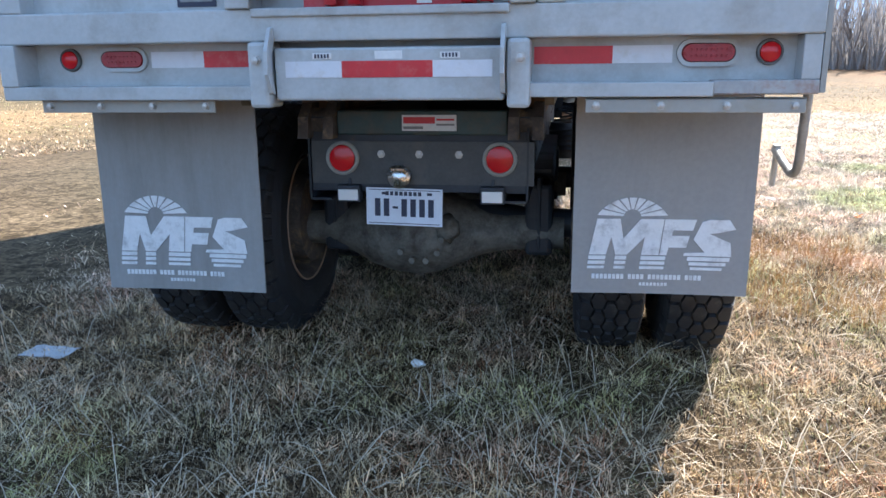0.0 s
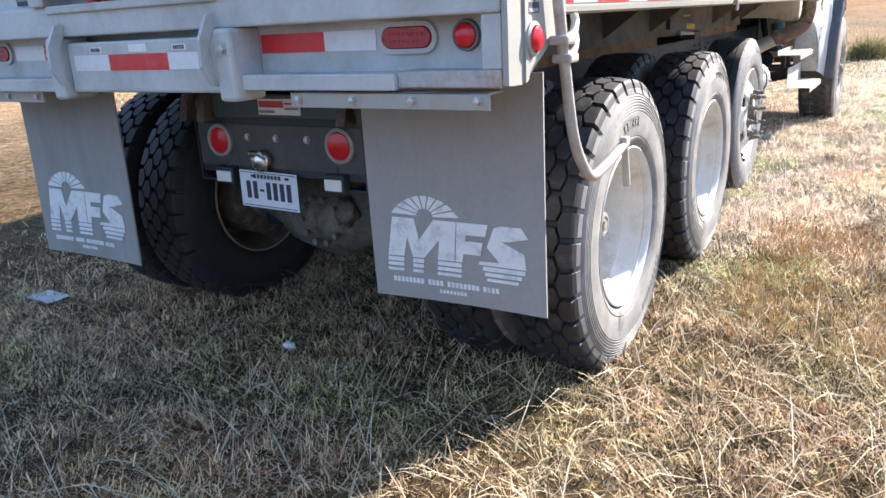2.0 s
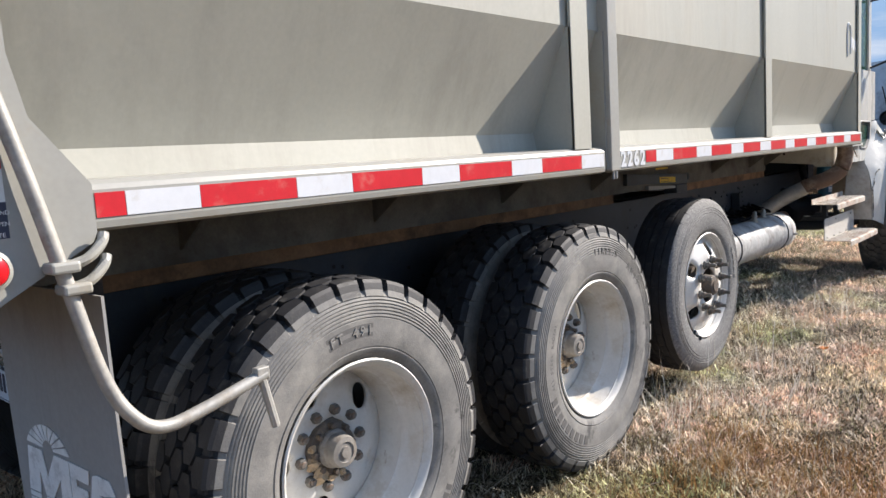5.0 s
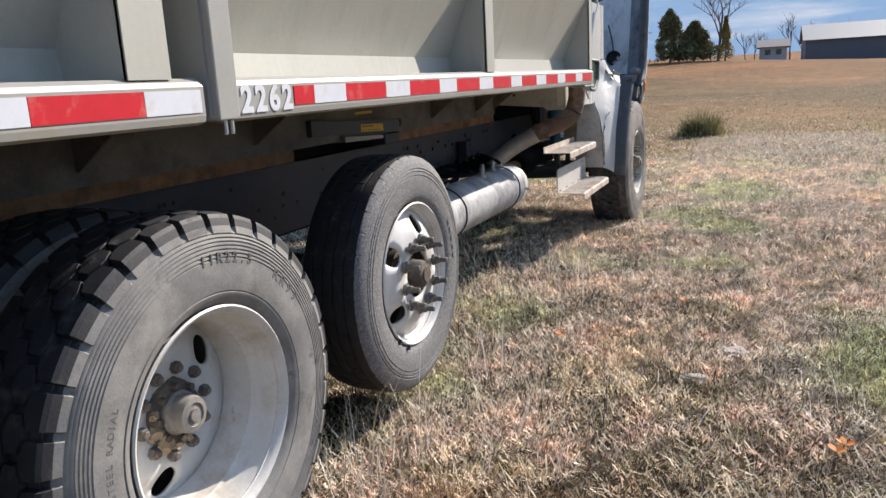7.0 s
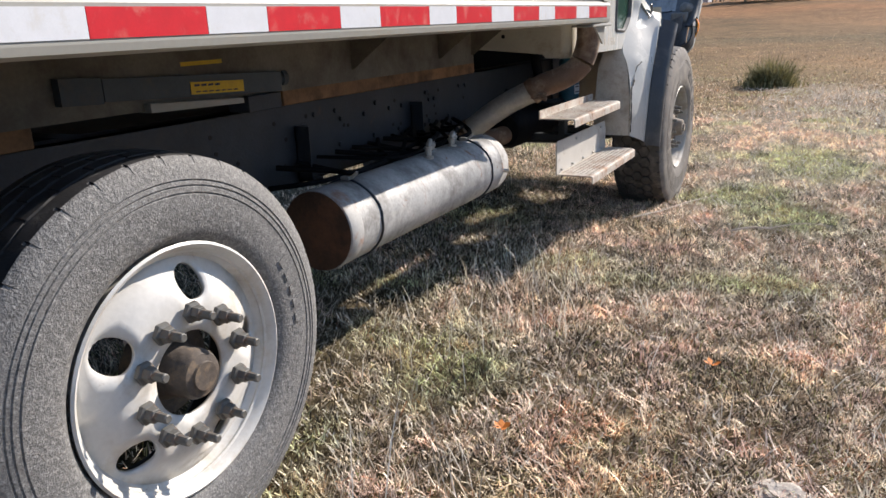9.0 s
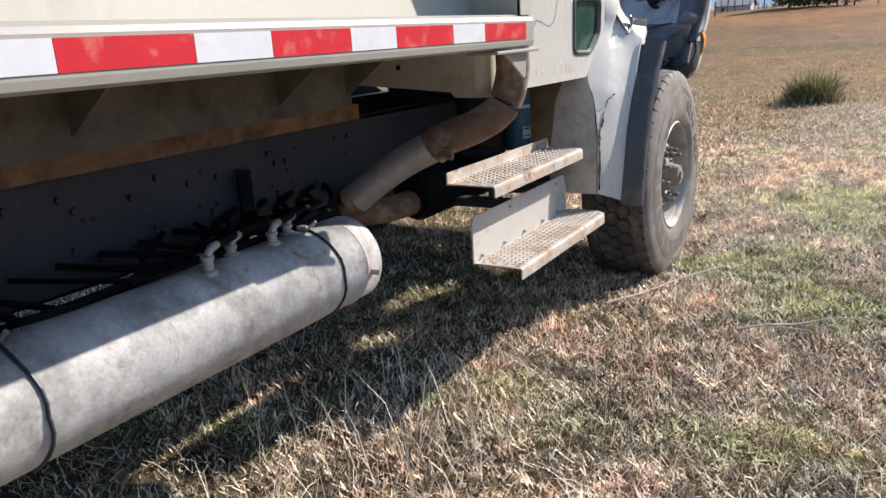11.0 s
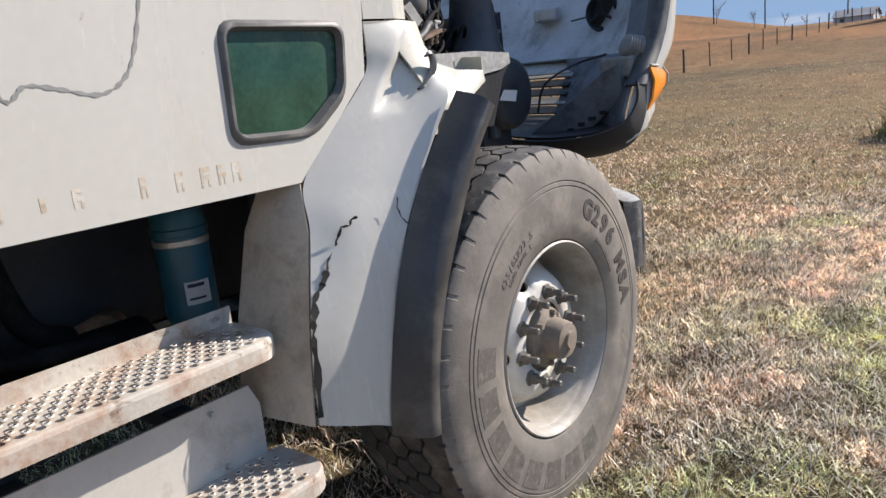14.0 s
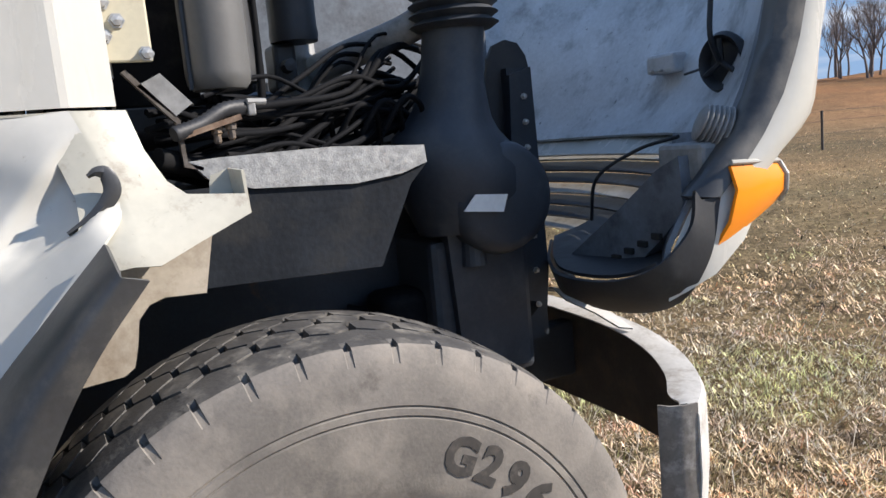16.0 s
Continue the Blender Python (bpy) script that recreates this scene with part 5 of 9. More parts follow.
# ---- wheels ----
def tyre_mesh(R, side, ribs, pitches, depth, crown, lw, lateral, notch, zig, rings, dark=9.0):
    """A tyre round the x axis as one skin: side gives (radius, half width) from bead to shoulder, ribs the tread rows."""
    rs, xs = [p[0] for p in side], [p[1] for p in side]
    wall = list(np.linspace(rs[0], rs[-1], 13))
    prof = [(float(r), float(np.interp(r, rs, xs))) for r in wall]
    for r in rings:
        prof = [p for p in prof if not r - 0.0016 < p[0] < r + 0.0048]
        x = float(np.interp(r, rs, xs))
        prof += [(r - 0.0012, x), (r + 0.0006, x - 0.0030), (r + 0.0026, x - 0.0030), (r + 0.0044, x - 0.0002)]
    prof.sort()
    top = max(abs(ribs[0][0]), ribs[-1][1])

    def crown_r(x):
        return R - crown * abs(x / top) ** 2.4

    cols = []

    def wall_col(r, x, sg):
        low = rs[-1] - r
        k = max(0.0, 1 - low / notch[1]) if notch[1] else 0.0
        cols.append((sg * x, r, 0, 0.0, notch[0] * k if k > 0.02 else 0.0, 0 if sg < 0 else (len(ribs) - 1) % 2, 0 if r > dark else 1, False))

    for r, x in prof:
        wall_col(r, x, -1)
    n = len(ribs)
    for j, (a, b) in enumerate(ribs):
        lat = lateral[j]
        if j:
            cols.append((a - 0.0015, crown_r(a), 1 if j % 2 else -1, depth, 0.0, j % 2, 0, True))
        shoulder = j in (0, n - 1)
        marks = [a, a + 0.3 * (b - a), a + 0.7 * (b - a), b]
        if shoulder:
            marks = [a, a + 0.22 * (b - a), a + 0.30 * (b - a), b] if j == 0 else [a, b - 0.30 * (b - a), b - 0.22 * (b - a), b]
        for i, x in enumerate(marks):
            z = (1 if j % 2 else -1) if (i == 0 and j) else ((1 if (j + 1) % 2 else -1) if (i == 3 and j < n - 1) else 0)
            outer = shoulder and (i < 2 if j == 0 else i > 1)
            cols.append((x, crown_r(x), z, depth * lat if not shoulder else (depth * notch[2] if outer else depth * lat), 0.0, j % 2, 0, False))
        if j < n - 1:
            cols.append((b + 0.0015, crown_r(b), 1 if (j + 1) % 2 else -1, depth, 0.0, j % 2, 0, True))
    for r, x in prof[::-1]:
        wall_col(r, x, 1)
    cols.append((0.6 * xs[0], rs[0], 0, 0, 0, 0, 1, False))
    cols.insert(0, (-0.6 * xs[0], rs[0], 0, 0, 0, 0, 1, False))
    phases = [-lw, -0.7 * lw, 0.7 * lw, lw, 0.25, 0.5 - lw, 0.5 - 0.7 * lw, 0.5 + 0.7 * lw, 0.5 + lw, 0.75]
    verts, faces, mats = [], [], []
    m = len(cols)
    for k in range(pitches):
        for p in phases:
            tri = 1 - 4 * abs((p % 1.0) - 0.5)
            ang = 2 * math.pi * (k + p) / pitches
            for x, r, z, dr, dx, par, mat, cut in cols:
                q = (p - 0.5 * par) % 1.0
                inside = min(q, 1 - q) < 0.8 * lw
                rr = r - (depth if cut else (dr if inside else 0.0))
                xx = x + z * zig * tri
                if inside and dx:
                    xx -= math.copysign(dx, x)
                    rr -= dx * 0.4
                verts.append((xx, rr * math.cos(ang), rr * math.sin(ang)))
    total = pitches * len(phases)
    for i in range(total):
        j = (i + 1) % total
        for c in range(m):
            d = (c + 1) % m
            faces.append((i * m + c, i * m + d, j * m + d, j * m + c))
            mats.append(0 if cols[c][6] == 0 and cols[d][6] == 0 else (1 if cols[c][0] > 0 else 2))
    me = bpy.data.meshes.new("tyre")
    me.from_pydata(verts, [], faces)
    me.polygons.foreach_set("material_index", mats)
    me.polygons.foreach_set("use_smooth", [v > 0 for v in mats])
    bm = bmesh.new()
    bm.from_mesh(me)
    bmesh.ops.recalc_face_normals(bm, faces=bm.faces[:])
    for e in bm.edges:
        if len(e.link_faces) == 2 and e.calc_face_angle(0) > 0.6:
            e.smooth = False
    bm.to_mesh(me)
    bm.free()
    return me


def spread(half, n, gap):
    """n tread rows from -half to half with gaps."""
    w = (2 * half - gap * (n - 1)) / n
    return [(-half + i * (w + gap), -half + i * (w + gap) + w) for i in range(n)]


def disc_with_holes(bm, r0, r1, count, rh, hole, depth, turn=0.0, mat=0, thick=0.010, closed=()):
    """A pressed wheel disc round the x axis with real round hand holes; depth(r) gives its offset."""
    lay = []
    m = 14
    half = math.pi / count
    for k in range(count):
        ak = 2 * math.pi * k / count + turn
        edge = [(r1, -half + 2 * half * i / m) for i in range(m)] + [(r1 + (r0 - r1) * i / 5, half) for i in range(5)]
        edge += [(r0, half - 2 * half * i / m) for i in range(m)] + [(r0 + (r1 - r0) * i / 5, -half) for i in range(5)]
        loops = []
        for f in (1.0, 0.66, 0.33, 0.0):
            loop = []
            for r, a in edge:
                p = Vector((r * math.cos(a), r * math.sin(a)))
                d = p - Vector((rh, 0))
                q = Vector((rh, 0)) + d.normalized() * (0.004 if k in closed else hole)
                s = q.lerp(p, f)
                rr, aa = s.length, math.atan2(s.y, s.x) + ak
                loop.append(bm.verts.new((depth(rr), rr * math.cos(aa), rr * math.sin(aa))))
            loops.append(loop)
        for a, b in zip(loops, loops[1:]):
            for i in range(len(a)):
                lay.append(bm.faces.new((a[i], a[(i + 1) % len(a)], b[(i + 1) % len(a)], b[i])))
    for f in lay:
        f.material_index = mat
        f.smooth = True
    bmesh.ops.remove_doubles(bm, verts=bm.verts[:], dist=0.0004)
    faces = [f for f in bm.faces]
    bmesh.ops.recalc_face_normals(bm, faces=faces)
    bmesh.ops.solidify(bm, geom=faces, thickness=thick)
    return bm


def arc_piece(bm, r0, r1, a0, a1, x, n=6, thick=0.0025):
    """A raised bar on a sidewall between two radii and two clock angles (degrees, clockwise from the top)."""
    pts = []
    for r, seq in ((r0, range(n + 1)), (r1, range(n, -1, -1))):
        for i in seq:
            a = radians(a0 + (a1 - a0) * i / n)
            pts.append((r * math.sin(a), r * math.cos(a)))
    prism(bm, pts, "x", x, x + thick)


def arc_text(text, r, start, step, size, x, heavy=0.02):
    """Raised characters round a sidewall, clockwise from a start angle."""
    out = bmesh.new()
    for i, ch in enumerate(text):
        if ch == " ":
            continue
        a = radians(start + step * i)
        bm = lettering(ch, size, 0.0015, size * heavy)
        t, rad = (0, math.cos(a), -math.sin(a)), (0, math.sin(a), math.cos(a))
        bm.transform(Matrix(((t[0], rad[0], 1, x), (t[1], rad[1], 0, r * math.sin(a)), (t[2], rad[2], 0, r * math.cos(a)), (0, 0, 0, 1))))
        me = bpy.data.meshes.new("letter")
        bm.to_mesh(me)
        out.from_mesh(me)
        bm.free()
        bpy.data.meshes.remove(me)
    return out


def nut_meshes(long):
    bm = bmesh.new()
    lathe(bm, [(0.026, 0), (0.025, 0.010), (0.0175, 0.012), (0.017, 0.030), (0.015, 0.033)], seg=6)
    lathe(bm, [(0.0105, 0.02), (0.0105, 0.033 + long), (0.008, 0.036 + long), (0.0005, 0.036 + long)], seg=10)
    me = bpy.data.meshes.new("lug_nut")
    bm.to_mesh(me)
    bm.free()
    me.materials.append(NUT)
    return me


NUT_LONG, NUT_SHORT = nut_meshes(0.030), nut_meshes(0.004)
bm = bmesh.new()
lathe(bm, [(0.011, -0.01), (0.010, 0.022), (0.0005, 0.024)], seg=6)
HUB_BOLT = bpy.data.meshes.new("hub_bolt")
bm.to_mesh(HUB_BOLT)
bm.free()
HUB_BOLT.materials.append(HUBM)


def nuts(parent, x, me, r=0.1428, turn=0.1, count=10):
    for k in range(count):
        a = 2 * math.pi * k / count + turn
        ob = new("lug_nut", me)
        ob.parent = parent
        ob.location = (x, r * math.cos(a), r * math.sin(a))


tyre_data = {
    "drive": tyre_mesh(0.538, [(0.288, 0.100), (0.296, 0.120), (0.322, 0.136), (0.370, 0.142), (0.420, 0.141), (0.460, 0.136), (0.492, 0.128), (0.520, 0.119)], spread(0.113, 5, 0.010), 34, 0.020, 0.008, 0.115, [0.9, 0.95, 0.95, 0.95, 0.9], (0.020, 0.042, 1.0), 0.010, [0.330, 0.418, 0.428, 0.438, 0.448, 0.458, 0.468, 0.478], 0.499),
    "rib": tyre_mesh(0.492, [(0.288, 0.098), (0.296, 0.116), (0.322, 0.132), (0.365, 0.138), (0.410, 0.137), (0.445, 0.131), (0.472, 0.118), (0.482, 0.110)], spread(0.106, 5, 0.009), 36, 0.008, 0.008, 0.05, [0.0, 0.4, 0.4, 0.4, 0.0], (0.002, 0.012, 0.5), 0.002, [0.402, 0.418, 0.430]),
    "steer": tyre_mesh(0.597, [(0.288, 0.140), (0.297, 0.168), (0.320, 0.186), (0.360, 0.195), (0.410, 0.196), (0.455, 0.195), (0.500, 0.191), (0.540, 0.184), (0.567, 0.174), (0.579, 0.166)], [(-0.160, -0.094), (-0.084, -0.034), (-0.024, 0.024), (0.034, 0.084), (0.094, 0.160)], 46, 0.017, 0.014, 0.085, [0.0, 0.95, 0.95, 0.95, 0.0], (0.0035, 0.013, 0.50), 0.011, [0.470, 0.486]),
}
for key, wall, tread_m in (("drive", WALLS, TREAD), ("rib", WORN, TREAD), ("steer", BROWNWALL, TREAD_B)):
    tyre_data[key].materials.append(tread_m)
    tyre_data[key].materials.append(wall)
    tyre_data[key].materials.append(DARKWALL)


def put_tyre(parent, key, x, label=""):
    ob = new("tyre", tyre_data[key])
    ob.parent = parent
    ob.location = (x, 0, 0)
    ob.rotation_euler = (random.Random(int(x * 997)).random() * 6, 0, 0)
    if label:
        ob["label"] = label
    return ob


def dual_wheel(label):
    """A twin rear wheel, its outer rim flange at x = 0, outwards +x."""
    w = holder("wheel", (0, 0, 0), truck, label)
    put_tyre(w, "drive", -0.116, "dusty black drive tyre with deep tread blocks")
    put_tyre(w, "drive", -0.452)
    bm = bmesh.new()
    lathe(bm, [(0.272, -0.012), (0.286, -0.004), (0.294, 0.002), (0.297, 0.008), (0.292, 0.012), (0.284, 0.008), (0.277, -0.004), (0.270, -0.030), (0.262, -0.060), (0.258, -0.085), (0.250, -0.092), (0.246, -0.125), (0.240, -0.150), (0.240, -0.205), (0.262, -0.21), (0.28, -0.24), (0.285, -0.05)], seg=72, closed=True)
    part("rim", bm, RIM, w, smooth=40)
    bm = bmesh.new()
    disc_with_holes(bm, 0.085, 0.242, 5, 0.190, 0.040, lambda r: -0.165 - 0.030 * ss(0.15, 0.24, r), radians(39), closed=(4,))
    part("disc", bm, RIM, w)
    bm = bmesh.new()
    lathe(bm, [(0.098, -0.21), (0.096, -0.158), (0.092, -0.150), (0.086, -0.142), (0.062, -0.136)], seg=28)
    for v in bm.verts:
        v.co += Vector((0.008, 0.010, 0.010)) * noise.noise(v.co * 23)
    part("hub", bm, HUBM, w, "rust-brown hub flange", smooth=35)
    bm = bmesh.new()
    lathe(bm, [(0.060, -0.150), (0.060, -0.128), (0.053, -0.120), (0.051, -0.092), (0.046, -0.080), (0.032, -0.077), (0.030, -0.081), (0.018, -0.081), (0.017, -0.074), (0.0005, -0.073)], seg=28)
    part("hub_cap", bm, surf("dusty_cap", (0.21, 0.195, 0.175), 0.65, var=0.3, scale=16, bump=0.3, dirt=(0.12, 0.09, 0.065), dirt_amount=0.35, dirt_scale=18) if "dusty_cap" not in bpy.data.materials else bpy.data.materials["dusty_cap"], w, "dusty grey hub cap", smooth=35)
    bm = bmesh.new()
    for a, r, k in ((200, 0.082, 1.0), (232, 0.088, 1.2), (262, 0.090, 0.8), (165, 0.080, 0.7), (290, 0.094, 0.6)):
        blob(bm, (-0.140, r * math.cos(radians(a)), r * math.sin(radians(a))), (0.012 * k, 0.022 * k, 0.018 * k), a, 2, 0.9)
    part("clay_clod", bm, surf("dry_clay", (0.36, 0.265, 0.165), 0.9, var=0.3, scale=25, bump=0.6), w, "dried tan clay on the hub")
    for k in range(8):
        ob = new("hub_bolt", HUB_BOLT)
        ob.parent = w
        ob.location = (-0.146, 0.073 * math.cos(2 * math.pi * k / 8), 0.073 * math.sin(2 * math.pi * k / 8))
    nuts(w, -0.168, NUT_SHORT, r=0.118)
    bm = bmesh.new()
    tube(bm, [(-0.172, 0.2445 * math.cos(2 * math.pi * k / 64), 0.2445 * math.sin(2 * math.pi * k / 64)) for k in range(65)], 0.0035, 6)
    part("weld_seam", bm, RUST, w, "rust-stained weld seam of the rim", smooth=60)
    bm = bmesh.new()
    lathe(bm, [(0.240, -0.30), (0.245, -0.42), (0.270, -0.545), (0.285, -0.566), (0.295, -0.574), (0.297, -0.566), (0.28, -0.54), (0.255, -0.42), (0.25, -0.30)], seg=64, closed=True)
    lathe(bm, [(0.245, -0.36), (0.10, -0.36), (0.10, -0.37), (0.245, -0.37)], seg=48, closed=True)
    part("inner_rim", bm, HUBM, w, "rust-brown inner rim", smooth=40)
    bm = bmesh.new()
    tube(bm, [(-0.577, 0.294 * math.cos(2 * math.pi * k / 56), 0.294 * math.sin(2 * math.pi * k / 56)) for k in range(57)], 0.0045, 6)
    part("rim_edge", bm, surf("worn_rim_edge", (0.40, 0.27, 0.18), 0.6, var=0.3, scale=20, bump=0.2) if "worn_rim_edge" not in bpy.data.materials else bpy.data.materials["worn_rim_edge"], w, "bare rusty edge of the inner rim", smooth=60)
    return w


rear_right = dual_wheel("dusty twin rear wheel with a white rim")
rear_right.location = (1.213, 1.03, 0.586)
second_right = copy_thing(rear_right, Matrix.Translation((1.192, 2.402, 0.594)))
copy_thing(rear_right, pose(-1.200, 1.03, 0.586, 0, 0, 180))
copy_thing(rear_right, pose(-1.192, 2.402, 0.594, 0, 0, 180))

# raised marks on the drive tyres
bm = bmesh.new()
for k in range(9):
    arc_piece(bm, 0.384, 0.412, 121 + 4.2 * k, 123.6 + 4.2 * k, 0.0245, 2, 0.002)
tagged(part("sidewall_lettering", bm, LETTER, rear_right), kind="stuff")
bm = bmesh.new()
arc_piece(bm, 0.366, 0.404, -18, 8, 0.0244, 10, 0.0012)
part("model_patch", bm, LETTER, rear_right, "dark patch behind the tyre model")
tagged(part("tyre_model", arc_text("FT 491", 0.373, -15, 4.2, 0.038, 0.0268), WALLS, rear_right), kind="stuff")
bm = arc_text("11R22.5", 0.408, -2, 4.1, 0.038, 0.0250)
tagged(part("sidewall_letters", bm, LETTER, second_right), kind="stuff")
tagged(part("sidewall_letters", arc_text("RR99", 0.400, 40, 5.2, 0.044, 0.0245), LETTER, second_right), kind="stuff")
bm = bmesh.new()
for k in range(9):
    arc_piece(bm, 0.372, 0.408, 200 + 6 * k, 204 + 6 * k, 0.0245, 2)
tagged(part("sidewall_lettering", bm, LETTER, second_right), kind="stuff")
tagged(part("sidewall_letters", arc_text("ALL STEEL RADIAL", 0.368, 258, 2.6, 0.024, 0.0245), LETTER, second_right), kind="stuff")


def pusher_wheel():
    """The lifted middle axle's wheel: outward disc with long studs."""
    w = holder("wheel", (0, 0, 0), truck, "lifted wheel with a worn tyre and a bright white steel disc")
    put_tyre(w, "rib", -0.116, "worn grey tyre with scuffed sidewall")
    bm = bmesh.new()
    lathe(bm, [(0.270, -0.012), (0.286, -0.004), (0.294, 0.002), (0.297, 0.008), (0.291, 0.012), (0.283, 0.006), (0.277, -0.006), (0.270, -0.020), (0.262, -0.032), (0.254, -0.036), (0.25, -0.06), (0.28, -0.09)], seg=72, closed=True)
    part("rim", bm, RIM, w, smooth=40)
    bm = bmesh.new()
    disc_with_holes(bm, 0.097, 0.262, 5, 0.205, 0.040, lambda r: 0.012 - 0.046 * ss(0.17, 0.262, r), radians(76))
    part("disc", bm, RIM, w)
    bm = bmesh.new()
    lathe(bm, [(0.112, -0.09), (0.112, -0.055), (0.075, -0.050), (0.062, -0.03), (0.057, 0.035), (0.050, 0.048), (0.034, 0.052), (0.032, 0.058), (0.0005, 0.058)], seg=24)
    part("hub", bm, HUBM, w, "rusty hub in the disc opening", smooth=35)
    nuts(w, 0.022, NUT_LONG, turn=0.2)
    bm = bmesh.new()
    for k in range(5):
        arc_piece(bm, 0.356, 0.384, 62 + 6.5 * k, 66 + 6.5 * k, 0.0220, 2, 0.002)
    tagged(part("sidewall_lettering", bm, WORN, w), kind="stuff")
    for a in (205, 221):
        bm = bmesh.new()
        arc_piece(bm, 0.296, 0.316, a, a + 2, 0.012, 1, 0.012)
        part("balance_clip", bm, FRAME, w)
    return w


push_right = pusher_wheel()
push_right.location = (1.148, 3.692, 0.648)
copy_thing(push_right, pose(-1.148, 3.692, 0.648, 0, 0, 180))


def steer_wheel():
    """The wide front tyre with its deep-set disc and long studs."""
    w = holder("wheel", (0, 0, 0), truck, "wide front wheel with a dusty brown tyre and deep white rim")
    put_tyre(w, "steer", -0.165, "wide dusty brown front tyre")
    bm = bmesh.new()
    lathe(bm, [(0.272, -0.03), (0.290, -0.004), (0.300, 0.004), (0.306, 0.012), (0.301, 0.017), (0.293, 0.012), (0.284, -0.004), (0.277, -0.035), (0.268, -0.08), (0.262, -0.14), (0.258, -0.19), (0.256, -0.25), (0.28, -0.25)], seg=72, closed=True)
    part("rim", bm, RIM_DUST, w, smooth=40)
    bm = bmesh.new()
    disc_with_holes(bm, 0.110, 0.262, 5, 0.214, 0.034, lambda r: -0.052 - 0.115 * ss(0.165, 0.262, r), 0.7)
    part("disc", bm, RIM, w)
    bm = bmesh.new()
    lathe(bm, [(0.118, -0.12), (0.115, -0.062), (0.100, -0.056), (0.092, -0.030), (0.078, -0.022), (0.066, -0.014), (0.060, 0.025), (0.054, 0.040), (0.028, 0.044), (0.026, 0.054), (0.0005, 0.054)], seg=28)
    for k in range(6):
        a = 2 * math.pi * k / 6 + 0.3
        lathe(bm, [(0.010, -0.03), (0.009, -0.008), (0.0005, -0.007)], (0, 0.080 * math.cos(a), 0.080 * math.sin(a)), seg=6)
    part("hub", bm, surf("dusty_hub", (0.21, 0.175, 0.14), 0.75, var=0.25, scale=14, bump=0.3, dirt=(0.15, 0.11, 0.08), dirt_amount=0.4, dirt_scale=14), w, "dust-coated hub cap", smooth=35)
    nuts(w, -0.046, NUT_LONG, turn=0.15)
    bm = arc_text("G296 MSA", 0.388, 27, 8.4, 0.086, 0.0308, 0.045)
    part("sidewall_letters", bm, LETTER_B, w)
    part("tyre_size", arc_text("425/65R22.5", 0.386, 310, 2.75, 0.030, 0.0305), LETTER_W, w)
    part("load_range", arc_text("LOAD RANGE L", 0.362, 313, 2.0, 0.019, 0.0300), LETTER_W, w)
    bm = bmesh.new()
    for k in range(8):
        a = 158 + 16.5 * k
        arc_piece(bm, 0.375, 0.455, a, a + 12.5, 0.0285, 4)
    for k in range(14):
        arc_piece(bm, 0.348, 0.360, 42 + 1.9 * k, 43.1 + 1.9 * k, 0.0285, 1, 0.002)
    tagged(part("sidewall_lettering", bm, LETTER_W, w), kind="stuff")
    return w


front_right = steer_wheel()
front_right.location = (1.283, 8.455, 0.557)
copy_thing(front_right, pose(-1.283, 8.455, 0.557, 0, 0, 180))
bm = bmesh.new()
tube(bm, smooth_path([(1.10, 8.455, 0.557), (0.8, 8.455, 0.52), (0.4, 8.455, 0.46), (-0.4, 8.455, 0.46), (-0.8, 8.455, 0.52), (-1.10, 8.455, 0.557)], 3), 0.06, 12)
for sgn in (1, -1):
    lathe(bm, [(0.20, sgn * 0.90), (0.20, sgn * 1.08), (0.10, sgn * 1.09)], (0, 8.455, 0.557), "x", 24)
    box(bm, sgn * 0.43 - 0.05, sgn * 0.43 + 0.05, 7.75, 9.1, 0.60, 0.70)
part("front_axle", bm, FRAME, chassis, smooth=40)


# ---- tank, exhaust, steps ----
tank = holder("air_tank", (0, 0, 0), truck, "scuffed grey steel cylinder tank with rust and straps")
bm = bmesh.new()
lathe(bm, [(0.132, 4.74), (0.138, 4.705), (0.144, 4.70), (0.149, 4.705), (0.149, 6.02), (0.152, 6.025), (0.149, 6.03), (0.149, 6.105), (0.144, 6.112), (0.138, 6.105), (0.10, 6.090), (0.0005, 6.08)], (0.755, 0, 0.672), "y", 40)
part("tank_shell", bm, TANKM, tank, smooth=40)
bm = bmesh.new()
lathe(bm, [(0.0005, 4.755), (0.06, 4.75), (0.11, 4.735), (0.1475, 4.698)], (0.755, 0, 0.672), "y", 36)
part("tank_end", bm, surf("rusted_end", (0.075, 0.042, 0.028), 0.8, var=0.4, scale=9, bump=0.4, dirt=(0.17, 0.085, 0.05), dirt_amount=0.42, dirt_scale=8), tank, "rust-brown dished tank end", smooth=50)
bm = bmesh.new()
lathe(bm, [(0.1495, 4.704), (0.1508, 4.706), (0.1508, 4.775), (0.1495, 4.778)], (0.755, 0, 0.672), "y", 40)
part("tank_rim", bm, RUSTED, tank, "rust-stained tank rim", smooth=40)
for y in (4.90, 5.90):
    bm = bmesh.new()
    tube(bm, [(0.755 + 0.152 * math.cos(2 * math.pi * k / 28), y + 0.006 * math.sin(k), 0.672 + 0.152 * math.sin(2 * math.pi * k / 28)) for k in range(29)], 0.005, 6)
    part("tank_strap", bm, FRAME, tank)
rnd = random.Random(3)
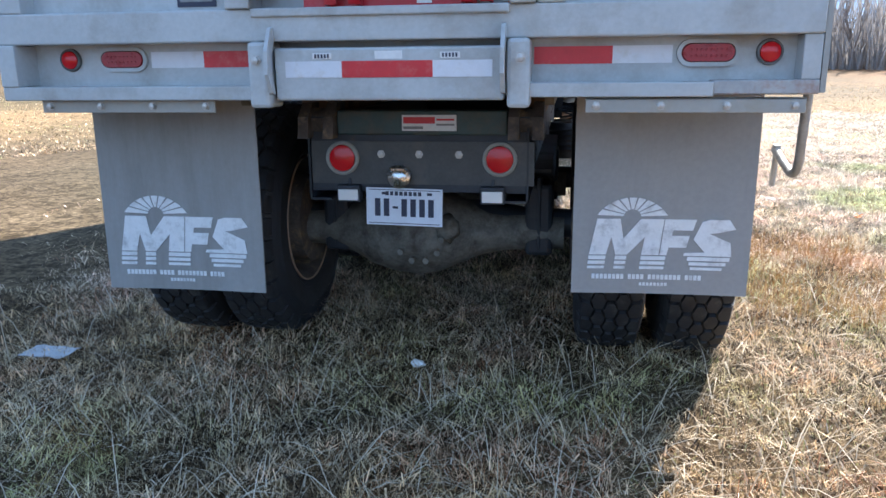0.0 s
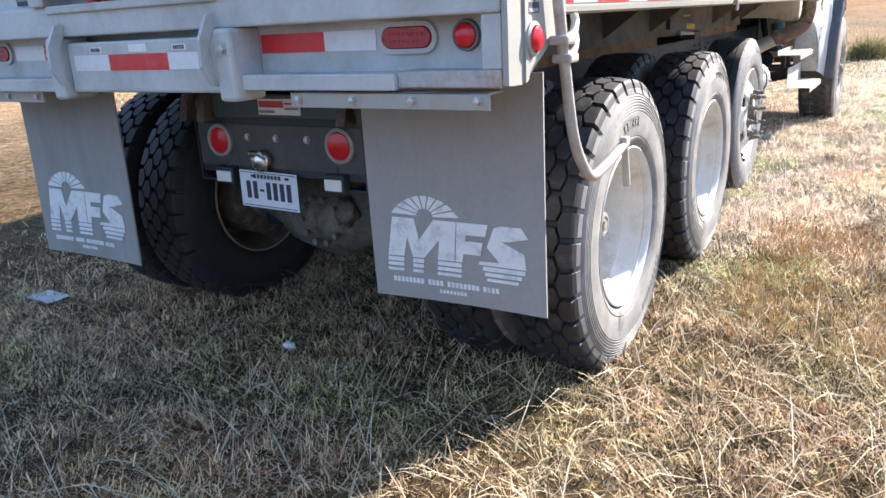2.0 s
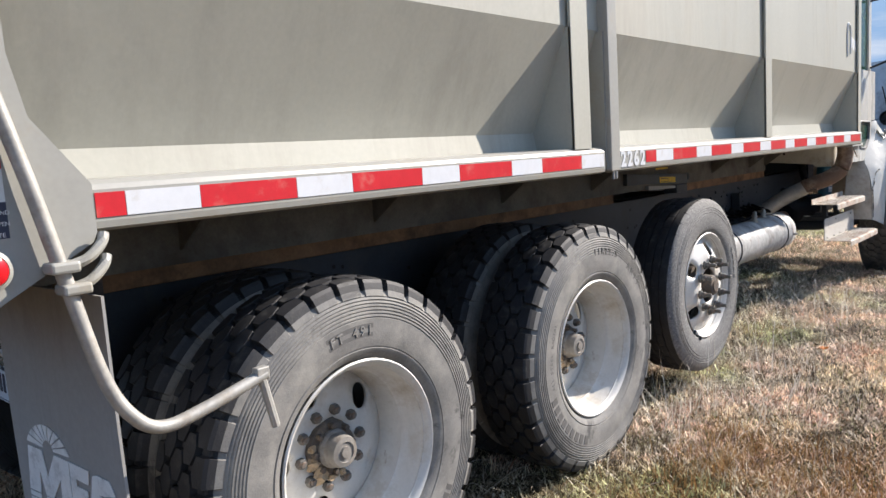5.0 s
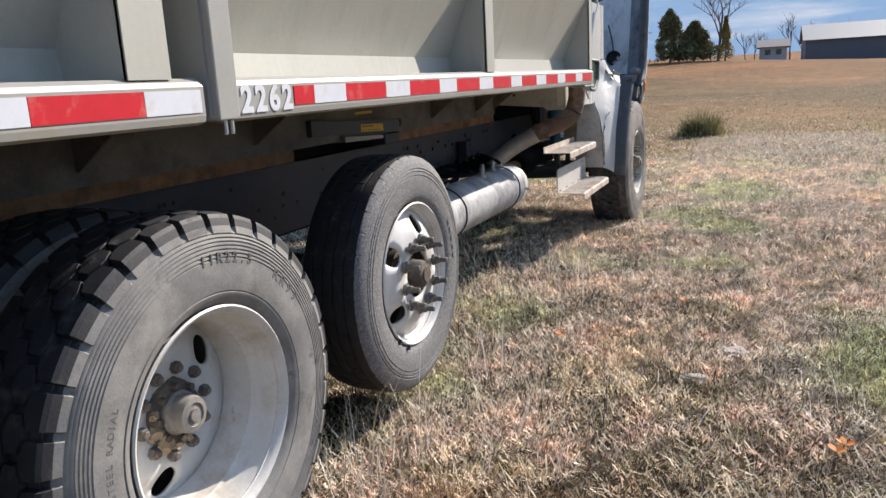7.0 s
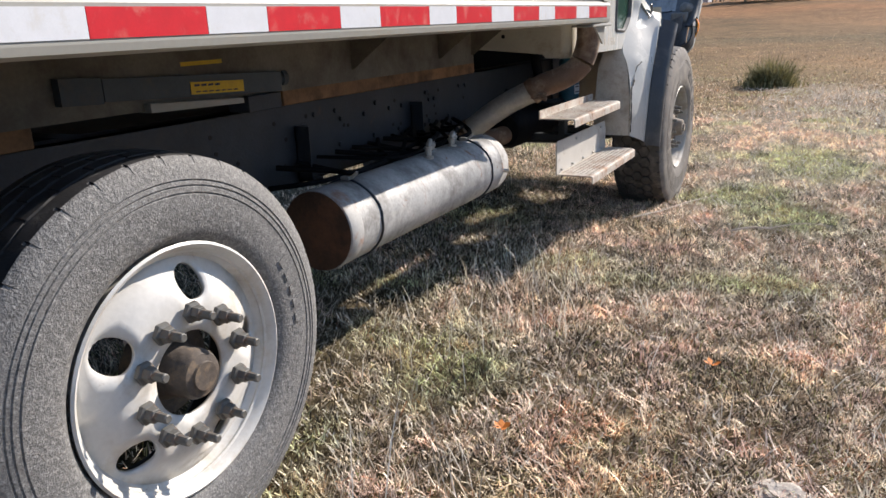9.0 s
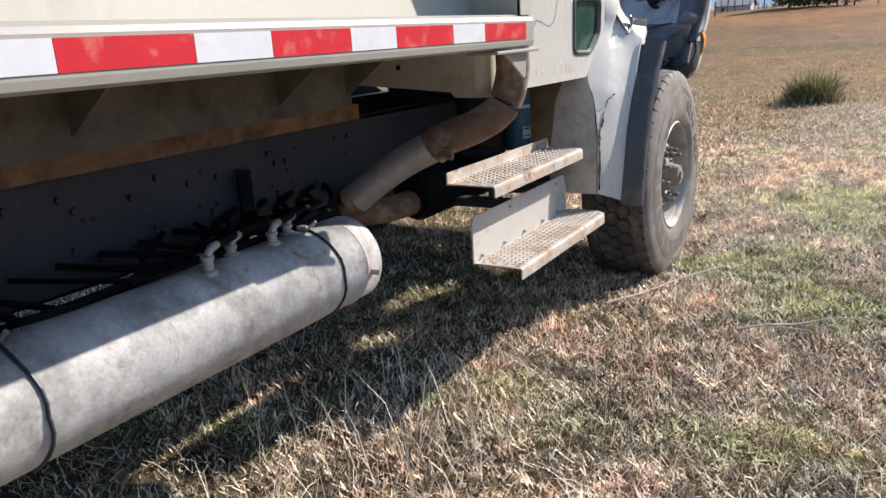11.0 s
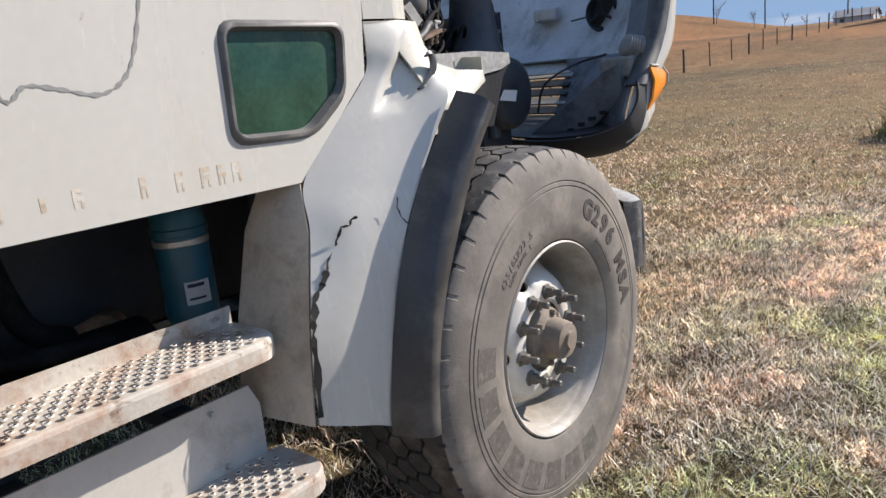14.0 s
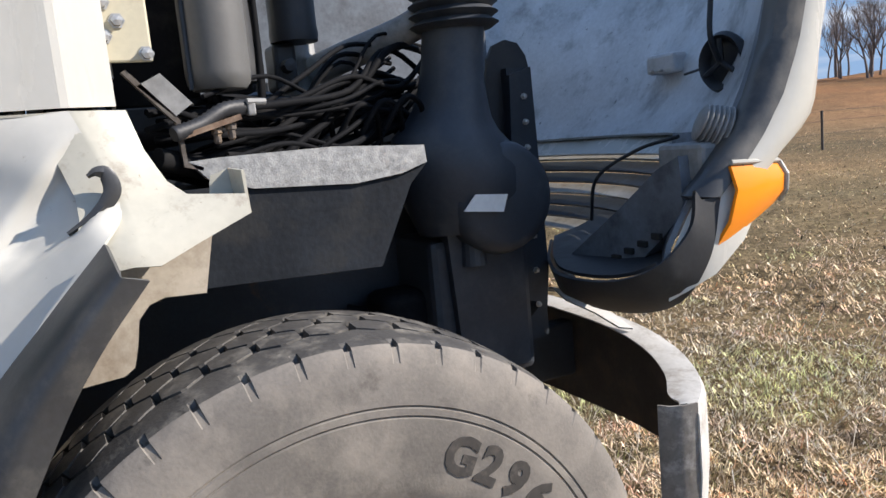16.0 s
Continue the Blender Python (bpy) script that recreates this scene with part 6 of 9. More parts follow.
for x, y, top in ((0.80, 5.46, 0.862), (0.74, 5.60, 0.850), (0.77, 5.74, 0.856), (0.72, 5.86, 0.848)):
    bm = bmesh.new()
    base = 0.672 + math.sqrt(0.149 ** 2 - (x - 0.755) ** 2)
    lathe(bm, [(0.024, base - 0.006), (0.024, base + 0.006), (0.015, base + 0.008), (0.015, top - 0.012), (0.019, top - 0.010), (0.019, top)], (x, y, 0), "z", 8)
    tube(bm, smooth_path([(x, y, top - 0.004), (x - 0.005, y + 0.02, top + 0.014), (x - 0.02, y + 0.055, top + 0.016)], 4), 0.012, 8)
    part("tank_fitting", bm, FLEX, tank, "pale metal elbow fitting", smooth=50)
    bm = bmesh.new()
    tube(bm, smooth_path([(x - 0.02, y + 0.055, top + 0.016), (x - 0.06, y + 0.16, top + 0.012), (0.62, y + 0.22 + 0.1 * rnd.random(), 0.855), (0.50, y + 0.30, 0.84), (0.45, y + 0.45, 0.87)], 6), 0.011, 8)
    part("air_line", bm, HOSE, tank, smooth=60)
for k in range(7):
    y, x = 5.0 + 0.13 * k, 0.62 + 0.14 * rnd.random()
    zt = 0.672 + math.sqrt(0.149 ** 2 - (x - 0.755) ** 2) + 0.010
    bm = bmesh.new()
    tube(bm, smooth_path([(0.46, y - 0.15, 0.86), (x - 0.08, y - 0.02, zt + 0.012), (x, y + 0.16 * rnd.random(), zt + 0.004), (x - 0.02, y + 0.30, zt + 0.006), (0.55, y + 0.45 + 0.1 * rnd.random(), 0.84), (0.45, y + 0.6, 0.86)], 6), 0.007 + 0.005 * rnd.random(), 8)
    part("air_line", bm, HOSE, tank, smooth=60)
bm = bmesh.new()
tube(bm, smooth_path([(0.5, 4.75, 0.80), (0.66, 4.9, 0.815), (0.68, 5.3, 0.825), (0.6, 5.8, 0.845), (0.5, 6.2, 0.82)], 6), 0.010, 8)
part("air_line", bm, HOSE, tank, smooth=60)
for y in (4.90, 5.90):
    bm = bmesh.new()
    box(bm, 0.735, 0.775, y - 0.012, y + 0.012, 0.822, 0.836, 0.003)
    tube(bm, [(0.775, y, 0.828), (0.80, y + 0.01, 0.852)], 0.006, 6)
    part("strap_buckle", bm, BOLT, tank)
bm = bmesh.new()
tube(bm, [(0.86, 6.03, 0.66), (0.925, 6.06, 0.65)], 0.011, 8)
part("drain_cock", bm, BOLT, tank)

bm = bmesh.new()
prism(bm, [(4.06, 1.198), (4.82, 1.160), (4.82, 1.229), (4.06, 1.262)], "x", 0.45, 0.553)
prism(bm, [(3.92, 1.200), (4.052, 1.194), (4.052, 1.266), (3.92, 1.273)], "x", 0.445, 0.558)
lathe(bm, [(0.026, 4.82), (0.026, 4.850), (0.032, 4.852), (0.032, 4.875), (0.02, 4.882)], (0.515, 0, 1.203), "y", 16)
valve = part("valve_box", bm, surf("blue_grey_steel", (0.045, 0.060, 0.072), 0.5, var=0.25, scale=6, bump=0.15, dirt=(0.09, 0.085, 0.075), dirt_amount=0.3, dirt_scale=8), truck, "dark blue-grey hydraulic valve box under the bed")
bm = bmesh.new()
prism(bm, [(4.380, 1.188), (4.620, 1.178), (4.620, 1.216), (4.380, 1.227)], "x", 0.5535, 0.555)
for k in range(4):
    box(bm, 0.555, 0.5554, 4.395 + 0.030 * k, 4.418 + 0.030 * k, 1.212 - 0.0013 * k, 1.219 - 0.0013 * k, 0, 1)
for k in range(7):
    box(bm, 0.555, 0.5554, 4.40 + 0.028 * k, 4.42 + 0.028 * k, 1.193 - 0.0012 * k, 1.197 - 0.0012 * k, 0, 1)
part("yellow_label", bm, [LABEL_Y, INK], valve, "yellow label with unreadable bars")
bm = bmesh.new()
prism(bm, [(4.21, 1.150), (4.61, 1.138), (4.61, 1.155), (4.21, 1.177)], "x", 0.46, 0.558)
part("valve_shelf", bm, RAIL, valve)
piece("valve_foot", FRAME, valve, [(0.46, 0.556, 4.635, 4.81, 1.10, 1.158)], 0.004)
bm = bmesh.new()
box(bm, 0.5305, 0.5315, 4.372, 4.552, 1.276, 1.289)
part("faded_label", bm, LABEL_Y, cargo, "faded yellow strip on the long sill")

exhaust = holder("exhaust", (0, 0, 0), truck, "rusty exhaust pipe with galvanised flexible section")
bm = bmesh.new()
tube(bm, smooth_path([(0.845, 6.598, 0.995), (0.90, 6.615, 1.025), (1.0, 6.665, 1.065), (1.075, 6.715, 1.125), (1.108, 6.742, 1.23), (1.112, 6.745, 1.34), (1.112, 6.745, 1.62)], 8), 0.064, 20)
part("exhaust_elbow", bm, RUST, exhaust, "rust-brown bent pipe", smooth=60)
bm = bmesh.new()
lathe(bm, [(0.066, 1.46), (0.069, 1.465), (0.069, 1.50), (0.066, 1.505)], (1.11, 6.745, 0), "z", 24)
tube(bm, [(1.05, 6.72, 1.483), (1.185, 6.71, 1.483)], 0.008, 6)
part("stack_clamp", bm, BOLT, exhaust, smooth=40)
bm = bmesh.new()
lathe(bm, [(0.066, 1.505), (0.066, 2.95), (0.06, 3.2)], (1.11, 6.745, 0), "z", 24)
part("exhaust_stack", bm, FLEX, exhaust, smooth=40)
bm = bmesh.new()
pts = [Vector((0.49, 6.515, 0.775)).lerp(Vector((0.85, 6.60, 0.998)), k / 60) + Vector((0, 0, 0.020 * math.sin(math.pi * k / 60))) for k in range(61)]
tube(bm, pts, 0.062, 18, ribs=0.022)
part("flex_pipe", bm, FLEX, exhaust, "galvanised flexible pipe", smooth=70)
bm = bmesh.new()
tube(bm, [(0.832, 6.594, 0.985), (0.868, 6.603, 1.010)], 0.071, 18)
for dz in (0.0, 0.022):
    tube(bm, [(0.855, 6.545, 0.965 + dz), (0.925, 6.555, 0.958 + dz)], 0.009, 6)
    tube(bm, [(0.925, 6.555, 0.958 + dz), (0.940, 6.557, 0.957 + dz)], 0.014, 6)
part("exhaust_clamp", bm, RUST, exhaust, "rusty band clamp with bolts", smooth=50)
bm = bmesh.new()
tube(bm, [(0.475, 6.51, 0.765), (0.50, 6.517, 0.782)], 0.071, 18)
part("exhaust_clamp", bm, RUST, exhaust, smooth=50)
bm = bmesh.new()
tube(bm, smooth_path([(0.485, 6.512, 0.768), (0.47, 6.53, 0.725), (0.52, 6.62, 0.705), (0.60, 6.78, 0.72), (0.62, 7.05, 0.76), (0.45, 7.5, 0.80)], 8), 0.055, 16)
part("exhaust_pipe", bm, RUST, exhaust, smooth=60)

steps = holder("cab_steps", (0, 0, 0), truck, "two pale steel cab steps with raised grip dimples and rust")


def tread(x0, x1, y0, y1, z, back, name):
    bm = bmesh.new()
    r = 0.075
    rows = []
    for y in [y0, y0 + 0.3, y1 - 0.25] + [y1 - r + r * math.sin(radians(15 * k)) for k in range(7)]:
        xm = x1 - r + math.sqrt(max(0.0, r * r - max(0.0, y - y1 + r) ** 2))
        rows.append([(x0, y, z + back), (x0, y, z), (xm - 0.009, y, z), (xm - 0.002, y, z - 0.003), (xm, y, z - 0.011), (xm, y, z - 0.045)])
    sheet(bm, rows, 0.006)
    ob = part(name, bm, STEP, steps)
    bm = bmesh.new()
    ny, nx = 26, 7
    for i in range(ny):
        for j in range(nx):
            y = y0 + 0.03 + (y1 - y0 - 0.07) * (i + 0.5 * (j % 2)) / ny
            x = x0 + 0.03 + (x1 - x0 - 0.055) * j / (nx - 1)
            if x > x1 - 0.055 and y > y1 - 0.06:
                continue
            lathe(bm, [(0.0092, z + 0.0062), (0.0074, z + 0.0082), (0.0056, z + 0.0085), (0.0050, z + 0.0064)], (x, y, 0), "z", 9)
            lathe(bm, [(0.0049, z + 0.0063), (0.0049, z + 0.0068)], (x, y, 0), "z", 7, 1)
    tagged(part("grip_pattern", bm, [STEP, CRACK], ob), kind="stuff")


tread(0.885, 1.092, 6.60, 7.585, 0.843, 0.042, "upper_tread")
tread(0.992, 1.198, 6.595, 7.59, 0.532, 0.0, "lower_tread")
bm = bmesh.new()
prism(bm, [(6.595, 0.526), (7.555, 0.526), (7.555, 0.66), (7.53, 0.715), (6.615, 0.715), (6.595, 0.695)], "x", 0.982, 0.989)
part("riser", bm, surf("riser_paint", (0.47, 0.45, 0.41), 0.5, var=0.10, scale=4, bump=0.06, dirt=(0.30, 0.25, 0.20), dirt_amount=0.22, dirt_scale=6), steps)
bolts(steps, [(0.990, y, z) for y, z in ((6.66, 0.548), (6.86, 0.548), (7.06, 0.548), (7.26, 0.548), (7.44, 0.548), (6.92, 0.69), (7.42, 0.69))], "x", 0.006)
for y in (6.98, 7.35):
    bm = bmesh.new()
    box(bm, 0.43, 0.96, y, y + 0.06, 0.66, 0.70, 0.004)
    box(bm, 0.86, 0.90, y, y + 0.06, 0.69, 0.83, 0.004)
    part("step_bracket", bm, FRAME, steps)
bm = bmesh.new()
lathe(bm, [(0.0005, 6.75), (0.09, 6.76), (0.11, 6.80), (0.11, 7.5), (0.0005, 7.55)], (0.60, 0, 0.74), "y", 24)
tube(bm, smooth_path([(0.62, 7.15, 1.25), (0.66, 7.16, 1.05), (0.68, 7.2, 0.92), (0.62, 7.3, 0.86)], 5), 0.03, 10)
tube(bm, smooth_path([(0.5, 7.0, 0.95), (0.7, 7.1, 0.88), (0.75, 7.35, 0.86)], 5), 0.02, 10)
part("underbody_gear", bm, HOSE, chassis, smooth=40)
# added plate; hides the sunlit ground seen through below the cab
piece("gap_blocker", FRAME, chassis, [(-0.62, -0.60, 6.52, 7.9, 0.80, 1.45)], 0.004)
bm = bmesh.new()
lathe(bm, [(0.0005, 0.825), (0.060, 0.83), (0.068, 0.85), (0.068, 1.06), (0.072, 1.062), (0.072, 1.078), (0.068, 1.08), (0.068, 1.10), (0.062, 1.125), (0.0005, 1.13)], (0.72, 7.585, 0), "z", 32)
can = part("dryer_canister", bm, TEAL, truck, "teal-blue air dryer canister", smooth=40)
bm = bmesh.new()
for k in range(9):
    a = radians(-40 + 6 * k)
    p, q = (0.72 + 0.0692 * math.cos(a), 7.585 + 0.0692 * math.sin(a)), (0.72 + 0.0692 * math.cos(a + radians(6)), 7.585 + 0.0692 * math.sin(a + radians(6)))
    for z0, z1, m in ((0.885, 0.945, 0), (0.930, 0.939, 1), (0.897, 0.903, 1)):
        if m == 1 and k in (0, 7, 8):
            continue
        e = 1 + 0.0008 * m
        f = bm.faces.new([bm.verts.new(((v[0] - 0.72) * e + 0.72, (v[1] - 7.585) * e + 7.585, z)) for v, z in ((p, z0), (q, z0), (q, z1), (p, z1))])
        f.material_index = m
bmesh.ops.solidify(bm, geom=bm.faces[:], thickness=-0.0006)
part("canister_label", bm, [LABEL_W, INK], can, "white label with plain dark bars")
bm = bmesh.new()
lathe(bm, [(0.0685, 1.035), (0.0705, 1.037), (0.0705, 1.050), (0.0685, 1.052)], (0.72, 7.585, 0), "z", 32)
part("canister_band", bm, BOLT, can)


# ---- cab ----
cab = holder("cab", (0, 0, 0), truck, "white truck cab with scuffed paint")


def ring_panel(bm, outer, inner, x, thick, n=72):
    """A plate in the plane of y and z with a real opening; both outlines are seen from the opening's centre."""
    c = Vector((sum(p[0] for p in inner) / len(inner), sum(p[1] for p in inner) / len(inner)))

    def reach(poly, a):
        d, best = Vector((math.cos(a), math.sin(a))), None
        for i in range(len(poly)):
            p, q = Vector(poly[i]) - c, Vector(poly[(i + 1) % len(poly)]) - c
            e = q - p
            den = d.x * e.y - d.y * e.x
            if abs(den) < 1e-9:
                continue
            t, s = (p.x * e.y - p.y * e.x) / den, (p.x * d.y - p.y * d.x) / den
            if t > 0 and -1e-6 <= s <= 1 + 1e-6:
                best = t if best is None else min(best, t)
        return c + d * best
    angles = sorted({round(2 * math.pi * k / n - math.pi, 5) for k in range(n)} | {round(math.atan2(p[1] - c.y, p[0] - c.x), 5) for p in list(outer) + list(inner)})
    a = [bm.verts.new((x, *reach(outer, t))) for t in angles]
    b = [bm.verts.new((x, *reach(inner, t))) for t in angles]
    fs = [bm.faces.new((a[i], a[(i + 1) % len(a)], b[(i + 1) % len(a)], b[i])) for i in range(len(a))]
    bmesh.ops.recalc_face_normals(bm, faces=fs)
    if fs[0].normal.x < 0:
        bmesh.ops.reverse_faces(bm, faces=fs)
    bmesh.ops.solidify(bm, geom=fs, thickness=thick)


def rounded(pts, r, n=4):
    out = []
    for i, p in enumerate(pts):
        a, b, c = Vector(pts[i - 1]), Vector(p), Vector(pts[(i + 1) % len(pts)])
        u, v = (a - b).normalized() * r, (c - b).normalized() * r
        for k in range(n + 1):
            t = k / n
            out.append(tuple((b + u) * (1 - t) ** 2 + b * 2 * t * (1 - t) + (b + v) * t ** 2))
    return out


win = [(7.578, 1.288), (7.798, 1.280), (7.925, 1.372), (7.942, 1.532), (7.585, 1.538)]
door_out = [(6.868, 1.172), (7.748, 1.166), (8.008, 1.405), (8.028, 1.60), (8.028, 2.02), (6.868, 2.02)]
for sgn in (1, -1):
    bm = bmesh.new()
    ring_panel(bm, door_out, rounded(win, 0.03), 1.03, 0.03)
    bm.transform(Matrix.Diagonal((sgn, 1, 1, 1)))
    if sgn < 0:
        bmesh.ops.reverse_faces(bm, faces=bm.faces[:])
    door = part("door", bm, WHITE, cab, "white door with a small lower window")
    bm = bmesh.new()
    lo, hi = rounded([(y + (0.012 if y < 7.7 else -0.012), z + (0.012 if z < 1.4 else -0.012)) for y, z in win], 0.03), rounded([(y - (0.012 if y < 7.7 else -0.012), z - (0.012 if z < 1.4 else -0.012)) for y, z in win], 0.045)
    rings = [[bm.verts.new((sgn * x, *p)) for p in pts] for x, pts in ((1.030, hi), (1.040, [((a[0] + b[0] * 2) / 3, (a[1] + b[1] * 2) / 3) for a, b in zip(lo, hi)]), (1.040, [((a[0] * 2 + b[0]) / 3, (a[1] * 2 + b[1]) / 3) for a, b in zip(lo, hi)]), (1.022, lo))]
    for a, b in zip(rings, rings[1:]):
        for i in range(len(a)):
            bm.faces.new((a[i], a[(i + 1) % len(a)], b[(i + 1) % len(a)], b[i]))
    bmesh.ops.recalc_face_normals(bm, faces=bm.faces[:])
    part("window_gasket", bm, GASKET, door, smooth=50)
    bm = bmesh.new()
    prism(bm, rounded(win, 0.03), "x", sgn * 1.012, sgn * 1.018)
    part("window_pane", bm, GLASS, door, "dark green tinted pane")
# shell of the cab behind and above the doors
CREAM = surf("cream_paint", (0.52, 0.49, 0.40), 0.45, var=0.12, scale=3, bump=0.06, dirt=(0.30, 0.21, 0.13), dirt_amount=0.25, dirt_scale=5)
bm = bmesh.new()
prism(bm, [(-0.97, 1.165), (-0.30, 1.225), (0.33, 1.228), (0.70, 1.200), (0.862, 1.186), (0.882, 1.166), (0.97, 1.163), (0.97, 2.72), (-0.97, 2.72)], "y", 6.700, 6.725)
prism(bm, [(0.44, 1.226), (0.72, 1.205), (0.665, 1.252), (0.47, 1.262)], "y", 6.692, 6.6995)
part("cab_back", bm, CREAM, cab, "cream rear wall of the cab with a stepped lower edge")
bm = bmesh.new()
lathe(bm, [(0.011, 6.6965), (0.011, 6.6995)], (0.625, 0, 1.288), "y", 14)
part("cab_back_hole", bm, CRACK, cab)
for sgn in (1, -1):
    bm = bmesh.new()
    sheet(bm, [[(sgn * (0.971 + 0.058 * math.sin(a)), 6.760 - 0.059 * math.cos(a), z) for a in (0.0, 0.26, 0.52, 0.79, 1.05, 1.31, 1.571)] + [(sgn * 1.029, 6.866, z)] for z in (1.163, 1.5, 2.1, 2.72)], 0.006)
    part("cab_corner", bm, CREAM, cab, "rounded cream rear corner of the cab", smooth=50)
piece("cab_floor", WHITE, cab, [(-0.985, 0.985, 6.73, 7.998, 1.235, 1.25)], 0.0)
piece("roof", WHITE, cab, [(-1.0, 1.0, 6.70, 8.10, 2.722, 2.78)], 0.02)
piece("firewall", WHITE, cab, [(-0.985, 0.985, 8.0, 8.03, 1.18, 2.0)], 0.0)
for sgn in (1, -1):
    for y0, y1 in ((6.872, 7.02), (7.93, 8.03)):
        bm = bmesh.new()
        box(bm, *sorted((sgn * 0.99, sgn * 1.025)), y0, y1, 2.025, 2.72, 0.006)
        part("pillar", bm, WHITE, cab)
    bm = bmesh.new()
    sheet(bm, [[(sgn * x, y, z) for x, y in ((1.028, 8.031), (1.032, 8.09), (1.036, 8.14), (1.034, 8.152), (1.005, 8.222), (0.93, 8.226))] for z in (1.547, 1.8, 2.02)], 0.006)
    part("cowl_side", bm, WHITE, cab)
piece("cowl_front", WHITE, cab, [(-0.93, 0.93, 8.215, 8.23, 1.60, 2.02)], 0.0)
bm = bmesh.new()
sheet(bm, [[(-1.0, 8.02, 2.03), (1.0, 8.02, 2.03)], [(-1.0, 8.228, 2.022), (1.0, 8.228, 2.022)]], 0.006)
part("cowl_top", bm, WHITE, cab)
bm = bmesh.new()
for sgn in (1, -1):
    box(bm, *sorted((sgn * 1.0, sgn * 1.008)), 7.02, 7.93, 2.025, 2.70)
box(bm, -0.95, 0.95, 8.01, 8.02, 2.02, 2.70)
part("cab_glass", bm, GLASS, cab)
# door furniture, decals
bm = bmesh.new()
lathe(bm, [(0.017, 1.030), (0.016, 1.036), (0.010, 1.038), (0.0005, 1.036)], (0, 6.93, 1.475), "x", 20)
part("door_lock", bm, CHROME, cab, "round chrome key lock")
for y, w, h in ((6.995, 0.005, 0.05), (7.07, 0.005, 0.04), (7.14, 0.010, 0.026), (7.20, 0.020, 0.038), (7.335, 0.016, 0.042), (7.415, 0.018, 0.042), (7.475, 0.024, 0.044), (7.518, 0.020, 0.044), (7.556, 0.022, 0.044)):
    z = 1.232 - 0.01 * (y - 7.0) / 0.56
    bm = bmesh.new()
    if w > 0.015:
        for u0, u1, v0, v1 in ((0, 0.28, -0.5, 0.5), (0.28, 1.0, 0.30, 0.5), (0.28, 1.0, -0.08, 0.10), (0.72, 1.0, -0.5, -0.08)):
            box(bm, 1.0300, 1.0306, y + u0 * w, y + u1 * w, z + v0 * h, z + v1 * h)
    else:
        box(bm, 1.0300, 1.0306, y, y + w, z - h / 2, z + h / 2)
    part("faded_mark", bm, FADED, cab, "faded brown bar left of a worn number")


def strip(bm, pts, n, width, wob=0.0):
    """One joined ribbon along a line, lying in the skin with normal n."""
    pts = [Vector(p) for p in pts]
    rows = []
    for i, p in enumerate(pts):
        d = (pts[min(i + 1, len(pts) - 1)] - pts[max(i - 1, 0)]).normalized()
        s = d.cross(n).normalized() * width * (1 + wob * math.sin(i * 1.9) + 0.5 * wob * math.sin(i * 0.7))
        rows.append([p - s, p + s])
    return sheet(bm, rows, 0.0005)


bm = bmesh.new()
strip(bm, smooth_path([(1.0312, 7.055, 1.60), (1.0312, 7.058, 1.515), (1.0312, 7.09, 1.455), (1.0312, 7.125, 1.415), (1.0312, 7.16, 1.44), (1.0312, 7.22, 1.43), (1.0312, 7.29, 1.415), (1.0312, 7.345, 1.44), (1.0312, 7.38, 1.50), (1.0312, 7.41, 1.60)], 8), Vector((1, 0, 0)), 0.0034, 0.5)
part("glue_outline", bm, SCUFF, cab, "grey glue outline of a missing emblem")

# fender skirt, cowl and rubber flare
fender = holder("fender", (0, 0, 0), truck, "white cracked fender with a black rubber flare")
rows = [[(1.135, 7.608, 0.610), (1.165, 7.675, 0.585), (1.185, 7.745, 0.560), (1.198, 7.79, 0.540)],
        [(1.135, 7.618, 0.785), (1.168, 7.695, 0.765), (1.190, 7.77, 0.75), (1.202, 7.815, 0.74)],
        [(1.118, 7.655, 0.93), (1.160, 7.735, 0.915), (1.185, 7.80, 0.905), (1.202, 7.865, 0.90)],
        [(1.082, 7.708, 1.06), (1.138, 7.78, 1.055), (1.175, 7.855, 1.045), (1.203, 7.922, 1.035)],
        [(1.034, 7.752, 1.168), (1.105, 7.845, 1.16), (1.158, 7.925, 1.15), (1.202, 7.99, 1.14)],
        [(1.030, 7.880, 1.288), (1.085, 7.955, 1.275), (1.140, 8.03, 1.26), (1.192, 8.085, 1.25)],
        [(1.028, 8.010, 1.405), (1.062, 8.06, 1.395), (1.112, 8.12, 1.375), (1.178, 8.165, 1.338)],
        [(1.028, 8.028, 1.48), (1.044, 8.07, 1.475), (1.070, 8.125, 1.455), (1.112, 8.200, 1.395)],
        [(1.026, 8.030, 1.54), (1.030, 8.07, 1.54), (1.035, 8.11, 1.541), (1.040, 8.150, 1.542)]]
dense = [smooth_path(r, 8) for r in rows]
cols = [smooth_path(c, 9) for c in zip(*dense)]


def hollow(p):
    """Depth of the pressed hollow under the hood hook: a soft slope on one side, a sharp fold on the other."""
    def side(a, b):
        d = (Vector(b) - Vector(a)).normalized()
        return d.x * (p.z - a[1]) - d.y * (p.y - a[0])
    slope = side((8.150, 1.510), (7.975, 1.306))
    fold = min(side((7.985, 1.307), (8.060, 1.314)), side((8.060, 1.314), (8.122, 1.348)), side((8.122, 1.348), (8.205, 1.415)))
    return 0.034 * float(ss(-0.005, 0.034, slope)) * float(ss(-0.004, 0.010, fold)) * (1 - float(ss(1.455, 1.515, p.z)))


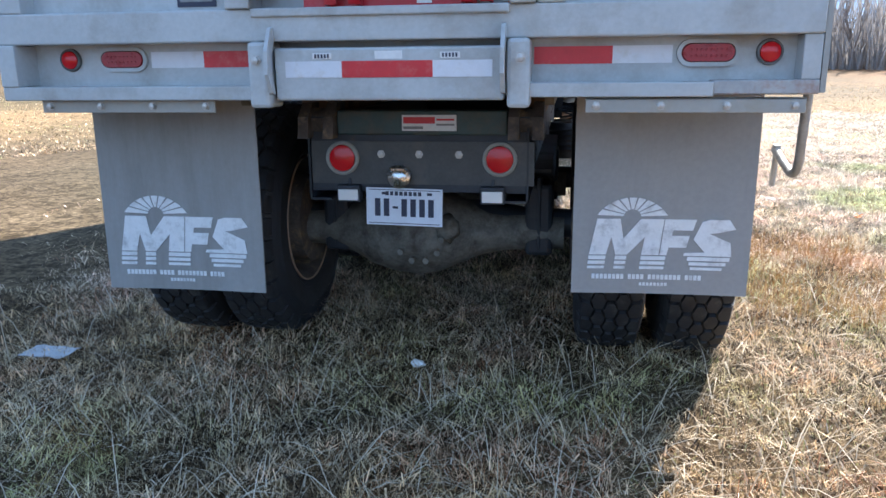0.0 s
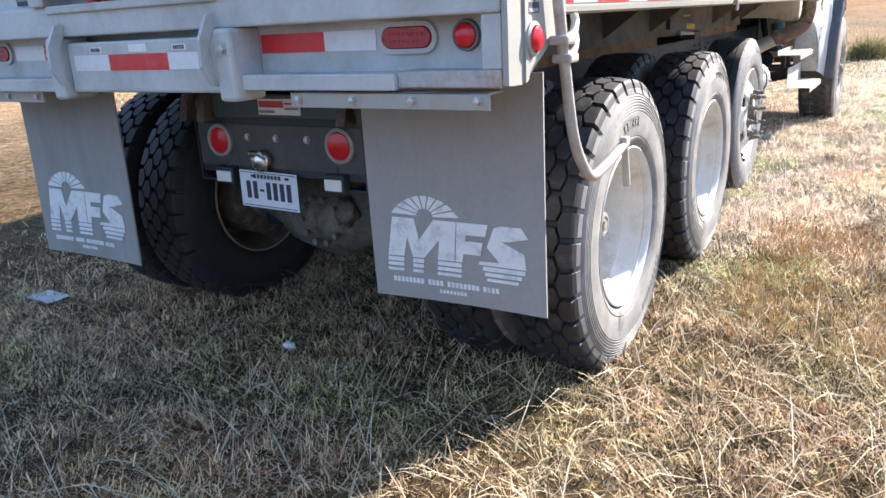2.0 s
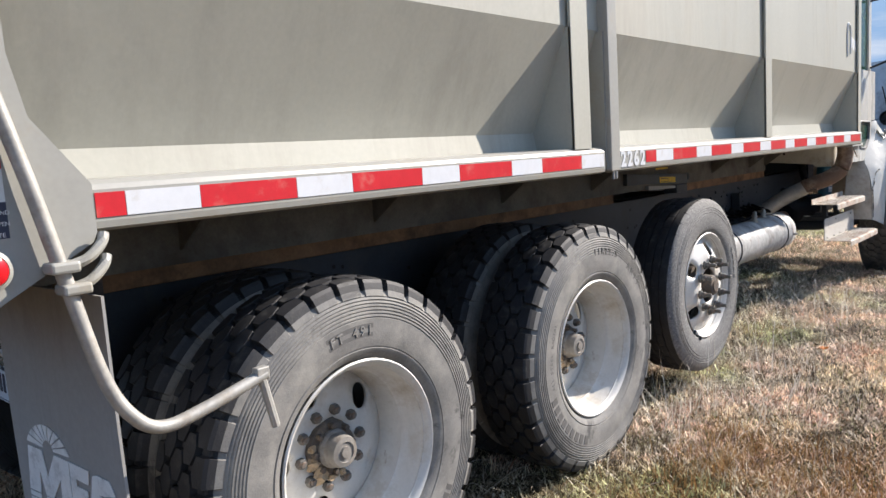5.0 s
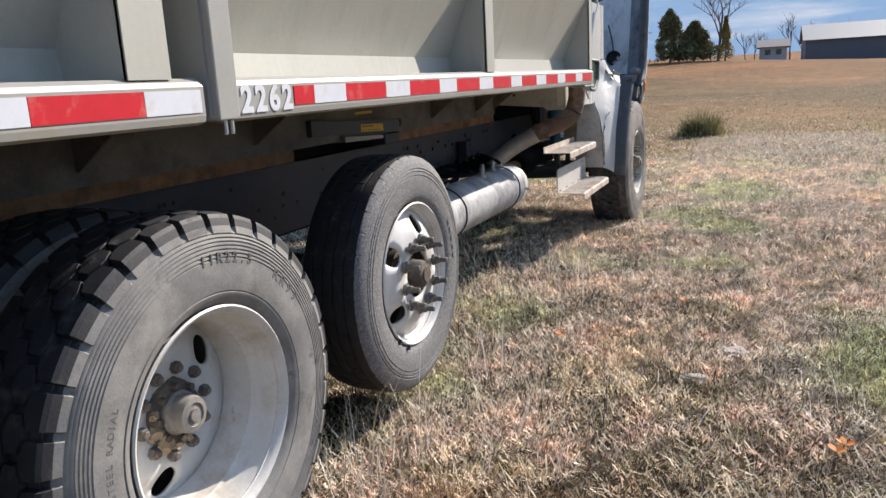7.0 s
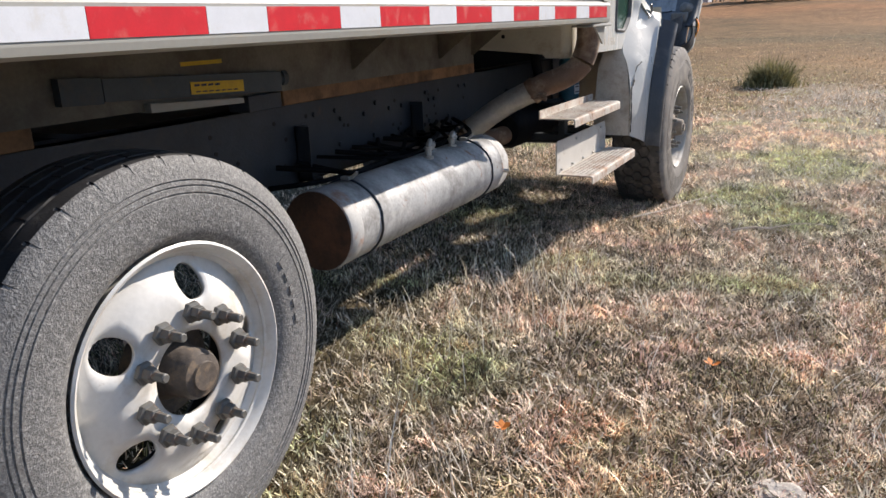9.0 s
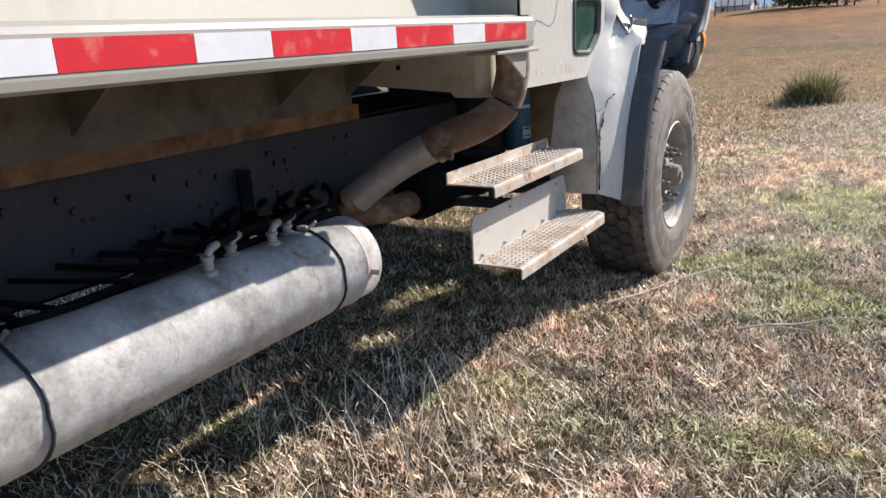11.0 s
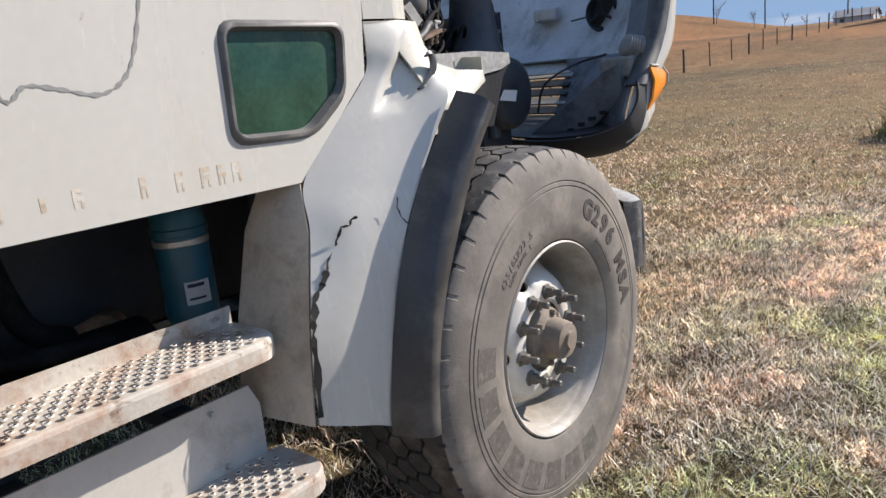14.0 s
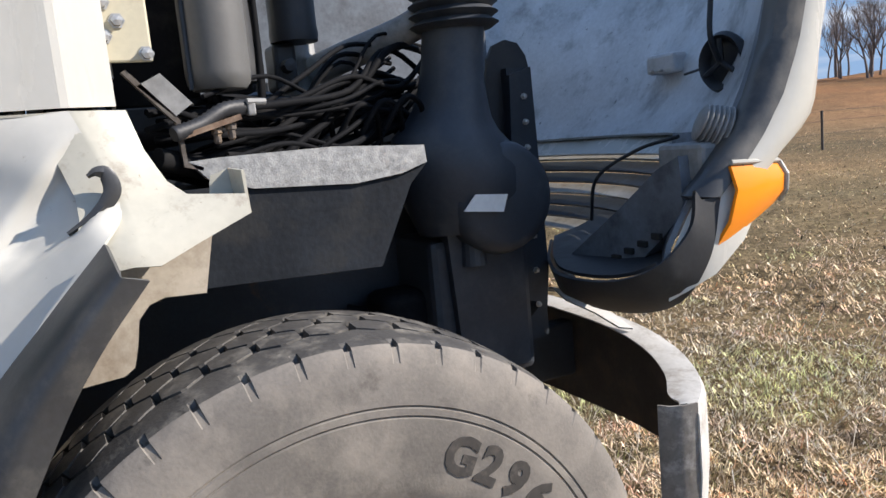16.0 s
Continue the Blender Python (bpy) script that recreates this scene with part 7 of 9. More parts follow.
cols = [[p - Vector((0.93, -0.30, -0.10)) * hollow(p) for p in c] for c in cols]
bm = bmesh.new()
sheet(bm, [list(r) for r in zip(*cols)], 0.006)
part("fender_skin", bm, WHITE, fender, "white fender skin with cracks", smooth=50)
bm = bmesh.new()
sheet(bm, [[(0.90, 7.565, 0.62), (1.0, 7.575, 0.615), (1.131, 7.600, 0.610)], [(0.90, 7.60, 0.85), (1.0, 7.61, 0.85), (1.122, 7.636, 0.85)], [(0.90, 7.66, 1.06), (1.0, 7.67, 1.07), (1.080, 7.706, 1.05)], [(0.93, 7.70, 1.165), (0.99, 7.72, 1.165), (1.028, 7.745, 1.162)]], 0.006)
part("fender_return", bm, BEIGE, fender, "beige inner return of the fender", smooth=50)
# raised cowl step with its broken lip
bm = bmesh.new()
sheet(bm, [[(0.99, 8.03, 1.543), (1.0, 8.12, 1.543), (1.0, 8.23, 1.538)], [(1.028, 8.03, 1.541), (1.040, 8.148, 1.541), (1.032, 8.234, 1.537)]], 0.004)
flap = [[(1.034, 8.110, 1.5405), (1.040, 8.150, 1.542), (1.041, 8.158, 1.541), (1.037, 8.195, 1.540), (1.032, 8.234, 1.538)],
        [(1.052, 8.120, 1.470), (1.068, 8.172, 1.475), (1.069, 8.182, 1.474), (1.056, 8.215, 1.473), (1.040, 8.252, 1.472)],
        [(1.088, 8.140, 1.405), (1.112, 8.200, 1.395), (1.113, 8.210, 1.394), (1.095, 8.245, 1.405), (1.062, 8.278, 1.418)],
        [(1.110, 8.140, 1.375), (1.138, 8.204, 1.365), (1.139, 8.216, 1.364), (1.126, 8.262, 1.375), (1.110, 8.300, 1.396)],
        [(1.150, 8.130, 1.335), (1.171, 8.192, 1.335), (1.172, 8.215, 1.330), (1.150, 8.290, 1.352), (1.138, 8.386, 1.388)],
        [(1.165, 8.130, 1.290), (1.180, 8.200, 1.300), (1.176, 8.240, 1.296), (1.156, 8.305, 1.322), (1.142, 8.390, 1.356)]]
sheet(bm, flap, 0.006)
sheet(bm, [[(1.110, 8.300, 1.396), (1.138, 8.386, 1.388)], [(1.050, 8.295, 1.392), (1.070, 8.380, 1.386)]], 0.004)
sheet(bm, [[(1.068, 8.340, 1.386), (1.070, 8.384, 1.386), (1.136, 8.392, 1.356)], [(1.066, 8.345, 1.420), (1.070, 8.378, 1.430), (1.138, 8.388, 1.426)]], 0.005)
part("cowl_lip", bm, surf("cream_cowl", (0.41, 0.395, 0.335), 0.42, var=0.12, scale=5, fine=60, bump=0.06, dirt=(0.24, 0.21, 0.17), dirt_amount=0.22, dirt_scale=22, dirt2=((0.16, 0.13, 0.10), 0.05, 40)), fender, "white stepped cowl lip, broken at its end", smooth=40)
bm = bmesh.new()
hook = smooth_path([(1.112, 8.160, 1.438), (1.112, 8.172, 1.444), (1.112, 8.186, 1.440), (1.113, 8.192, 1.418), (1.113, 8.184, 1.400), (1.112, 8.160, 1.378), (1.112, 8.122, 1.356)], 6)
rows = []
for i, p in enumerate(hook):
    d = (hook[min(i + 1, len(hook) - 1)] - hook[max(i - 1, 0)]).normalized()
    nn = d.cross(Vector((1, 0, 0))).normalized()
    t = i / (len(hook) - 1)
    w = 0.002 + 0.011 * math.sin(math.pi * (0.04 + 0.90 * t)) ** 1.3
    rows.append([p - nn * w + Vector((0.004, 0, 0)), p + Vector((0.010, 0, 0)), p + nn * w + Vector((0.004, 0, 0))])
sheet(bm, rows, 0.008)
part("hood_hook", bm, FLARE, fender, "black rubber hood latch hook", smooth=60)
edge_in = smooth_path([(1.205, 8.172, 1.343), (1.206, 8.085, 1.25), (1.207, 7.985, 1.135), (1.208, 7.881, 0.946), (1.206, 7.838, 0.82), (1.204, 7.81, 0.70), (1.202, 7.79, 0.591), (1.200, 7.785, 0.52)], 6)
edge_out = smooth_path([(1.305, 8.182, 1.303), (1.304, 8.108, 1.214), (1.300, 8.045, 1.115), (1.296, 7.930, 0.893), (1.294, 7.892, 0.78), (1.292, 7.872, 0.675), (1.290, 7.862, 0.58), (1.288, 7.858, 0.505)], 6)
bm = bmesh.new()
rows = []
for a, b in zip(edge_in, edge_out):
    d = b - a
    rows.append([a + d * t + Vector((0.026 * math.sin(math.pi * t), -0.006, 0)) for t in (0.0, 0.25, 0.5, 0.75, 0.93)] + [b, b + Vector((-0.012, 0.030, -0.01))])
sheet(bm, rows, 0.007)
part("rubber_flare", bm, FLARE, fender, "black rubber wheel-arch flare", smooth=60)


def ribbon(name, pts, width, material, parent, lift=0.0025):
    """A thin crack laid just proud of a skin."""
    bm = bmesh.new()
    n = Vector((0.93, -0.36, 0)).normalized()
    rnd = random.Random(5)
    strip(bm, [p + n * lift + Vector((0, rnd.uniform(-1, 1), rnd.uniform(-1, 1))) * 0.0025 for p in smooth_path(pts, 3)], n, width, 0.5)
    return part(name, bm, material, parent)


ribbon("crack", [(1.150, 7.798, 1.075), (1.142, 7.783, 1.07), (1.141, 7.775, 1.06), (1.130, 7.762, 1.058), (1.125, 7.748, 1.035), (1.122, 7.742, 1.01), (1.120, 7.715, 0.985), (1.125, 7.700, 0.965)], 0.0026, CRACK, fender, 0.008)
ribbon("crack", [(1.125, 7.700, 0.965), (1.124, 7.688, 0.94), (1.121, 7.672, 0.925), (1.121, 7.655, 0.90), (1.126, 7.645, 0.87), (1.128, 7.634, 0.84), (1.133, 7.626, 0.80), (1.133, 7.622, 0.72), (1.135, 7.614, 0.63)], 0.0065, CRACK, fender, 0.008)
ribbon("crack", [(1.187, 7.905, 1.105), (1.189, 7.90, 1.08), (1.194, 7.905, 1.055), (1.200, 7.925, 1.035)], 0.0014, CRACK, fender, 0.008)

# mirror on its bracket
mirror = holder("mirror", (1.30, 8.0, 2.3), truck)
bm = bmesh.new()
box(bm, 1.235, 1.375, 8.02, 8.10, 2.245, 2.66, 0.02)
part("mirror_shell", bm, BLACK, mirror).matrix_parent_inverse = Matrix.Translation((-1.30, -8.0, -2.3))
bm = bmesh.new()
box(bm, 1.245, 1.365, 8.012, 8.019, 2.26, 2.645, 0.0)
part("mirror_glass", bm, CHROME, mirror).matrix_parent_inverse = Matrix.Translation((-1.30, -8.0, -2.3))
bm = bmesh.new()
tube(bm, smooth_path([(1.02, 7.98, 2.68), (1.30, 8.06, 2.69), (1.32, 8.06, 2.2), (1.20, 8.04, 2.12), (1.02, 7.98, 2.05)], 5), 0.011, 8)
part("mirror_arm", bm, BLACK, mirror).matrix_parent_inverse = Matrix.Translation((-1.30, -8.0, -2.3))
bm = bmesh.new()
blob(bm, (1.27, 8.09, 2.15), (0.085, 0.05, 0.085), 1, 2, 0)
part("round_mirror", bm, CHROME, mirror).matrix_parent_inverse = Matrix.Translation((-1.30, -8.0, -2.3))


# ---- engine bay ----
bay = holder("engine_bay", (0, 0, 0), truck, "dark engine bay with hoses and air ducts")
bm = bmesh.new()
box(bm, -0.40, 0.36, 8.05, 9.05, 0.85, 1.45, 0.03)
box(bm, -0.25, 0.25, 8.1, 8.95, 1.45, 1.62, 0.03)
for k in range(6):
    lathe(bm, [(0.05, 1.60), (0.05, 1.66)], (0.0, 8.2 + 0.13 * k, 0), "z", 12)
part("engine_block", bm, FRAME, bay)
bm = bmesh.new()
for k in range(8):
    box(bm, 0.362, 0.40, 8.60 + 0.03 * k, 8.615 + 0.03 * k, 1.36, 1.47)
part("alternator", bm, FLEX, bay)
# front liner of the wheel arch
bm = bmesh.new()
prism(bm, [(8.25, 1.395), (8.80, 1.40), (8.76, 1.36), (8.68, 1.20), (8.30, 1.215), (8.22, 1.23)], "x", 0.60, 0.955)
# near-black colour carries the shade that the hood throws on this box
part("arch_liner", bm, surf("splash_liner", (0.015, 0.018, 0.023), 0.65, var=0.5, scale=7, bump=0.3, dirt=(0.034, 0.034, 0.034), dirt_amount=0.3, dirt_scale=6, spec=0.15), bay, "black splash liner box")
bm = bmesh.new()
prism(bm, [(8.04, 1.41), (8.36, 1.37), (8.325, 1.213), (8.255, 1.217), (8.228, 1.208), (8.208, 1.185), (8.200, 1.14), (8.190, 1.104), (8.172, 1.092), (8.04, 1.082)], "x", 0.988, 0.996)
sheet(bm, [[(0.5, 8.0, 0.75), (0.95, 8.0, 0.72)], [(0.5, 8.03, 1.10), (0.985, 8.04, 1.10)], [(0.62, 8.04, 1.30), (0.985, 8.05, 1.30)]], 0.006)
part("arch_return", bm, BEIGE, bay, smooth=40)
piece("splash_plate", FRAME, bay, [(0.44, 0.455, 8.0, 9.2, 0.75, 1.45)], 0.0)
# speckled bracket bar
bm = bmesh.new()
prism(bm, [(8.33, 1.446), (8.40, 1.449), (8.60, 1.450), (8.795, 1.437), (8.798, 1.402), (8.74, 1.384), (8.64, 1.374), (8.44, 1.386), (8.36, 1.412)], "x", 0.930, 0.962)
prism(bm, [(8.33, 1.446), (8.40, 1.449), (8.60, 1.450), (8.795, 1.437), (8.795, 1.431), (8.60, 1.443), (8.40, 1.442), (8.33, 1.438)], "x", 0.66, 0.930)
part("support_bar", bm, ALU, bay, "speckled grey aluminium support bar")
# big intake duct with bellows
INTAKE = Matrix.Translation((0.655, 9.045, 1.34)) @ Matrix.Scale(1.07, 4) @ Matrix.Translation((-0.78, -8.97, -1.35))
bm = bmesh.new()
duct = [(0.78, 8.94, 1.225, 0.095, 0.08), (0.78, 8.965, 1.26, 0.135, 0.11), (0.78, 8.98, 1.31, 0.165, 0.125), (0.78, 8.97, 1.37, 0.165, 0.13), (0.775, 8.945, 1.425, 0.150, 0.125), (0.77, 8.935, 1.458, 0.132, 0.115), (0.765, 8.948, 1.49, 0.105, 0.105), (0.765, 8.958, 1.525, 0.088, 0.10), (0.76, 8.967, 1.57, 0.078, 0.09), (0.755, 8.978, 1.63, 0.073, 0.082), (0.75, 8.99, 1.70, 0.074, 0.08)]
rings = []
for x, y, z, a, b in duct:
    rings.append([bm.verts.new((x + b * math.cos(2 * math.pi * k / 28), y + a * math.sin(2 * math.pi * k / 28), z)) for k in range(28)])
for a, b in zip(rings, rings[1:]):
    for k in range(28):
        bm.faces.new((a[k], a[(k + 1) % 28], b[(k + 1) % 28], b[k]))
lathe(bm, [(0.0005, 0.60), (0.11, 0.60), (0.135, 0.62), (0.135, 0.86), (0.125, 0.885), (0.10, 0.895), (0.0005, 0.895)], (0, 9.02, 1.30), "x", 32)
bmesh.ops.recalc_face_normals(bm, faces=bm.faces[:])
bm.transform(INTAKE)
DUCT = surf("dusty_duct", (0.026, 0.031, 0.040), 0.5, var=0.3, scale=6, bump=0.15, dirt=(0.075, 0.076, 0.076), dirt_amount=0.32, dirt_scale=5)
intake = part("intake_duct", bm, DUCT, bay, "black air intake duct and housing", smooth=50)
bm = bmesh.new()
lathe(bm, [((0.108 if k % 2 else 0.090), 1.70 + 0.012 * k) for k in range(14)], (0.75, 8.995, 0), "z", 28)
lathe(bm, [(0.095, 1.86), (0.10, 1.95), (0.10, 2.3)], (0.75, 8.995, 0), "z", 24)
bm.transform(INTAKE)
part("bellows", bm, DUCT, intake, smooth=60)
bm = bmesh.new()
prism(bm, [(8.965, 1.269), (9.075, 1.255), (9.090, 1.297), (9.000, 1.306)], "x", 0.789, 0.7915)
part("paper_label", bm, LABEL_W, intake, "blank white label")
bm = bmesh.new()
prism(bm, [(8.90, 1.21), (9.09, 1.20), (9.07, 0.86), (8.92, 0.86)], "x", 0.66, 0.80)
lathe(bm, [(0.035, 1.12), (0.03, 1.20)], (0.80, 8.97, 0), "z", 16)
box(bm, 0.45, 0.775, 8.86, 9.155, 0.80, 1.19, 0.02)
bm.transform(Matrix.Translation((-0.10, 0.06, 0)))
part("lower_housing", bm, DUCT, bay)
# radiator side plate with rivets
bm = bmesh.new()
prism(bm, [(9.16, 1.60), (9.23, 1.62), (9.245, 1.05), (9.22, 0.85), (9.12, 0.85), (9.13, 1.2), (9.15, 1.4)], "x", 0.70, 0.715)
box(bm, -0.7, 0.70, 9.16, 9.24, 0.85, 1.62)
bm.transform(Matrix.Translation((-0.13, 0.09, 0)))
part("radiator", bm, FRAME, bay, "black radiator with riveted side plate")
bolts(bay, [(0.585, 9.29, z) for z in (0.95, 1.05, 1.15, 1.32, 1.40, 1.47, 1.54)], "x", 0.007)
bm = bmesh.new()
prism(bm, [(9.10, 1.36), (9.25, 1.36), (9.258, 1.50), (9.256, 1.60), (9.245, 1.655), (9.22, 1.69), (9.18, 1.70), (9.14, 1.685), (9.12, 1.65), (9.105, 1.55)], "x", 0.66, 0.672)
bm.transform(Matrix.Translation((-0.13, 0.09, 0)))
part("fan_shroud", bm, BLACK, bay, "rounded black shroud plate")
bm = bmesh.new()
lathe(bm, [(0.0005, 0.520), (0.165, 0.520), (0.172, 0.530), (0.165, 0.540), (0.0005, 0.545)], (0, 9.085, 1.335), "x", 40)
part("filter_cover", bm, SCUFF, bay, "pale grey round cover behind the duct", smooth=40)
# air cleaner drum and tan plate behind the cab front
bm = bmesh.new()
lathe(bm, [(0.0005, 1.575), (0.050, 1.578), (0.060, 1.590), (0.062, 1.61), (0.062, 2.0), (0.0005, 2.02)], (0.845, 8.424, 0), "z", 36)
part("air_cleaner", bm, surf("grey_drum", (0.10, 0.10, 0.098), 0.5, var=0.12, scale=5, bump=0.05, dirt=(0.13, 0.125, 0.12), dirt_amount=0.4, dirt_scale=4), bay, "grey air cleaner drum", smooth=40)
piece("drum_strap", FRAME, bay, [(0.868, 0.878, 8.362, 8.370, 1.578, 2.0)], 0.002)
# added panel; stands in for the dark gap between plate and drum
piece("gap_panel", HOSE, bay, [(0.74, 0.765, 8.22, 8.40, 1.56, 2.05)], 0.004, "added dark panel filling the gap behind the drum")
bm = bmesh.new()
box(bm, 0.955, 0.967, 8.19, 8.295, 1.622, 1.95, 0.004)
plate = part("tan_plate", bm, surf("tan_plastic", (0.50, 0.46, 0.34), 0.5, var=0.1, scale=8, bump=0.05, dirt=(0.30, 0.27, 0.2), dirt_amount=0.3, dirt_scale=8), bay, "tan plastic plate with bolts")
bolts(bay, [(0.967, 8.245, 1.69), (0.967, 8.285, 1.635), (0.967, 8.225, 1.72), (0.967, 8.222, 1.665)], "x", 0.010)
# firewall bracket and fittings
BRACKET = surf("brown_bracket", (0.085, 0.070, 0.058), 0.6, metal=0.3, var=0.3, scale=14, bump=0.2, dirt=(0.19, 0.175, 0.16), dirt_amount=0.4, dirt_scale=25)
bm = bmesh.new()
prism(bm, [(8.240, 1.606), (8.248, 1.610), (8.318, 1.530), (8.326, 1.520), (8.329, 1.445), (8.355, 1.434), (8.353, 1.428), (8.322, 1.437), (8.318, 1.516), (8.310, 1.524)], "x", 0.940, 0.962)
part("cowl_bracket", bm, BRACKET, bay, "thin bent steel strap")
bm = bmesh.new()
prism(bm, [(8.320, 1.484), (8.322, 1.494), (8.430, 1.524), (8.432, 1.514)], "x", 0.935, 0.970)
part("rusty_strap", bm, RUST, bay, "rusty flat bar")
bm = bmesh.new()
prism(bm, [(8.262, 1.582), (8.302, 1.602), (8.350, 1.548), (8.318, 1.526)], "x", 0.957, 0.962)
prism(bm, [(8.302, 1.602), (8.306, 1.598), (8.354, 1.544), (8.350, 1.548)], "x", 0.930, 0.962)
part("grey_cover", bm, SCUFF, bay, "bent grey cover plate")
for y, z in ((8.387, 1.506), (8.413, 1.512)):
    bm = bmesh.new()
    lathe(bm, [(0.010, z), (0.010, z - 0.014), (0.007, z - 0.016), (0.007, z - 0.030), (0.004, z - 0.033), (0.0005, z - 0.033)], (0.955, y, 0), "z", 8)
    part("brass_fitting", bm, HUBM, bay)
# hoses and harness
rnd = random.Random(21)


def hose(pts, r, n=8):
    bm = bmesh.new()
    tube(bm, smooth_path(pts, n), r, 10 if r > 0.015 else 8)
    part("engine_hose", bm, HOSE, bay, smooth=60)


hose([(0.50, 8.30, 1.50), (0.58, 8.55, 1.53), (0.56, 8.75, 1.56), (0.44, 8.98, 1.60)], 0.026)
hose([(0.95, 8.28, 1.455), (0.86, 8.43, 1.415), (0.72, 8.62, 1.425), (0.60, 8.82, 1.47), (0.50, 8.95, 1.50)], 0.020)
hose([(0.60, 8.55, 1.38), (0.62, 8.70, 1.50), (0.56, 8.88, 1.54), (0.46, 9.0, 1.50)], 0.018)
for k in range(34):
    y0, z0 = 8.27 + 0.16 * rnd.random(), 1.42 + 0.15 * rnd.random()
    sag = 0.05 * rnd.random()
    hose([(0.84 + 0.10 * rnd.random(), y0, z0), (0.74 + 0.1 * rnd.random(), y0 + 0.15, z0 - sag + 0.05 * rnd.random()), (0.60 + 0.15 * rnd.random(), y0 + 0.33, z0 + 0.10 * (rnd.random() - 0.3)), (0.52 + 0.1 * rnd.random(), y0 + 0.50, z0 + 0.16 * rnd.random()), (0.40, y0 + 0.70, z0 + 0.16 * rnd.random())], 0.004 + 0.006 * rnd.random(), 6)
for k in range(6):
    y0, z0 = 8.52 + 0.06 * k, 1.46 + 0.03 * rnd.random()
    hose([(0.70, y0, z0), (0.72, y0 + 0.05, z0 + 0.07), (0.68, y0 + 0.11, z0 + 0.05), (0.62, y0 + 0.14, z0 - 0.03)], 0.007, 6)
for k in range(5):
    z0 = 1.70 + 0.07 * k
    hose([(0.62, 8.50, 1.47), (0.66, 8.545, 1.55), (0.63, 8.56, z0), (0.55, 8.57, z0 + 0.25)], 0.008, 6)
# grey ringed pipe, cross pipe and the far inner fender
bm = bmesh.new()
lathe(bm, [(0.052, 1.50), (0.052, 1.68), (0.058, 1.685), (0.058, 1.70), (0.052, 1.705), (0.052, 1.78)] + [((0.056 if k % 2 else 0.050), 1.79 + 0.012 * k) for k in range(8)] + [(0.052, 1.90), (0.052, 2.3)], (0.30, 8.745, 0), "z", 24)
part("coolant_pipe", bm, SCUFF, bay, "grey ringed upright pipe", smooth=50)
bm = bmesh.new()
tube(bm, smooth_path([(0.34, 8.78, 1.66), (0.42, 8.86, 1.69), (0.52, 8.97, 1.73), (0.60, 9.06, 1.78)], 6), 0.040, 16)
part("charge_pipe", bm, SCUFF, bay, "grey sloping charge pipe", smooth=60)
bm = bmesh.new()
sheet(bm, [[(-0.62, 8.45 + 0.12 * k, 1.30 + 0.09 * j) for k in range(13)] for j in range(10)], 0.012)
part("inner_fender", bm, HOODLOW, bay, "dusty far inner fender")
for k, (y0, z0, w, h) in enumerate(((8.58, 1.52, 0.10, 0.07), (8.72, 1.50, 0.08, 0.09), (8.50, 1.60, 0.09, 0.10), (8.84, 1.56, 0.10, 0.06), (8.64, 1.60, 0.06, 0.12))):
    bm = bmesh.new()
    box(bm, 0.36, 0.46, y0, y0 + w, z0, z0 + h, 0.012)
    lathe(bm, [(0.018, 0.46), (0.016, 0.50), (0.0005, 0.502)], (0, y0 + w / 2, z0 + h / 2), "x", 8)
    part("engine_fitting", bm, FRAME if k % 2 else BLACK, bay)
bm = bmesh.new()
pts = smooth_path([(0.97, 8.31, 1.495), (0.95, 8.36, 1.51), (0.93, 8.41, 1.535), (0.90, 8.46, 1.54)], 10)
tube(bm, pts, 0.013, 10, ribs=0.16)
part("ribbed_loom", bm, BLACK, bay, smooth=70)
bm = bmesh.new()
box(bm, 0.905, 0.922, 8.455, 8.471, 1.522, 1.550, 0.003)
tube(bm, [(0.92, 8.455, 1.548), (0.912, 8.492, 1.547)], 0.006, 8)
part("loom_connector", bm, SCUFF, bay, "small pale cable connector")
for k, (x, y, z, r) in enumerate(((0.50, 8.52, 1.62, 0.07), (0.45, 8.70, 1.72, 0.06))):
    bm = bmesh.new()
    lathe(bm, [(r, z), (r * 1.04, z + 0.02), (r, z + 0.04), (r, z + 0.35)], (x, y, 0), "z", 20)
    part("engine_canister", bm, BLACK, bay, smooth=40)

# ---- open hood ----
hood = holder("hood", (0, 0, 0), truck, "white truck hood tilted open, dark grey inside")


def hood_y(x, z):
    back = 10.02 + 0.62 * (z - 1.50)
    return back - (back - hood_edge(z) - 0.015) * (abs(x) / 1.16) ** 2.2


def hood_edge(z):
    return float(np.interp(z, (1.06, 1.15, 1.274, 1.316, 1.38, 1.475, 1.583, 1.68, 1.90, 2.30), (9.235, 9.24, 9.322, 9.375, 9.445, 9.518, 9.57, 9.597, 9.645, 9.72)))


bm = bmesh.new()
zs = [1.06 + 1.22 * k / 22 for k in range(23)]
xs = [-1.16 + 2.32 * k / 44 for k in range(45)]


def liner(x, z):
    y = hood_y(x, z) + 0.012 * noise.noise(Vector((x * 3.1, z * 4.0, 2)))
    y -= 0.035 * math.exp(-((z - 1.40) / 0.045) ** 2) * ss(1.0, 0.55, abs(x))
    y -= 0.05 * math.exp(-((x - 0.42) / 0.10) ** 4 - ((z - 1.63) / 0.035) ** 4)
    return y


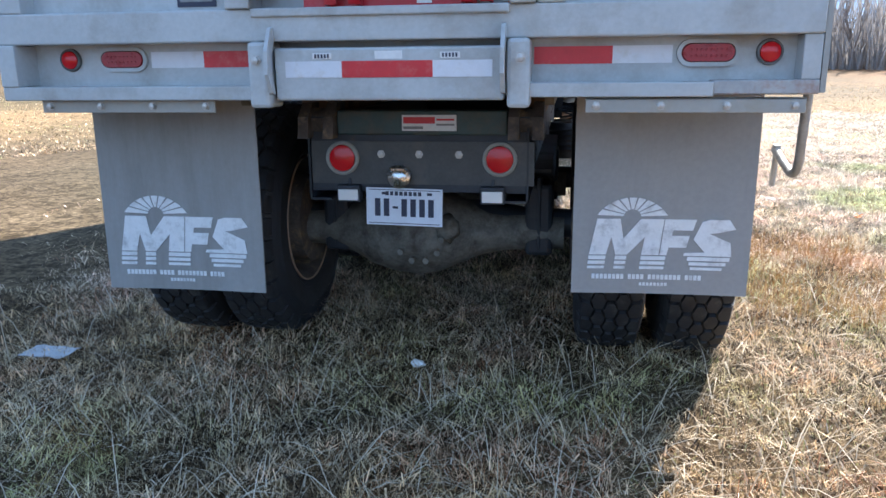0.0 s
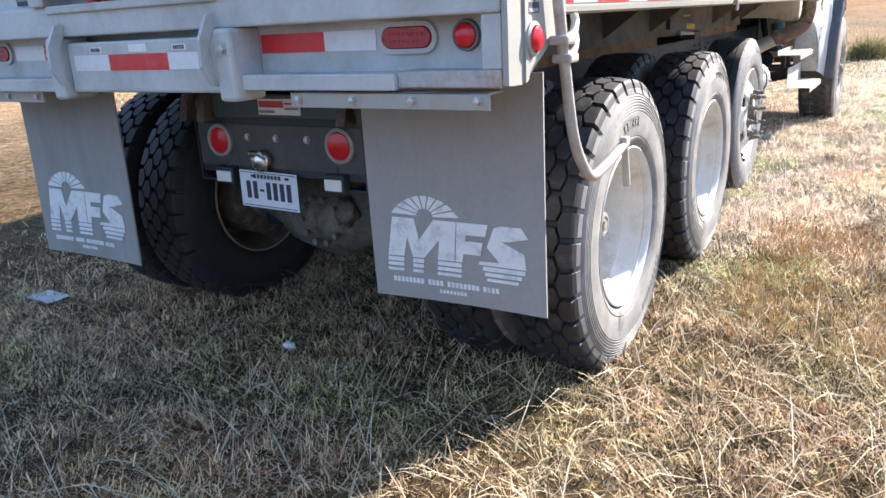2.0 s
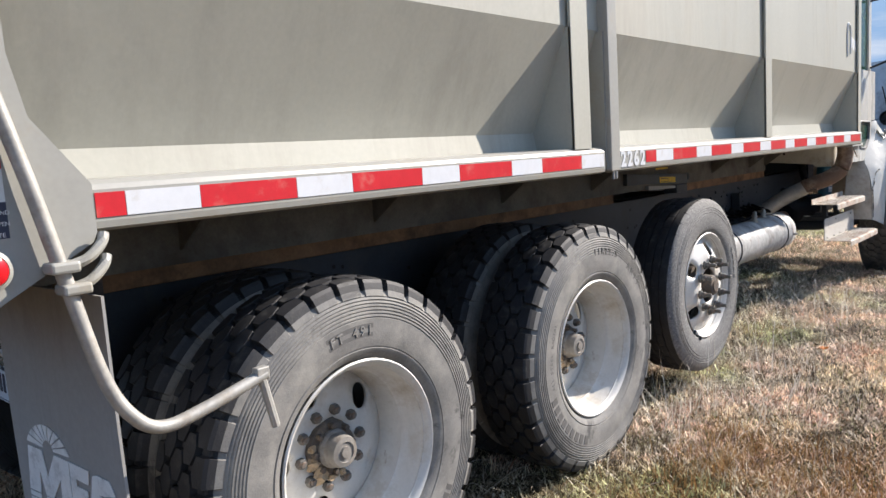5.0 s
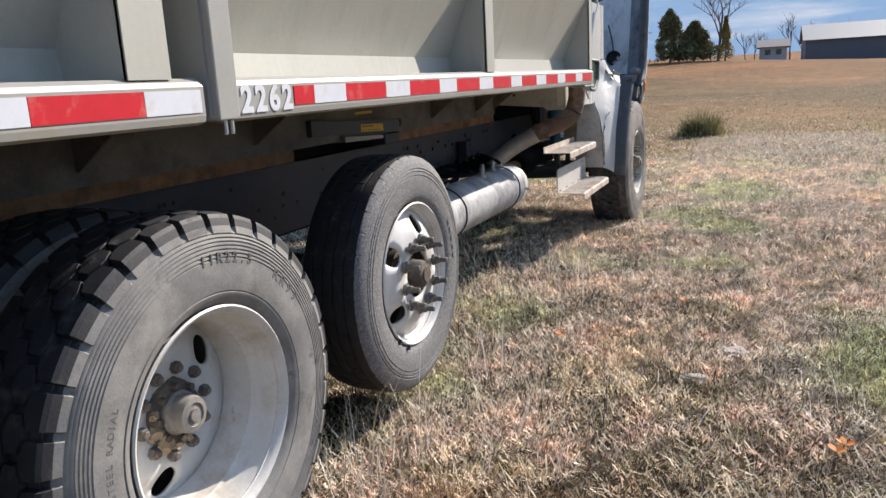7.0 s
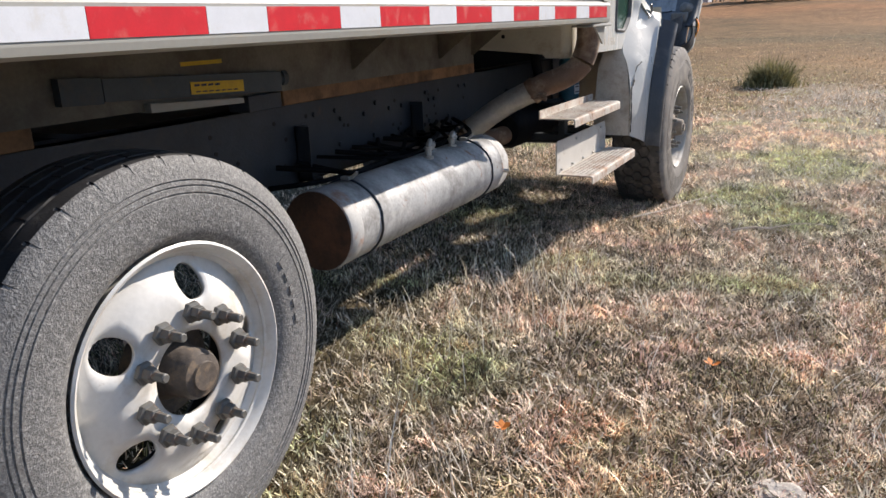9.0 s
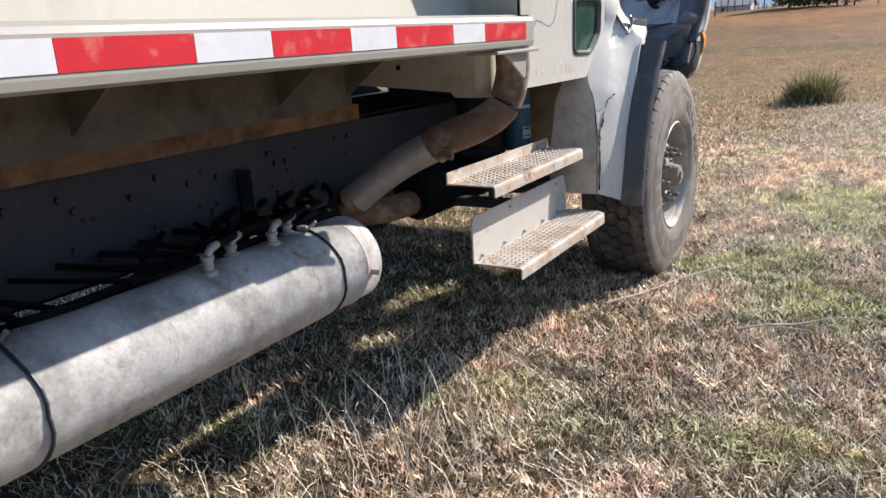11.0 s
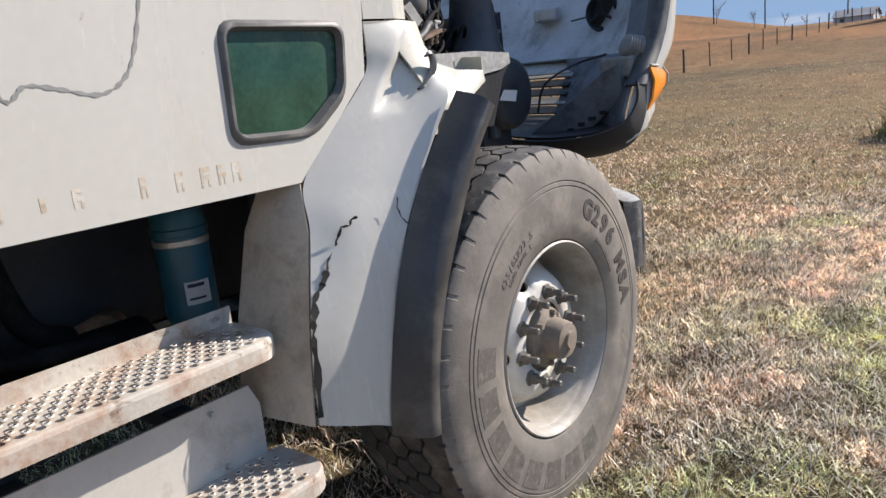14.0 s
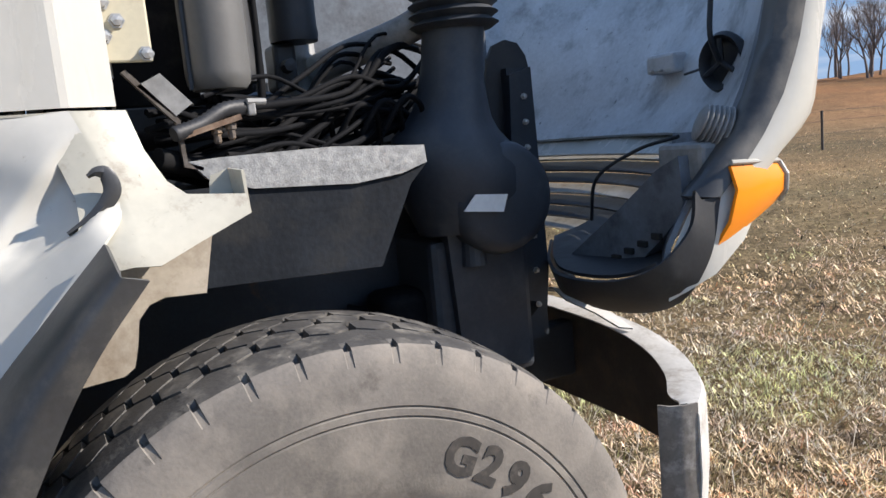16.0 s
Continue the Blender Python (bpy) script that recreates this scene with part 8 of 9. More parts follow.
grille = {(i, j) for i in range(44) for j in range(22) if abs(xs[i] + 0.026) < 0.62 and zs[j] < 1.34}
vs = [[bm.verts.new((x, liner(x, z), z)) for x in xs] for z in zs]
for j in range(22):
    for i in range(44):
        if (i, j) not in grille:
            bm.faces.new((vs[j][i], vs[j][i + 1], vs[j + 1][i + 1], vs[j + 1][i]))
bmesh.ops.recalc_face_normals(bm, faces=bm.faces[:])
bmesh.ops.solidify(bm, geom=bm.faces[:], thickness=0.012)
# low and outer faces get the darker grey
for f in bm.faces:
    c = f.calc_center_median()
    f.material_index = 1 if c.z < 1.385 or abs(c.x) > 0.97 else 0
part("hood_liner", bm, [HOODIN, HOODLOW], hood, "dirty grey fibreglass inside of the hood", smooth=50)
for k in range(7):
    z = 1.075 + 0.040 * k
    bm = bmesh.new()
    rows = []
    for x in xs[9:36:2]:
        y = hood_y(x, z)
        rows.append([(x, y - 0.025, z), (x, y + 0.035, z + 0.026)])
    sheet(bm, rows, 0.008)
    part("grille_slat", bm, FRAME if k % 3 else FLEX, hood)
bm = bmesh.new()
box(bm, 0.37, 0.50, liner(0.43, 1.62) - 0.055, liner(0.43, 1.62) + 0.01, 1.590, 1.655, 0.012)
pad = part("hinge_pad", bm, HOODIN, hood, "raised grey pad on the hood lining")
bolts(hood, [(0.405, liner(0.43, 1.62) - 0.056, 1.600), (0.445, liner(0.43, 1.62) - 0.056, 1.600)], "-y", 0.005)
# white outer skin
bm = bmesh.new()
rows = []
for z in zs:
    e = hood_edge(z)
    q = 1 - 0.45 * float(ss(1.25, 1.62, z))
    right = [(1.175, e), (1.198, e + 0.03 * q), (1.214, e + 0.10 * q), (1.210, e + 0.19 * q), (1.180, e + 0.27 * q), (1.11, e + 0.36 * q), (0.98, e + 0.47 * q)]
    inner = [(x, max(hood_y(x, z) + 0.06, e + 0.50 * q)) for x in (0.7, 0.35, 0.0, -0.35, -0.7)]
    left = [(-x, y) for x, y in right[::-1]]
    up = [0.0, 0.02, 0.05, 0.11, 0.17, 0.21, 0.22]
    lift = up + [0.22] * 5 + up[::-1]
    fade = max(0.0, 1 - (z - 1.06) / 0.42)
    rows.append([(x, y, z + k * fade) for (x, y), k in zip(right + inner + left, lift)])
cells = [[Vector(p) for p in r] for r in rows]
keepers = []
vs = [[bm.verts.new(p) for p in r] for r in cells]
for j in range(len(vs) - 1):
    for i in range(len(vs[0]) - 1):
        c = (cells[j][i] + cells[j + 1][i + 1]) / 2
        if abs(c.x) < 0.62 and c.z < 1.34:
            continue
        keepers.append(bm.faces.new((vs[j][i], vs[j][i + 1], vs[j + 1][i + 1], vs[j + 1][i])))
bmesh.ops.recalc_face_normals(bm, faces=keepers)
bmesh.ops.solidify(bm, geom=keepers, thickness=0.008)
part("hood_skin", bm, WHITE, hood, "white painted hood skin", smooth=50)
# rubber-edged rim
for sgn in (1, -1):
    bm = bmesh.new()
    rows = []
    for k in range(25):
        z = 1.27 + 0.98 * k / 24
        e = hood_edge(z)
        rows.append([(sgn * 1.115, e + 0.07, z - 0.02), (sgn * 1.15, e - 0.005, z), (sgn * 1.185, e - 0.012, z), (sgn * 1.202, e + 0.01, z), (sgn * 1.206, e + 0.035, z)])
    sheet(bm, rows, 0.010)
    part("hood_rim", bm, FLARE, hood, "grey rubber-edged hood rim", smooth=60)
# black lower apron
bm = bmesh.new()
top = smooth_path([(1.19, 9.30, 1.29), (1.20, 9.27, 1.21), (1.17, 9.20, 1.14), (1.05, 9.18, 1.10), (0.85, 9.20, 1.085), (0.62, 9.32, 1.08), (0.3, 9.55, 1.08)], 6)
low = smooth_path([(1.20, 9.36, 1.27), (1.205, 9.32, 1.15), (1.17, 9.27, 1.06), (1.05, 9.25, 1.02), (0.85, 9.27, 1.005), (0.62, 9.40, 1.01), (0.3, 9.62, 1.03)], 6)
sheet(bm, [[a, (a + b) / 2 + Vector((0.0, -0.02, -0.01)), b] for a, b in zip(top, low)], 0.01)
floor_rows = [[Vector(a) + Vector((0, 0.01, 0.002)), Vector((a[0] * 0.97, max(a[1] + 0.12, hood_y(a[0] * 0.97, 1.10) - 0.12), 1.10)), Vector((a[0] * 0.95, hood_y(a[0] * 0.95, 1.13), 1.13))] for a in top[12:]]
sheet(bm, floor_rows, 0.008)
part("hood_apron", bm, BLACK, hood, "black curved lower apron of the hood", smooth=60)
# headlamp back, bucket and bracket boxes
bm = bmesh.new()
lathe(bm, [(0.080, 9.60), (0.085, 9.585), (0.075, 9.57), (0.060, 9.585), (0.055, 9.62), (0.060, 9.74), (0.0005, 9.745)], (0.98, 0, 1.585), "y", 28)
for k in range(3):
    a = radians(90 + 120 * k)
    tube(bm, [(0.98, 9.58, 1.585), (0.98 + 0.065 * math.cos(a), 9.575, 1.585 + 0.065 * math.sin(a))], 0.008, 6)
tube(bm, smooth_path([(0.98, 9.57, 1.59), (0.99, 9.53, 1.66), (0.97, 9.56, 1.78), (0.92, 9.62, 1.95)], 6), 0.008, 8)
tube(bm, [(0.90, 9.58, 1.575), (0.80, 9.62, 1.57)], 0.004, 6)
bm.transform(Matrix.Translation((-0.17, 0.225, 0.0)))
part("lamp_bucket", bm, BLACK, hood, "black lamp bucket with wires", smooth=40)
bm = bmesh.new()
box(bm, 1.0, 1.14, 9.38, 9.52, 1.30, 1.385, 0.012)
part("lamp_bracket", bm, SCUFF, hood, "grey lamp bracket box")
bm = bmesh.new()
ribs = [p for k in range(6) for p in ((0.074 - 0.004 * k, 0.016 * k), (0.086 - 0.004 * k, 0.006 + 0.016 * k), (0.085 - 0.004 * k, 0.010 + 0.016 * k))]
lathe(bm, ribs + [(0.054, 0.096), (0.030, 0.100), (0.0005, 0.100)], (0, 0, 0), "z", 24)
bm.transform(Matrix.Translation((1.125, 9.47, 1.405)) @ Matrix.Rotation(radians(62), 4, "X") @ Matrix.Rotation(radians(-28), 4, "Y") @ Matrix.Scale(0.66, 4))
part("lamp_cap", bm, SCUFF, hood, "ribbed grey lamp cap", smooth=30)
bm = bmesh.new()
prism(bm, [(0.62, 1.06), (0.89, 1.232), (1.03, 1.33), (1.10, 1.36), (1.11, 1.24), (1.04, 1.17), (0.95, 1.10), (0.86, 1.06)], "y", 9.35, 9.40)
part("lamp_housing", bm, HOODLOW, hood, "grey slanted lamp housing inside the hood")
for k in range(4):
    bm = bmesh.new()
    box(bm, 0.86 + 0.05 * k, 0.89 + 0.05 * k, 9.340, 9.352, 1.10 + 0.022 * k, 1.115 + 0.022 * k, 0.002)
    part("housing_slot", bm, CRACK, hood)
bm = bmesh.new()
tube(bm, smooth_path([(1.0, 9.45, 1.40), (0.85, 9.45, 1.37), (0.72, 9.42, 1.30), (0.66, 9.44, 1.18)], 8), 0.005, 8)
part("lamp_cable", bm, BLACK, hood, smooth=60)
bm = bmesh.new()
cols = []
for t in [k / 8 for k in range(9)]:
    y = 9.385 + 0.175 * t
    zt, zb = 1.335 - 0.01 * t, 1.165 + 0.075 * t
    bulge = 1.224 - 0.028 * t * t
    cols.append([(bulge - 0.012, y - 0.045 * (1 - t), zb), (bulge + 0.008, y - 0.022 * (1 - t), zb + (zt - zb) * 0.3), (bulge + 0.010, y, zb + (zt - zb) * 0.7), (bulge - 0.008, y, zt)])
sheet(bm, cols, 0.008)
part("turn_lamp", bm, AMBER, hood, "large amber side turn lamp", smooth=60)
bm = bmesh.new()
tube(bm, [Vector(cols[i][3]) + Vector((0, 0.0, 0.006)) for i in range(9)] + [Vector(p) + Vector((0, 0.008, 0)) for p in cols[8][::-1]], 0.006, 8)
part("lamp_surround", bm, RAIL, hood)
# bumper end
bumper = holder("bumper", (0, 0, 0), truck, "chipped white steel bumper with a torn flange, dark inside")
half = smooth_path([(0.0, 9.53, 0.890), (0.40, 9.525, 0.890), (0.72, 9.505, 0.885), (0.91, 9.48, 0.862), (1.05, 9.42, 0.846), (1.14, 9.352, 0.838), (1.19, 9.295, 0.834), (1.208, 9.262, 0.832)], 6)
SCRAPED = surf("scraped_lip", (0.17, 0.155, 0.14), 0.6, var=0.35, scale=12, bump=0.3, dirt=(0.36, 0.34, 0.31), dirt_amount=0.35, dirt_scale=25, dirt2=((0.05, 0.04, 0.034), 0.3, 14))
for sgn in (1, -1):
    face, inside = [], []
    for i, p in enumerate(half):
        d = (half[min(i + 1, len(half) - 1)] - half[max(i - 1, 0)])
        n = Vector((d.y, -d.x, 0)).normalized()
        t = i / (len(half) - 1)
        deep = 0.075 * (1 - 0.55 * float(ss(0.75, 1.0, t)))
        drop = 0.33 - 0.05 * float(ss(0.0, 0.6, t))
        row = [p + n * deep + Vector((0, 0, -0.004)), p + n * deep * 0.5 + Vector((0, 0, 0.002)), p, p - n * 0.010 + Vector((0, 0, -0.022)), p - n * 0.012 + Vector((0, 0, -0.16)), p - n * 0.004 + Vector((0, 0, -drop))]
        face.append([(sgn * q.x, q.y, q.z) for q in row])
        row = [p + n * deep * 0.9 + Vector((0, 0, -0.011)), p + n * 0.012 + Vector((0, 0, -0.014)), p + n * 0.004 + Vector((0, 0, -0.05)), p + n * 0.004 + Vector((0, 0, -0.16)), p + n * 0.010 + Vector((0, 0, 0.006 - drop))]
        inside.append([(sgn * q.x, q.y, q.z) for q in row])
    bm = bmesh.new()
    sheet(bm, face, 0.004)
    part("bumper_face", bm, OLDWHITE, bumper, "chipped white painted bumper face", smooth=50)
    bm = bmesh.new()
    sheet(bm, inside, 0.003)
    part("bumper_inside", bm, surf("rusty_dark", (0.030, 0.026, 0.023), 0.8, var=0.4, scale=12, bump=0.3, dirt=(0.075, 0.055, 0.042), dirt_amount=0.35, dirt_scale=12), bumper, "dirty dark inside of the bumper", smooth=50)
    bm = bmesh.new()
    sheet(bm, [[(sgn * x, y, z) for x, y in ((1.209, 9.268), (1.204, 9.235), (1.190, 9.210), (1.168, 9.196))] for z in (0.838, 0.80, 0.68, 0.60, 0.575)], 0.005)
    part("bumper_lip", bm, SCRAPED, bumper, "bent scraped end of the bumper", smooth=50)
# torn strip at the inner end of the flange
bm = bmesh.new()
sheet(bm, [[(0.50, 9.34, 0.975), (0.56, 9.36, 0.985), (0.64, 9.348, 0.962), (0.70, 9.40, 0.925), (0.78, 9.42, 0.893)], [(0.50, 9.42, 0.955), (0.57, 9.43, 0.960), (0.66, 9.43, 0.942), (0.71, 9.46, 0.912), (0.80, 9.45, 0.888)]], 0.005)
part("torn_flange", bm, OLDWHITE, bumper, "torn bent strip of the bumper flange", smooth=30)
for sgn in (1, -1):
    piece("bumper_bracket", FRAME, bumper, [(sgn * 0.43 - 0.03, sgn * 0.43 + 0.03, 8.98, 9.50, 0.66, 0.84)], 0.01)
# steering and spring gear between the wheel and the bumper
bm = bmesh.new()
tube(bm, smooth_path([(0.47, 8.75, 1.00), (0.56, 8.95, 0.95), (0.60, 9.15, 0.93), (0.55, 9.30, 0.95)], 5), 0.030, 10)
box(bm, 0.47, 0.62, 8.80, 9.10, 0.88, 1.06, 0.03)
part("steering_gear", bm, HOSE, bay, smooth=50)


# ---- distance ----
BARK = surf("grey_bark", (0.16, 0.13, 0.11), 0.9, var=0.3, scale=3, bump=0.2)
TWIG = surf("pale_twigs", (0.23, 0.19, 0.165), 0.9, var=0.3, scale=2, bump=0.0)
CEDAR = grass_paint("cedar_leaf", [(0.0, (0.06, 0.075, 0.035)), (0.6, (0.17, 0.165, 0.075)), (1.0, (0.34, 0.27, 0.13))], None)
YELLOW = grass_paint("yellow_leaf", [(0.0, (0.16, 0.12, 0.03)), (1.0, (0.38, 0.28, 0.07))], None)
POSTM = surf("weathered_post", (0.075, 0.06, 0.05), 0.9, var=0.3, scale=8, bump=0.2)


def bare_tree(x, y, height, seed, spread_k=1.0, fine=True, label="bare leafless tree with fine branches"):
    """A leafless tree: trunk, limbs and twigs, each a tapered tube."""
    rnd = random.Random(seed)
    bm, tw = bmesh.new(), bmesh.new()

    def grow(p, d, ln, r, level):
        n = 4
        pts = [p]
        for _ in range(n):
            d = (d + Vector((rnd.uniform(-1, 1), rnd.uniform(-1, 1), rnd.uniform(-0.3, 0.7))) * 0.13).normalized()
            pts.append(pts[-1] + d * (ln / n))
        tube(bm if level < 2 else tw, pts, r, 6 if level < 2 else 4, 0, r * 0.55)
        if level < (4 if fine else 3):
            for k in range(5 if level == 0 else 4 if level < 3 else 3):
                t = rnd.uniform(0.45, 1.0)
                q = pts[min(n, int(t * n + 0.5))]
                a = rnd.uniform(0, 2 * math.pi)
                side = Vector((math.cos(a), math.sin(a), 0)) * spread_k
                grow(q, (d * 0.75 + side * rnd.uniform(0.35, 0.85) + Vector((0, 0, 0.25))).normalized(), ln * rnd.uniform(0.52, 0.75), r * 0.5, level + 1)

    z = float(land(x, y))
    grow(Vector((0, 0, 0)), Vector((0, 0, 1)), height * 0.36, height * 0.013, 0)
    tree = holder("bare_tree", (x, y, z - 0.1), None, label, "tree")
    part("trunk", bm, BARK, tree)
    part("crown", tw, TWIG, tree)
    return tree


def leaf_tree(name, x, y, w, h, seed, material, label, lean=0.6):
    """An evergreen: trunk and a ragged crown of many small leaf sprays."""
    rng = np.random.default_rng(seed)
    n = 4200
    t = rng.random(n) ** 0.8
    rad = w / 2 * (1 - t) ** lean * (0.55 + 0.45 * rng.random(n)) * (0.8 + 0.3 * np.sin(9 * t + seed) * np.sin(5 * t))
    a = rng.random(n) * 2 * math.pi
    rad *= 0.82 + 0.25 * np.sin(3 * a + 4 * t)
    c = np.stack([rad * np.cos(a), rad * np.sin(a), 0.06 * h + t * 0.94 * h], 1)
    s = (0.05 + 0.07 * rng.random(n))[:, None] * max(w, 1.2) * 0.75
    d1, d2 = rng.normal(size=(n, 3)), rng.normal(size=(n, 3))
    d1 /= np.linalg.norm(d1, axis=1)[:, None]
    d2 /= np.linalg.norm(d2, axis=1)[:, None]
    V = np.stack([c - d1 * s, c + d2 * s * 0.5, c + d1 * s], 1).reshape(-1, 3)
    me = bpy.data.meshes.new("crown")
    me.from_pydata(V.tolist(), [], np.arange(3 * n).reshape(-1, 3).tolist())
    me.materials.append(material)
    tree = holder(name, (x, y, float(land(x, y)) - 0.05), None, label, "tree" if h > 1 else "bush")
    new("crown", me).parent = tree
    bm = bmesh.new()
    tube(bm, [(0, 0, 0), (0.02 * h, 0, 0.5 * h), (0, 0.02 * h, 0.9 * h)], 0.02 * h, 8, 0, 0.005 * h)
    part("trunk", bm, BARK, tree)
    return tree


BUSHM = grass_paint("bush_leaf", [(0.0, (0.07, 0.065, 0.03)), (0.5, (0.19, 0.18, 0.075)), (1.0, (0.44, 0.37, 0.20))], None)
bush = holder("bush", (0, 0, 0), None, "ragged clump of green and straw-coloured grass in the pasture", "bush")
for nm, num, sig, ln, seed in (("tall_grass", 1700, 0.15, (0.20, 0.66), 41), ("low_grass", 1500, 0.20, (0.10, 0.36), 42)):
    ob = blades(nm, num, lambda rng, n, sig=sig: (1.12 + sig * rng.normal(size=n), 17.9 + sig * rng.normal(size=n)), ln, 0.016, (0.05, 0.95), BUSHM, "", seed, 0.5)
    del ob["category"], ob["kind"]
    ob.parent = bush
leaf_tree("cedar_tree", -6.9, 80, 4.2, 5.0, 5, CEDAR, "dark green cedar tree at the field edge", 0.42)
leaf_tree("cedar_tree", -4.7, 81, 5.4, 3.7, 6, CEDAR, "round dark green cedar at the field edge", 0.45)
leaf_tree("yellow_shrub", -1.8, 80.5, 2.0, 4.2, 7, YELLOW, "yellow-leaved shrub under the bare tree", 0.5)
bare_tree(-2.5, 81, 12.5, 2, 1.15)
for k, (x, y, h) in enumerate(((0.6, 92, 5), (-0.4, 95, 5.5), (1.6, 96, 5), (4.2, 98, 7.5), (5.6, 101, 7), (10.5, 112, 6.5), (14, 112, 6), (18, 114, 7))):
    bare_tree(x, y, h, 30 + k, 0.9, False)
for k in range(22):
    rnd = random.Random(60 + k)
    bare_tree(-76 + 1.9 * k + rnd.uniform(-1, 1), 95 + 0.3 * k + rnd.uniform(-5, 5), rnd.uniform(11, 17), 60 + k, 0.65, k % 2 == 0)
for k, (x, y, h) in enumerate(((-58, 148, 9), (-56.5, 149, 8), (-47, 150, 6), (-41, 152, 5), (-36, 153, 4), (-33, 154, 3.5))):
    bare_tree(x, y, h, 90 + k, 0.9, False)
for k in range(13):
    rnd = random.Random(210 + k)
    bare_tree(-66 + 1.45 * k + rnd.uniform(-0.8, 0.8), 97 + rnd.uniform(-5, 5), rnd.uniform(9, 12.5), 210 + k, 0.8, True)
for k in range(20):
    rnd = random.Random(120 + k)
    bare_tree(17 + 1.7 * k + rnd.uniform(-1, 1), 66 + rnd.uniform(-7, 7) - 0.5 * k, rnd.uniform(7.5, 10.5), 120 + k, 0.8, False, "grey bare tree in a dense row along the field")

def woods(rng, n):
    return 15 + 42 * rng.random(n), 58 + 16 * rng.random(n)


blades("far_woods", 6000, woods, (2.5, 10.0), 0.10, (0.02, 0.5), grass_paint("grey_woods", [(0.0, (0.20, 0.185, 0.175)), (0.6, (0.32, 0.30, 0.285)), (1.0, (0.42, 0.39, 0.365))], None), "dense grey leafless woods along the field edge", 31, 0.4)["category"] = "woods"

# barn and house on the rise
BARNW = surf("blue_grey_siding", (0.11, 0.12, 0.145), 0.6, var=0.15, scale=1, bump=0.05)
ROOF = surf("pale_metal_roof", (0.20, 0.20, 0.20), 0.6, var=0.15, scale=1, bump=0.05)
SIDING = surf("pale_siding", (0.42, 0.42, 0.44), 0.7, var=0.1, scale=1, bump=0.05)


def building(name, x0, x1, y0, y1, z, eave, ridge, wall, roof, label, windows):
    z = float(land(x0, y0)) + z
    b = holder(name, (x0, y0, z), None, label, "building")
    w, d = x1 - x0, y1 - y0
    bm = bmesh.new()
    prism(bm, [(0, -0.8), (d, -0.8), (d, eave), (d / 2, ridge - 0.05), (0, eave)], "x", 0, w)
    part("wall", bm, wall, b)
    bm = bmesh.new()
    for s in (0, 1):
        ya, yb = (-0.3, d / 2) if s == 0 else (d + 0.3, d / 2)
        za = eave - 0.3 * (ridge - eave) / (d / 2)
        sheet(bm, [[(-0.3, ya, za + 0.03), (w + 0.3, ya, za + 0.03)], [(-0.3, yb, ridge + 0.03), (w + 0.3, yb, ridge + 0.03)]], 0.06)
    part("roof", bm, roof, b)
    for wx, wz, ww, wh in windows:
        bm = bmesh.new()
        box(bm, wx, wx + ww, -0.06, -0.01, wz, wz + wh, 0.01)
        part("window", bm, GLASS, b)
    return b


building("barn", 5.6, 16, 92, 106, 0.1, 1.9, 3.7, BARNW, ROOF, "long blue-grey barn with a pale metal roof", [])
building("house", 1.2, 3.7, 84, 89, 0.1, 1.05, 1.75, SIDING, surf("grey_shingles", (0.16, 0.15, 0.145), 0.9, var=0.2, scale=3), "small pale house with a grey roof", [(0.5, 0.3, 0.5, 0.5), (1.5, 0.3, 0.5, 0.5)])
building("house", -28, -22, 152, 158, 0.1, 1.3, 2.4, SIDING, ROOF, "distant pale farmhouse with a metal roof", [(1.0, 0.4, 0.6, 0.6)])

# wire fence and poles
rnd = random.Random(8)
for k in range(26):
    y = 24 + 3.3 * k
    x = -12 + 0.15 * math.sin(k)
    z = float(land(x, y))
    bm = bmesh.new()
    tube(bm, [(0, 0, -0.3), (rnd.uniform(-0.04, 0.04), rnd.uniform(-0.04, 0.04), 1.15 + rnd.uniform(-0.1, 0.1))], 0.055 if k % 3 == 0 else 0.035, 6)
    post = part("fence_post", bm, POSTM, None)
    post.location = (x, y, z)
    tagged(post, "weathered dark wooden fence post in dry grass", "fence post", "fence posts")
bm = bmesh.new()
for h in (0.45, 0.80, 1.08):
    tube(bm, [(-12 + 0.15 * math.sin(k), 24 + 3.3 * k, float(land(-12, 24 + 3.3 * k)) + h) for k in range(26)], 0.004, 4)
tagged(part("fence_wire", bm, POSTM, None), "thin wire strands of the field fence", "wire fence")
for x, y, h in ((-47.5, 150, 11), (-38.8, 151, 9), (-26, 153, 8), (-66, 142, 12), (-20, 154, 7)):
    bm = bmesh.new()
    tube(bm, [(0, 0, -0.5), (0, 0, h)], 0.13, 8, 0, 0.09)
    box(bm, -0.9, 0.9, -0.05, 0.05, h - 0.7, h - 0.58)
    ob = part("utility_pole", bm, POSTM, None)
    ob.location = (x, y, float(land(x, y)))
    tagged(ob, "dark wooden utility pole on the hillside", "utility pole")

# small things on the ground
STICKM = surf("bleached_stick", (0.50, 0.43, 0.36), 0.8, var=0.3, scale=30, bump=0.3)
bm = bmesh.new()
blob(bm, (0, 0, 0), (0.028, 0.020, 0.016), 3, 2, 0.6)
ob = part("paper_scrap", bm, LABEL_W, None)
ob.location = (0.0, 0.47, float(land(0.0, 0.47)) + 0.03)
tagged(ob, "small crumpled white scrap in the grass", "litter")
bm = bmesh.new()
sheet(bm, [[(-0.11 + 0.22 * i / 6, -0.06 + 0.12 * j / 4, 0.012 * noise.noise(Vector((i * 0.9, j * 1.1, 3)))) for i in range(7)] for j in range(5)], 0.003)
ob = part("plastic_sheet", bm, surf("dusty_plastic", (0.36, 0.37, 0.38), 0.6, var=0.25, scale=14, bump=0.1), None)
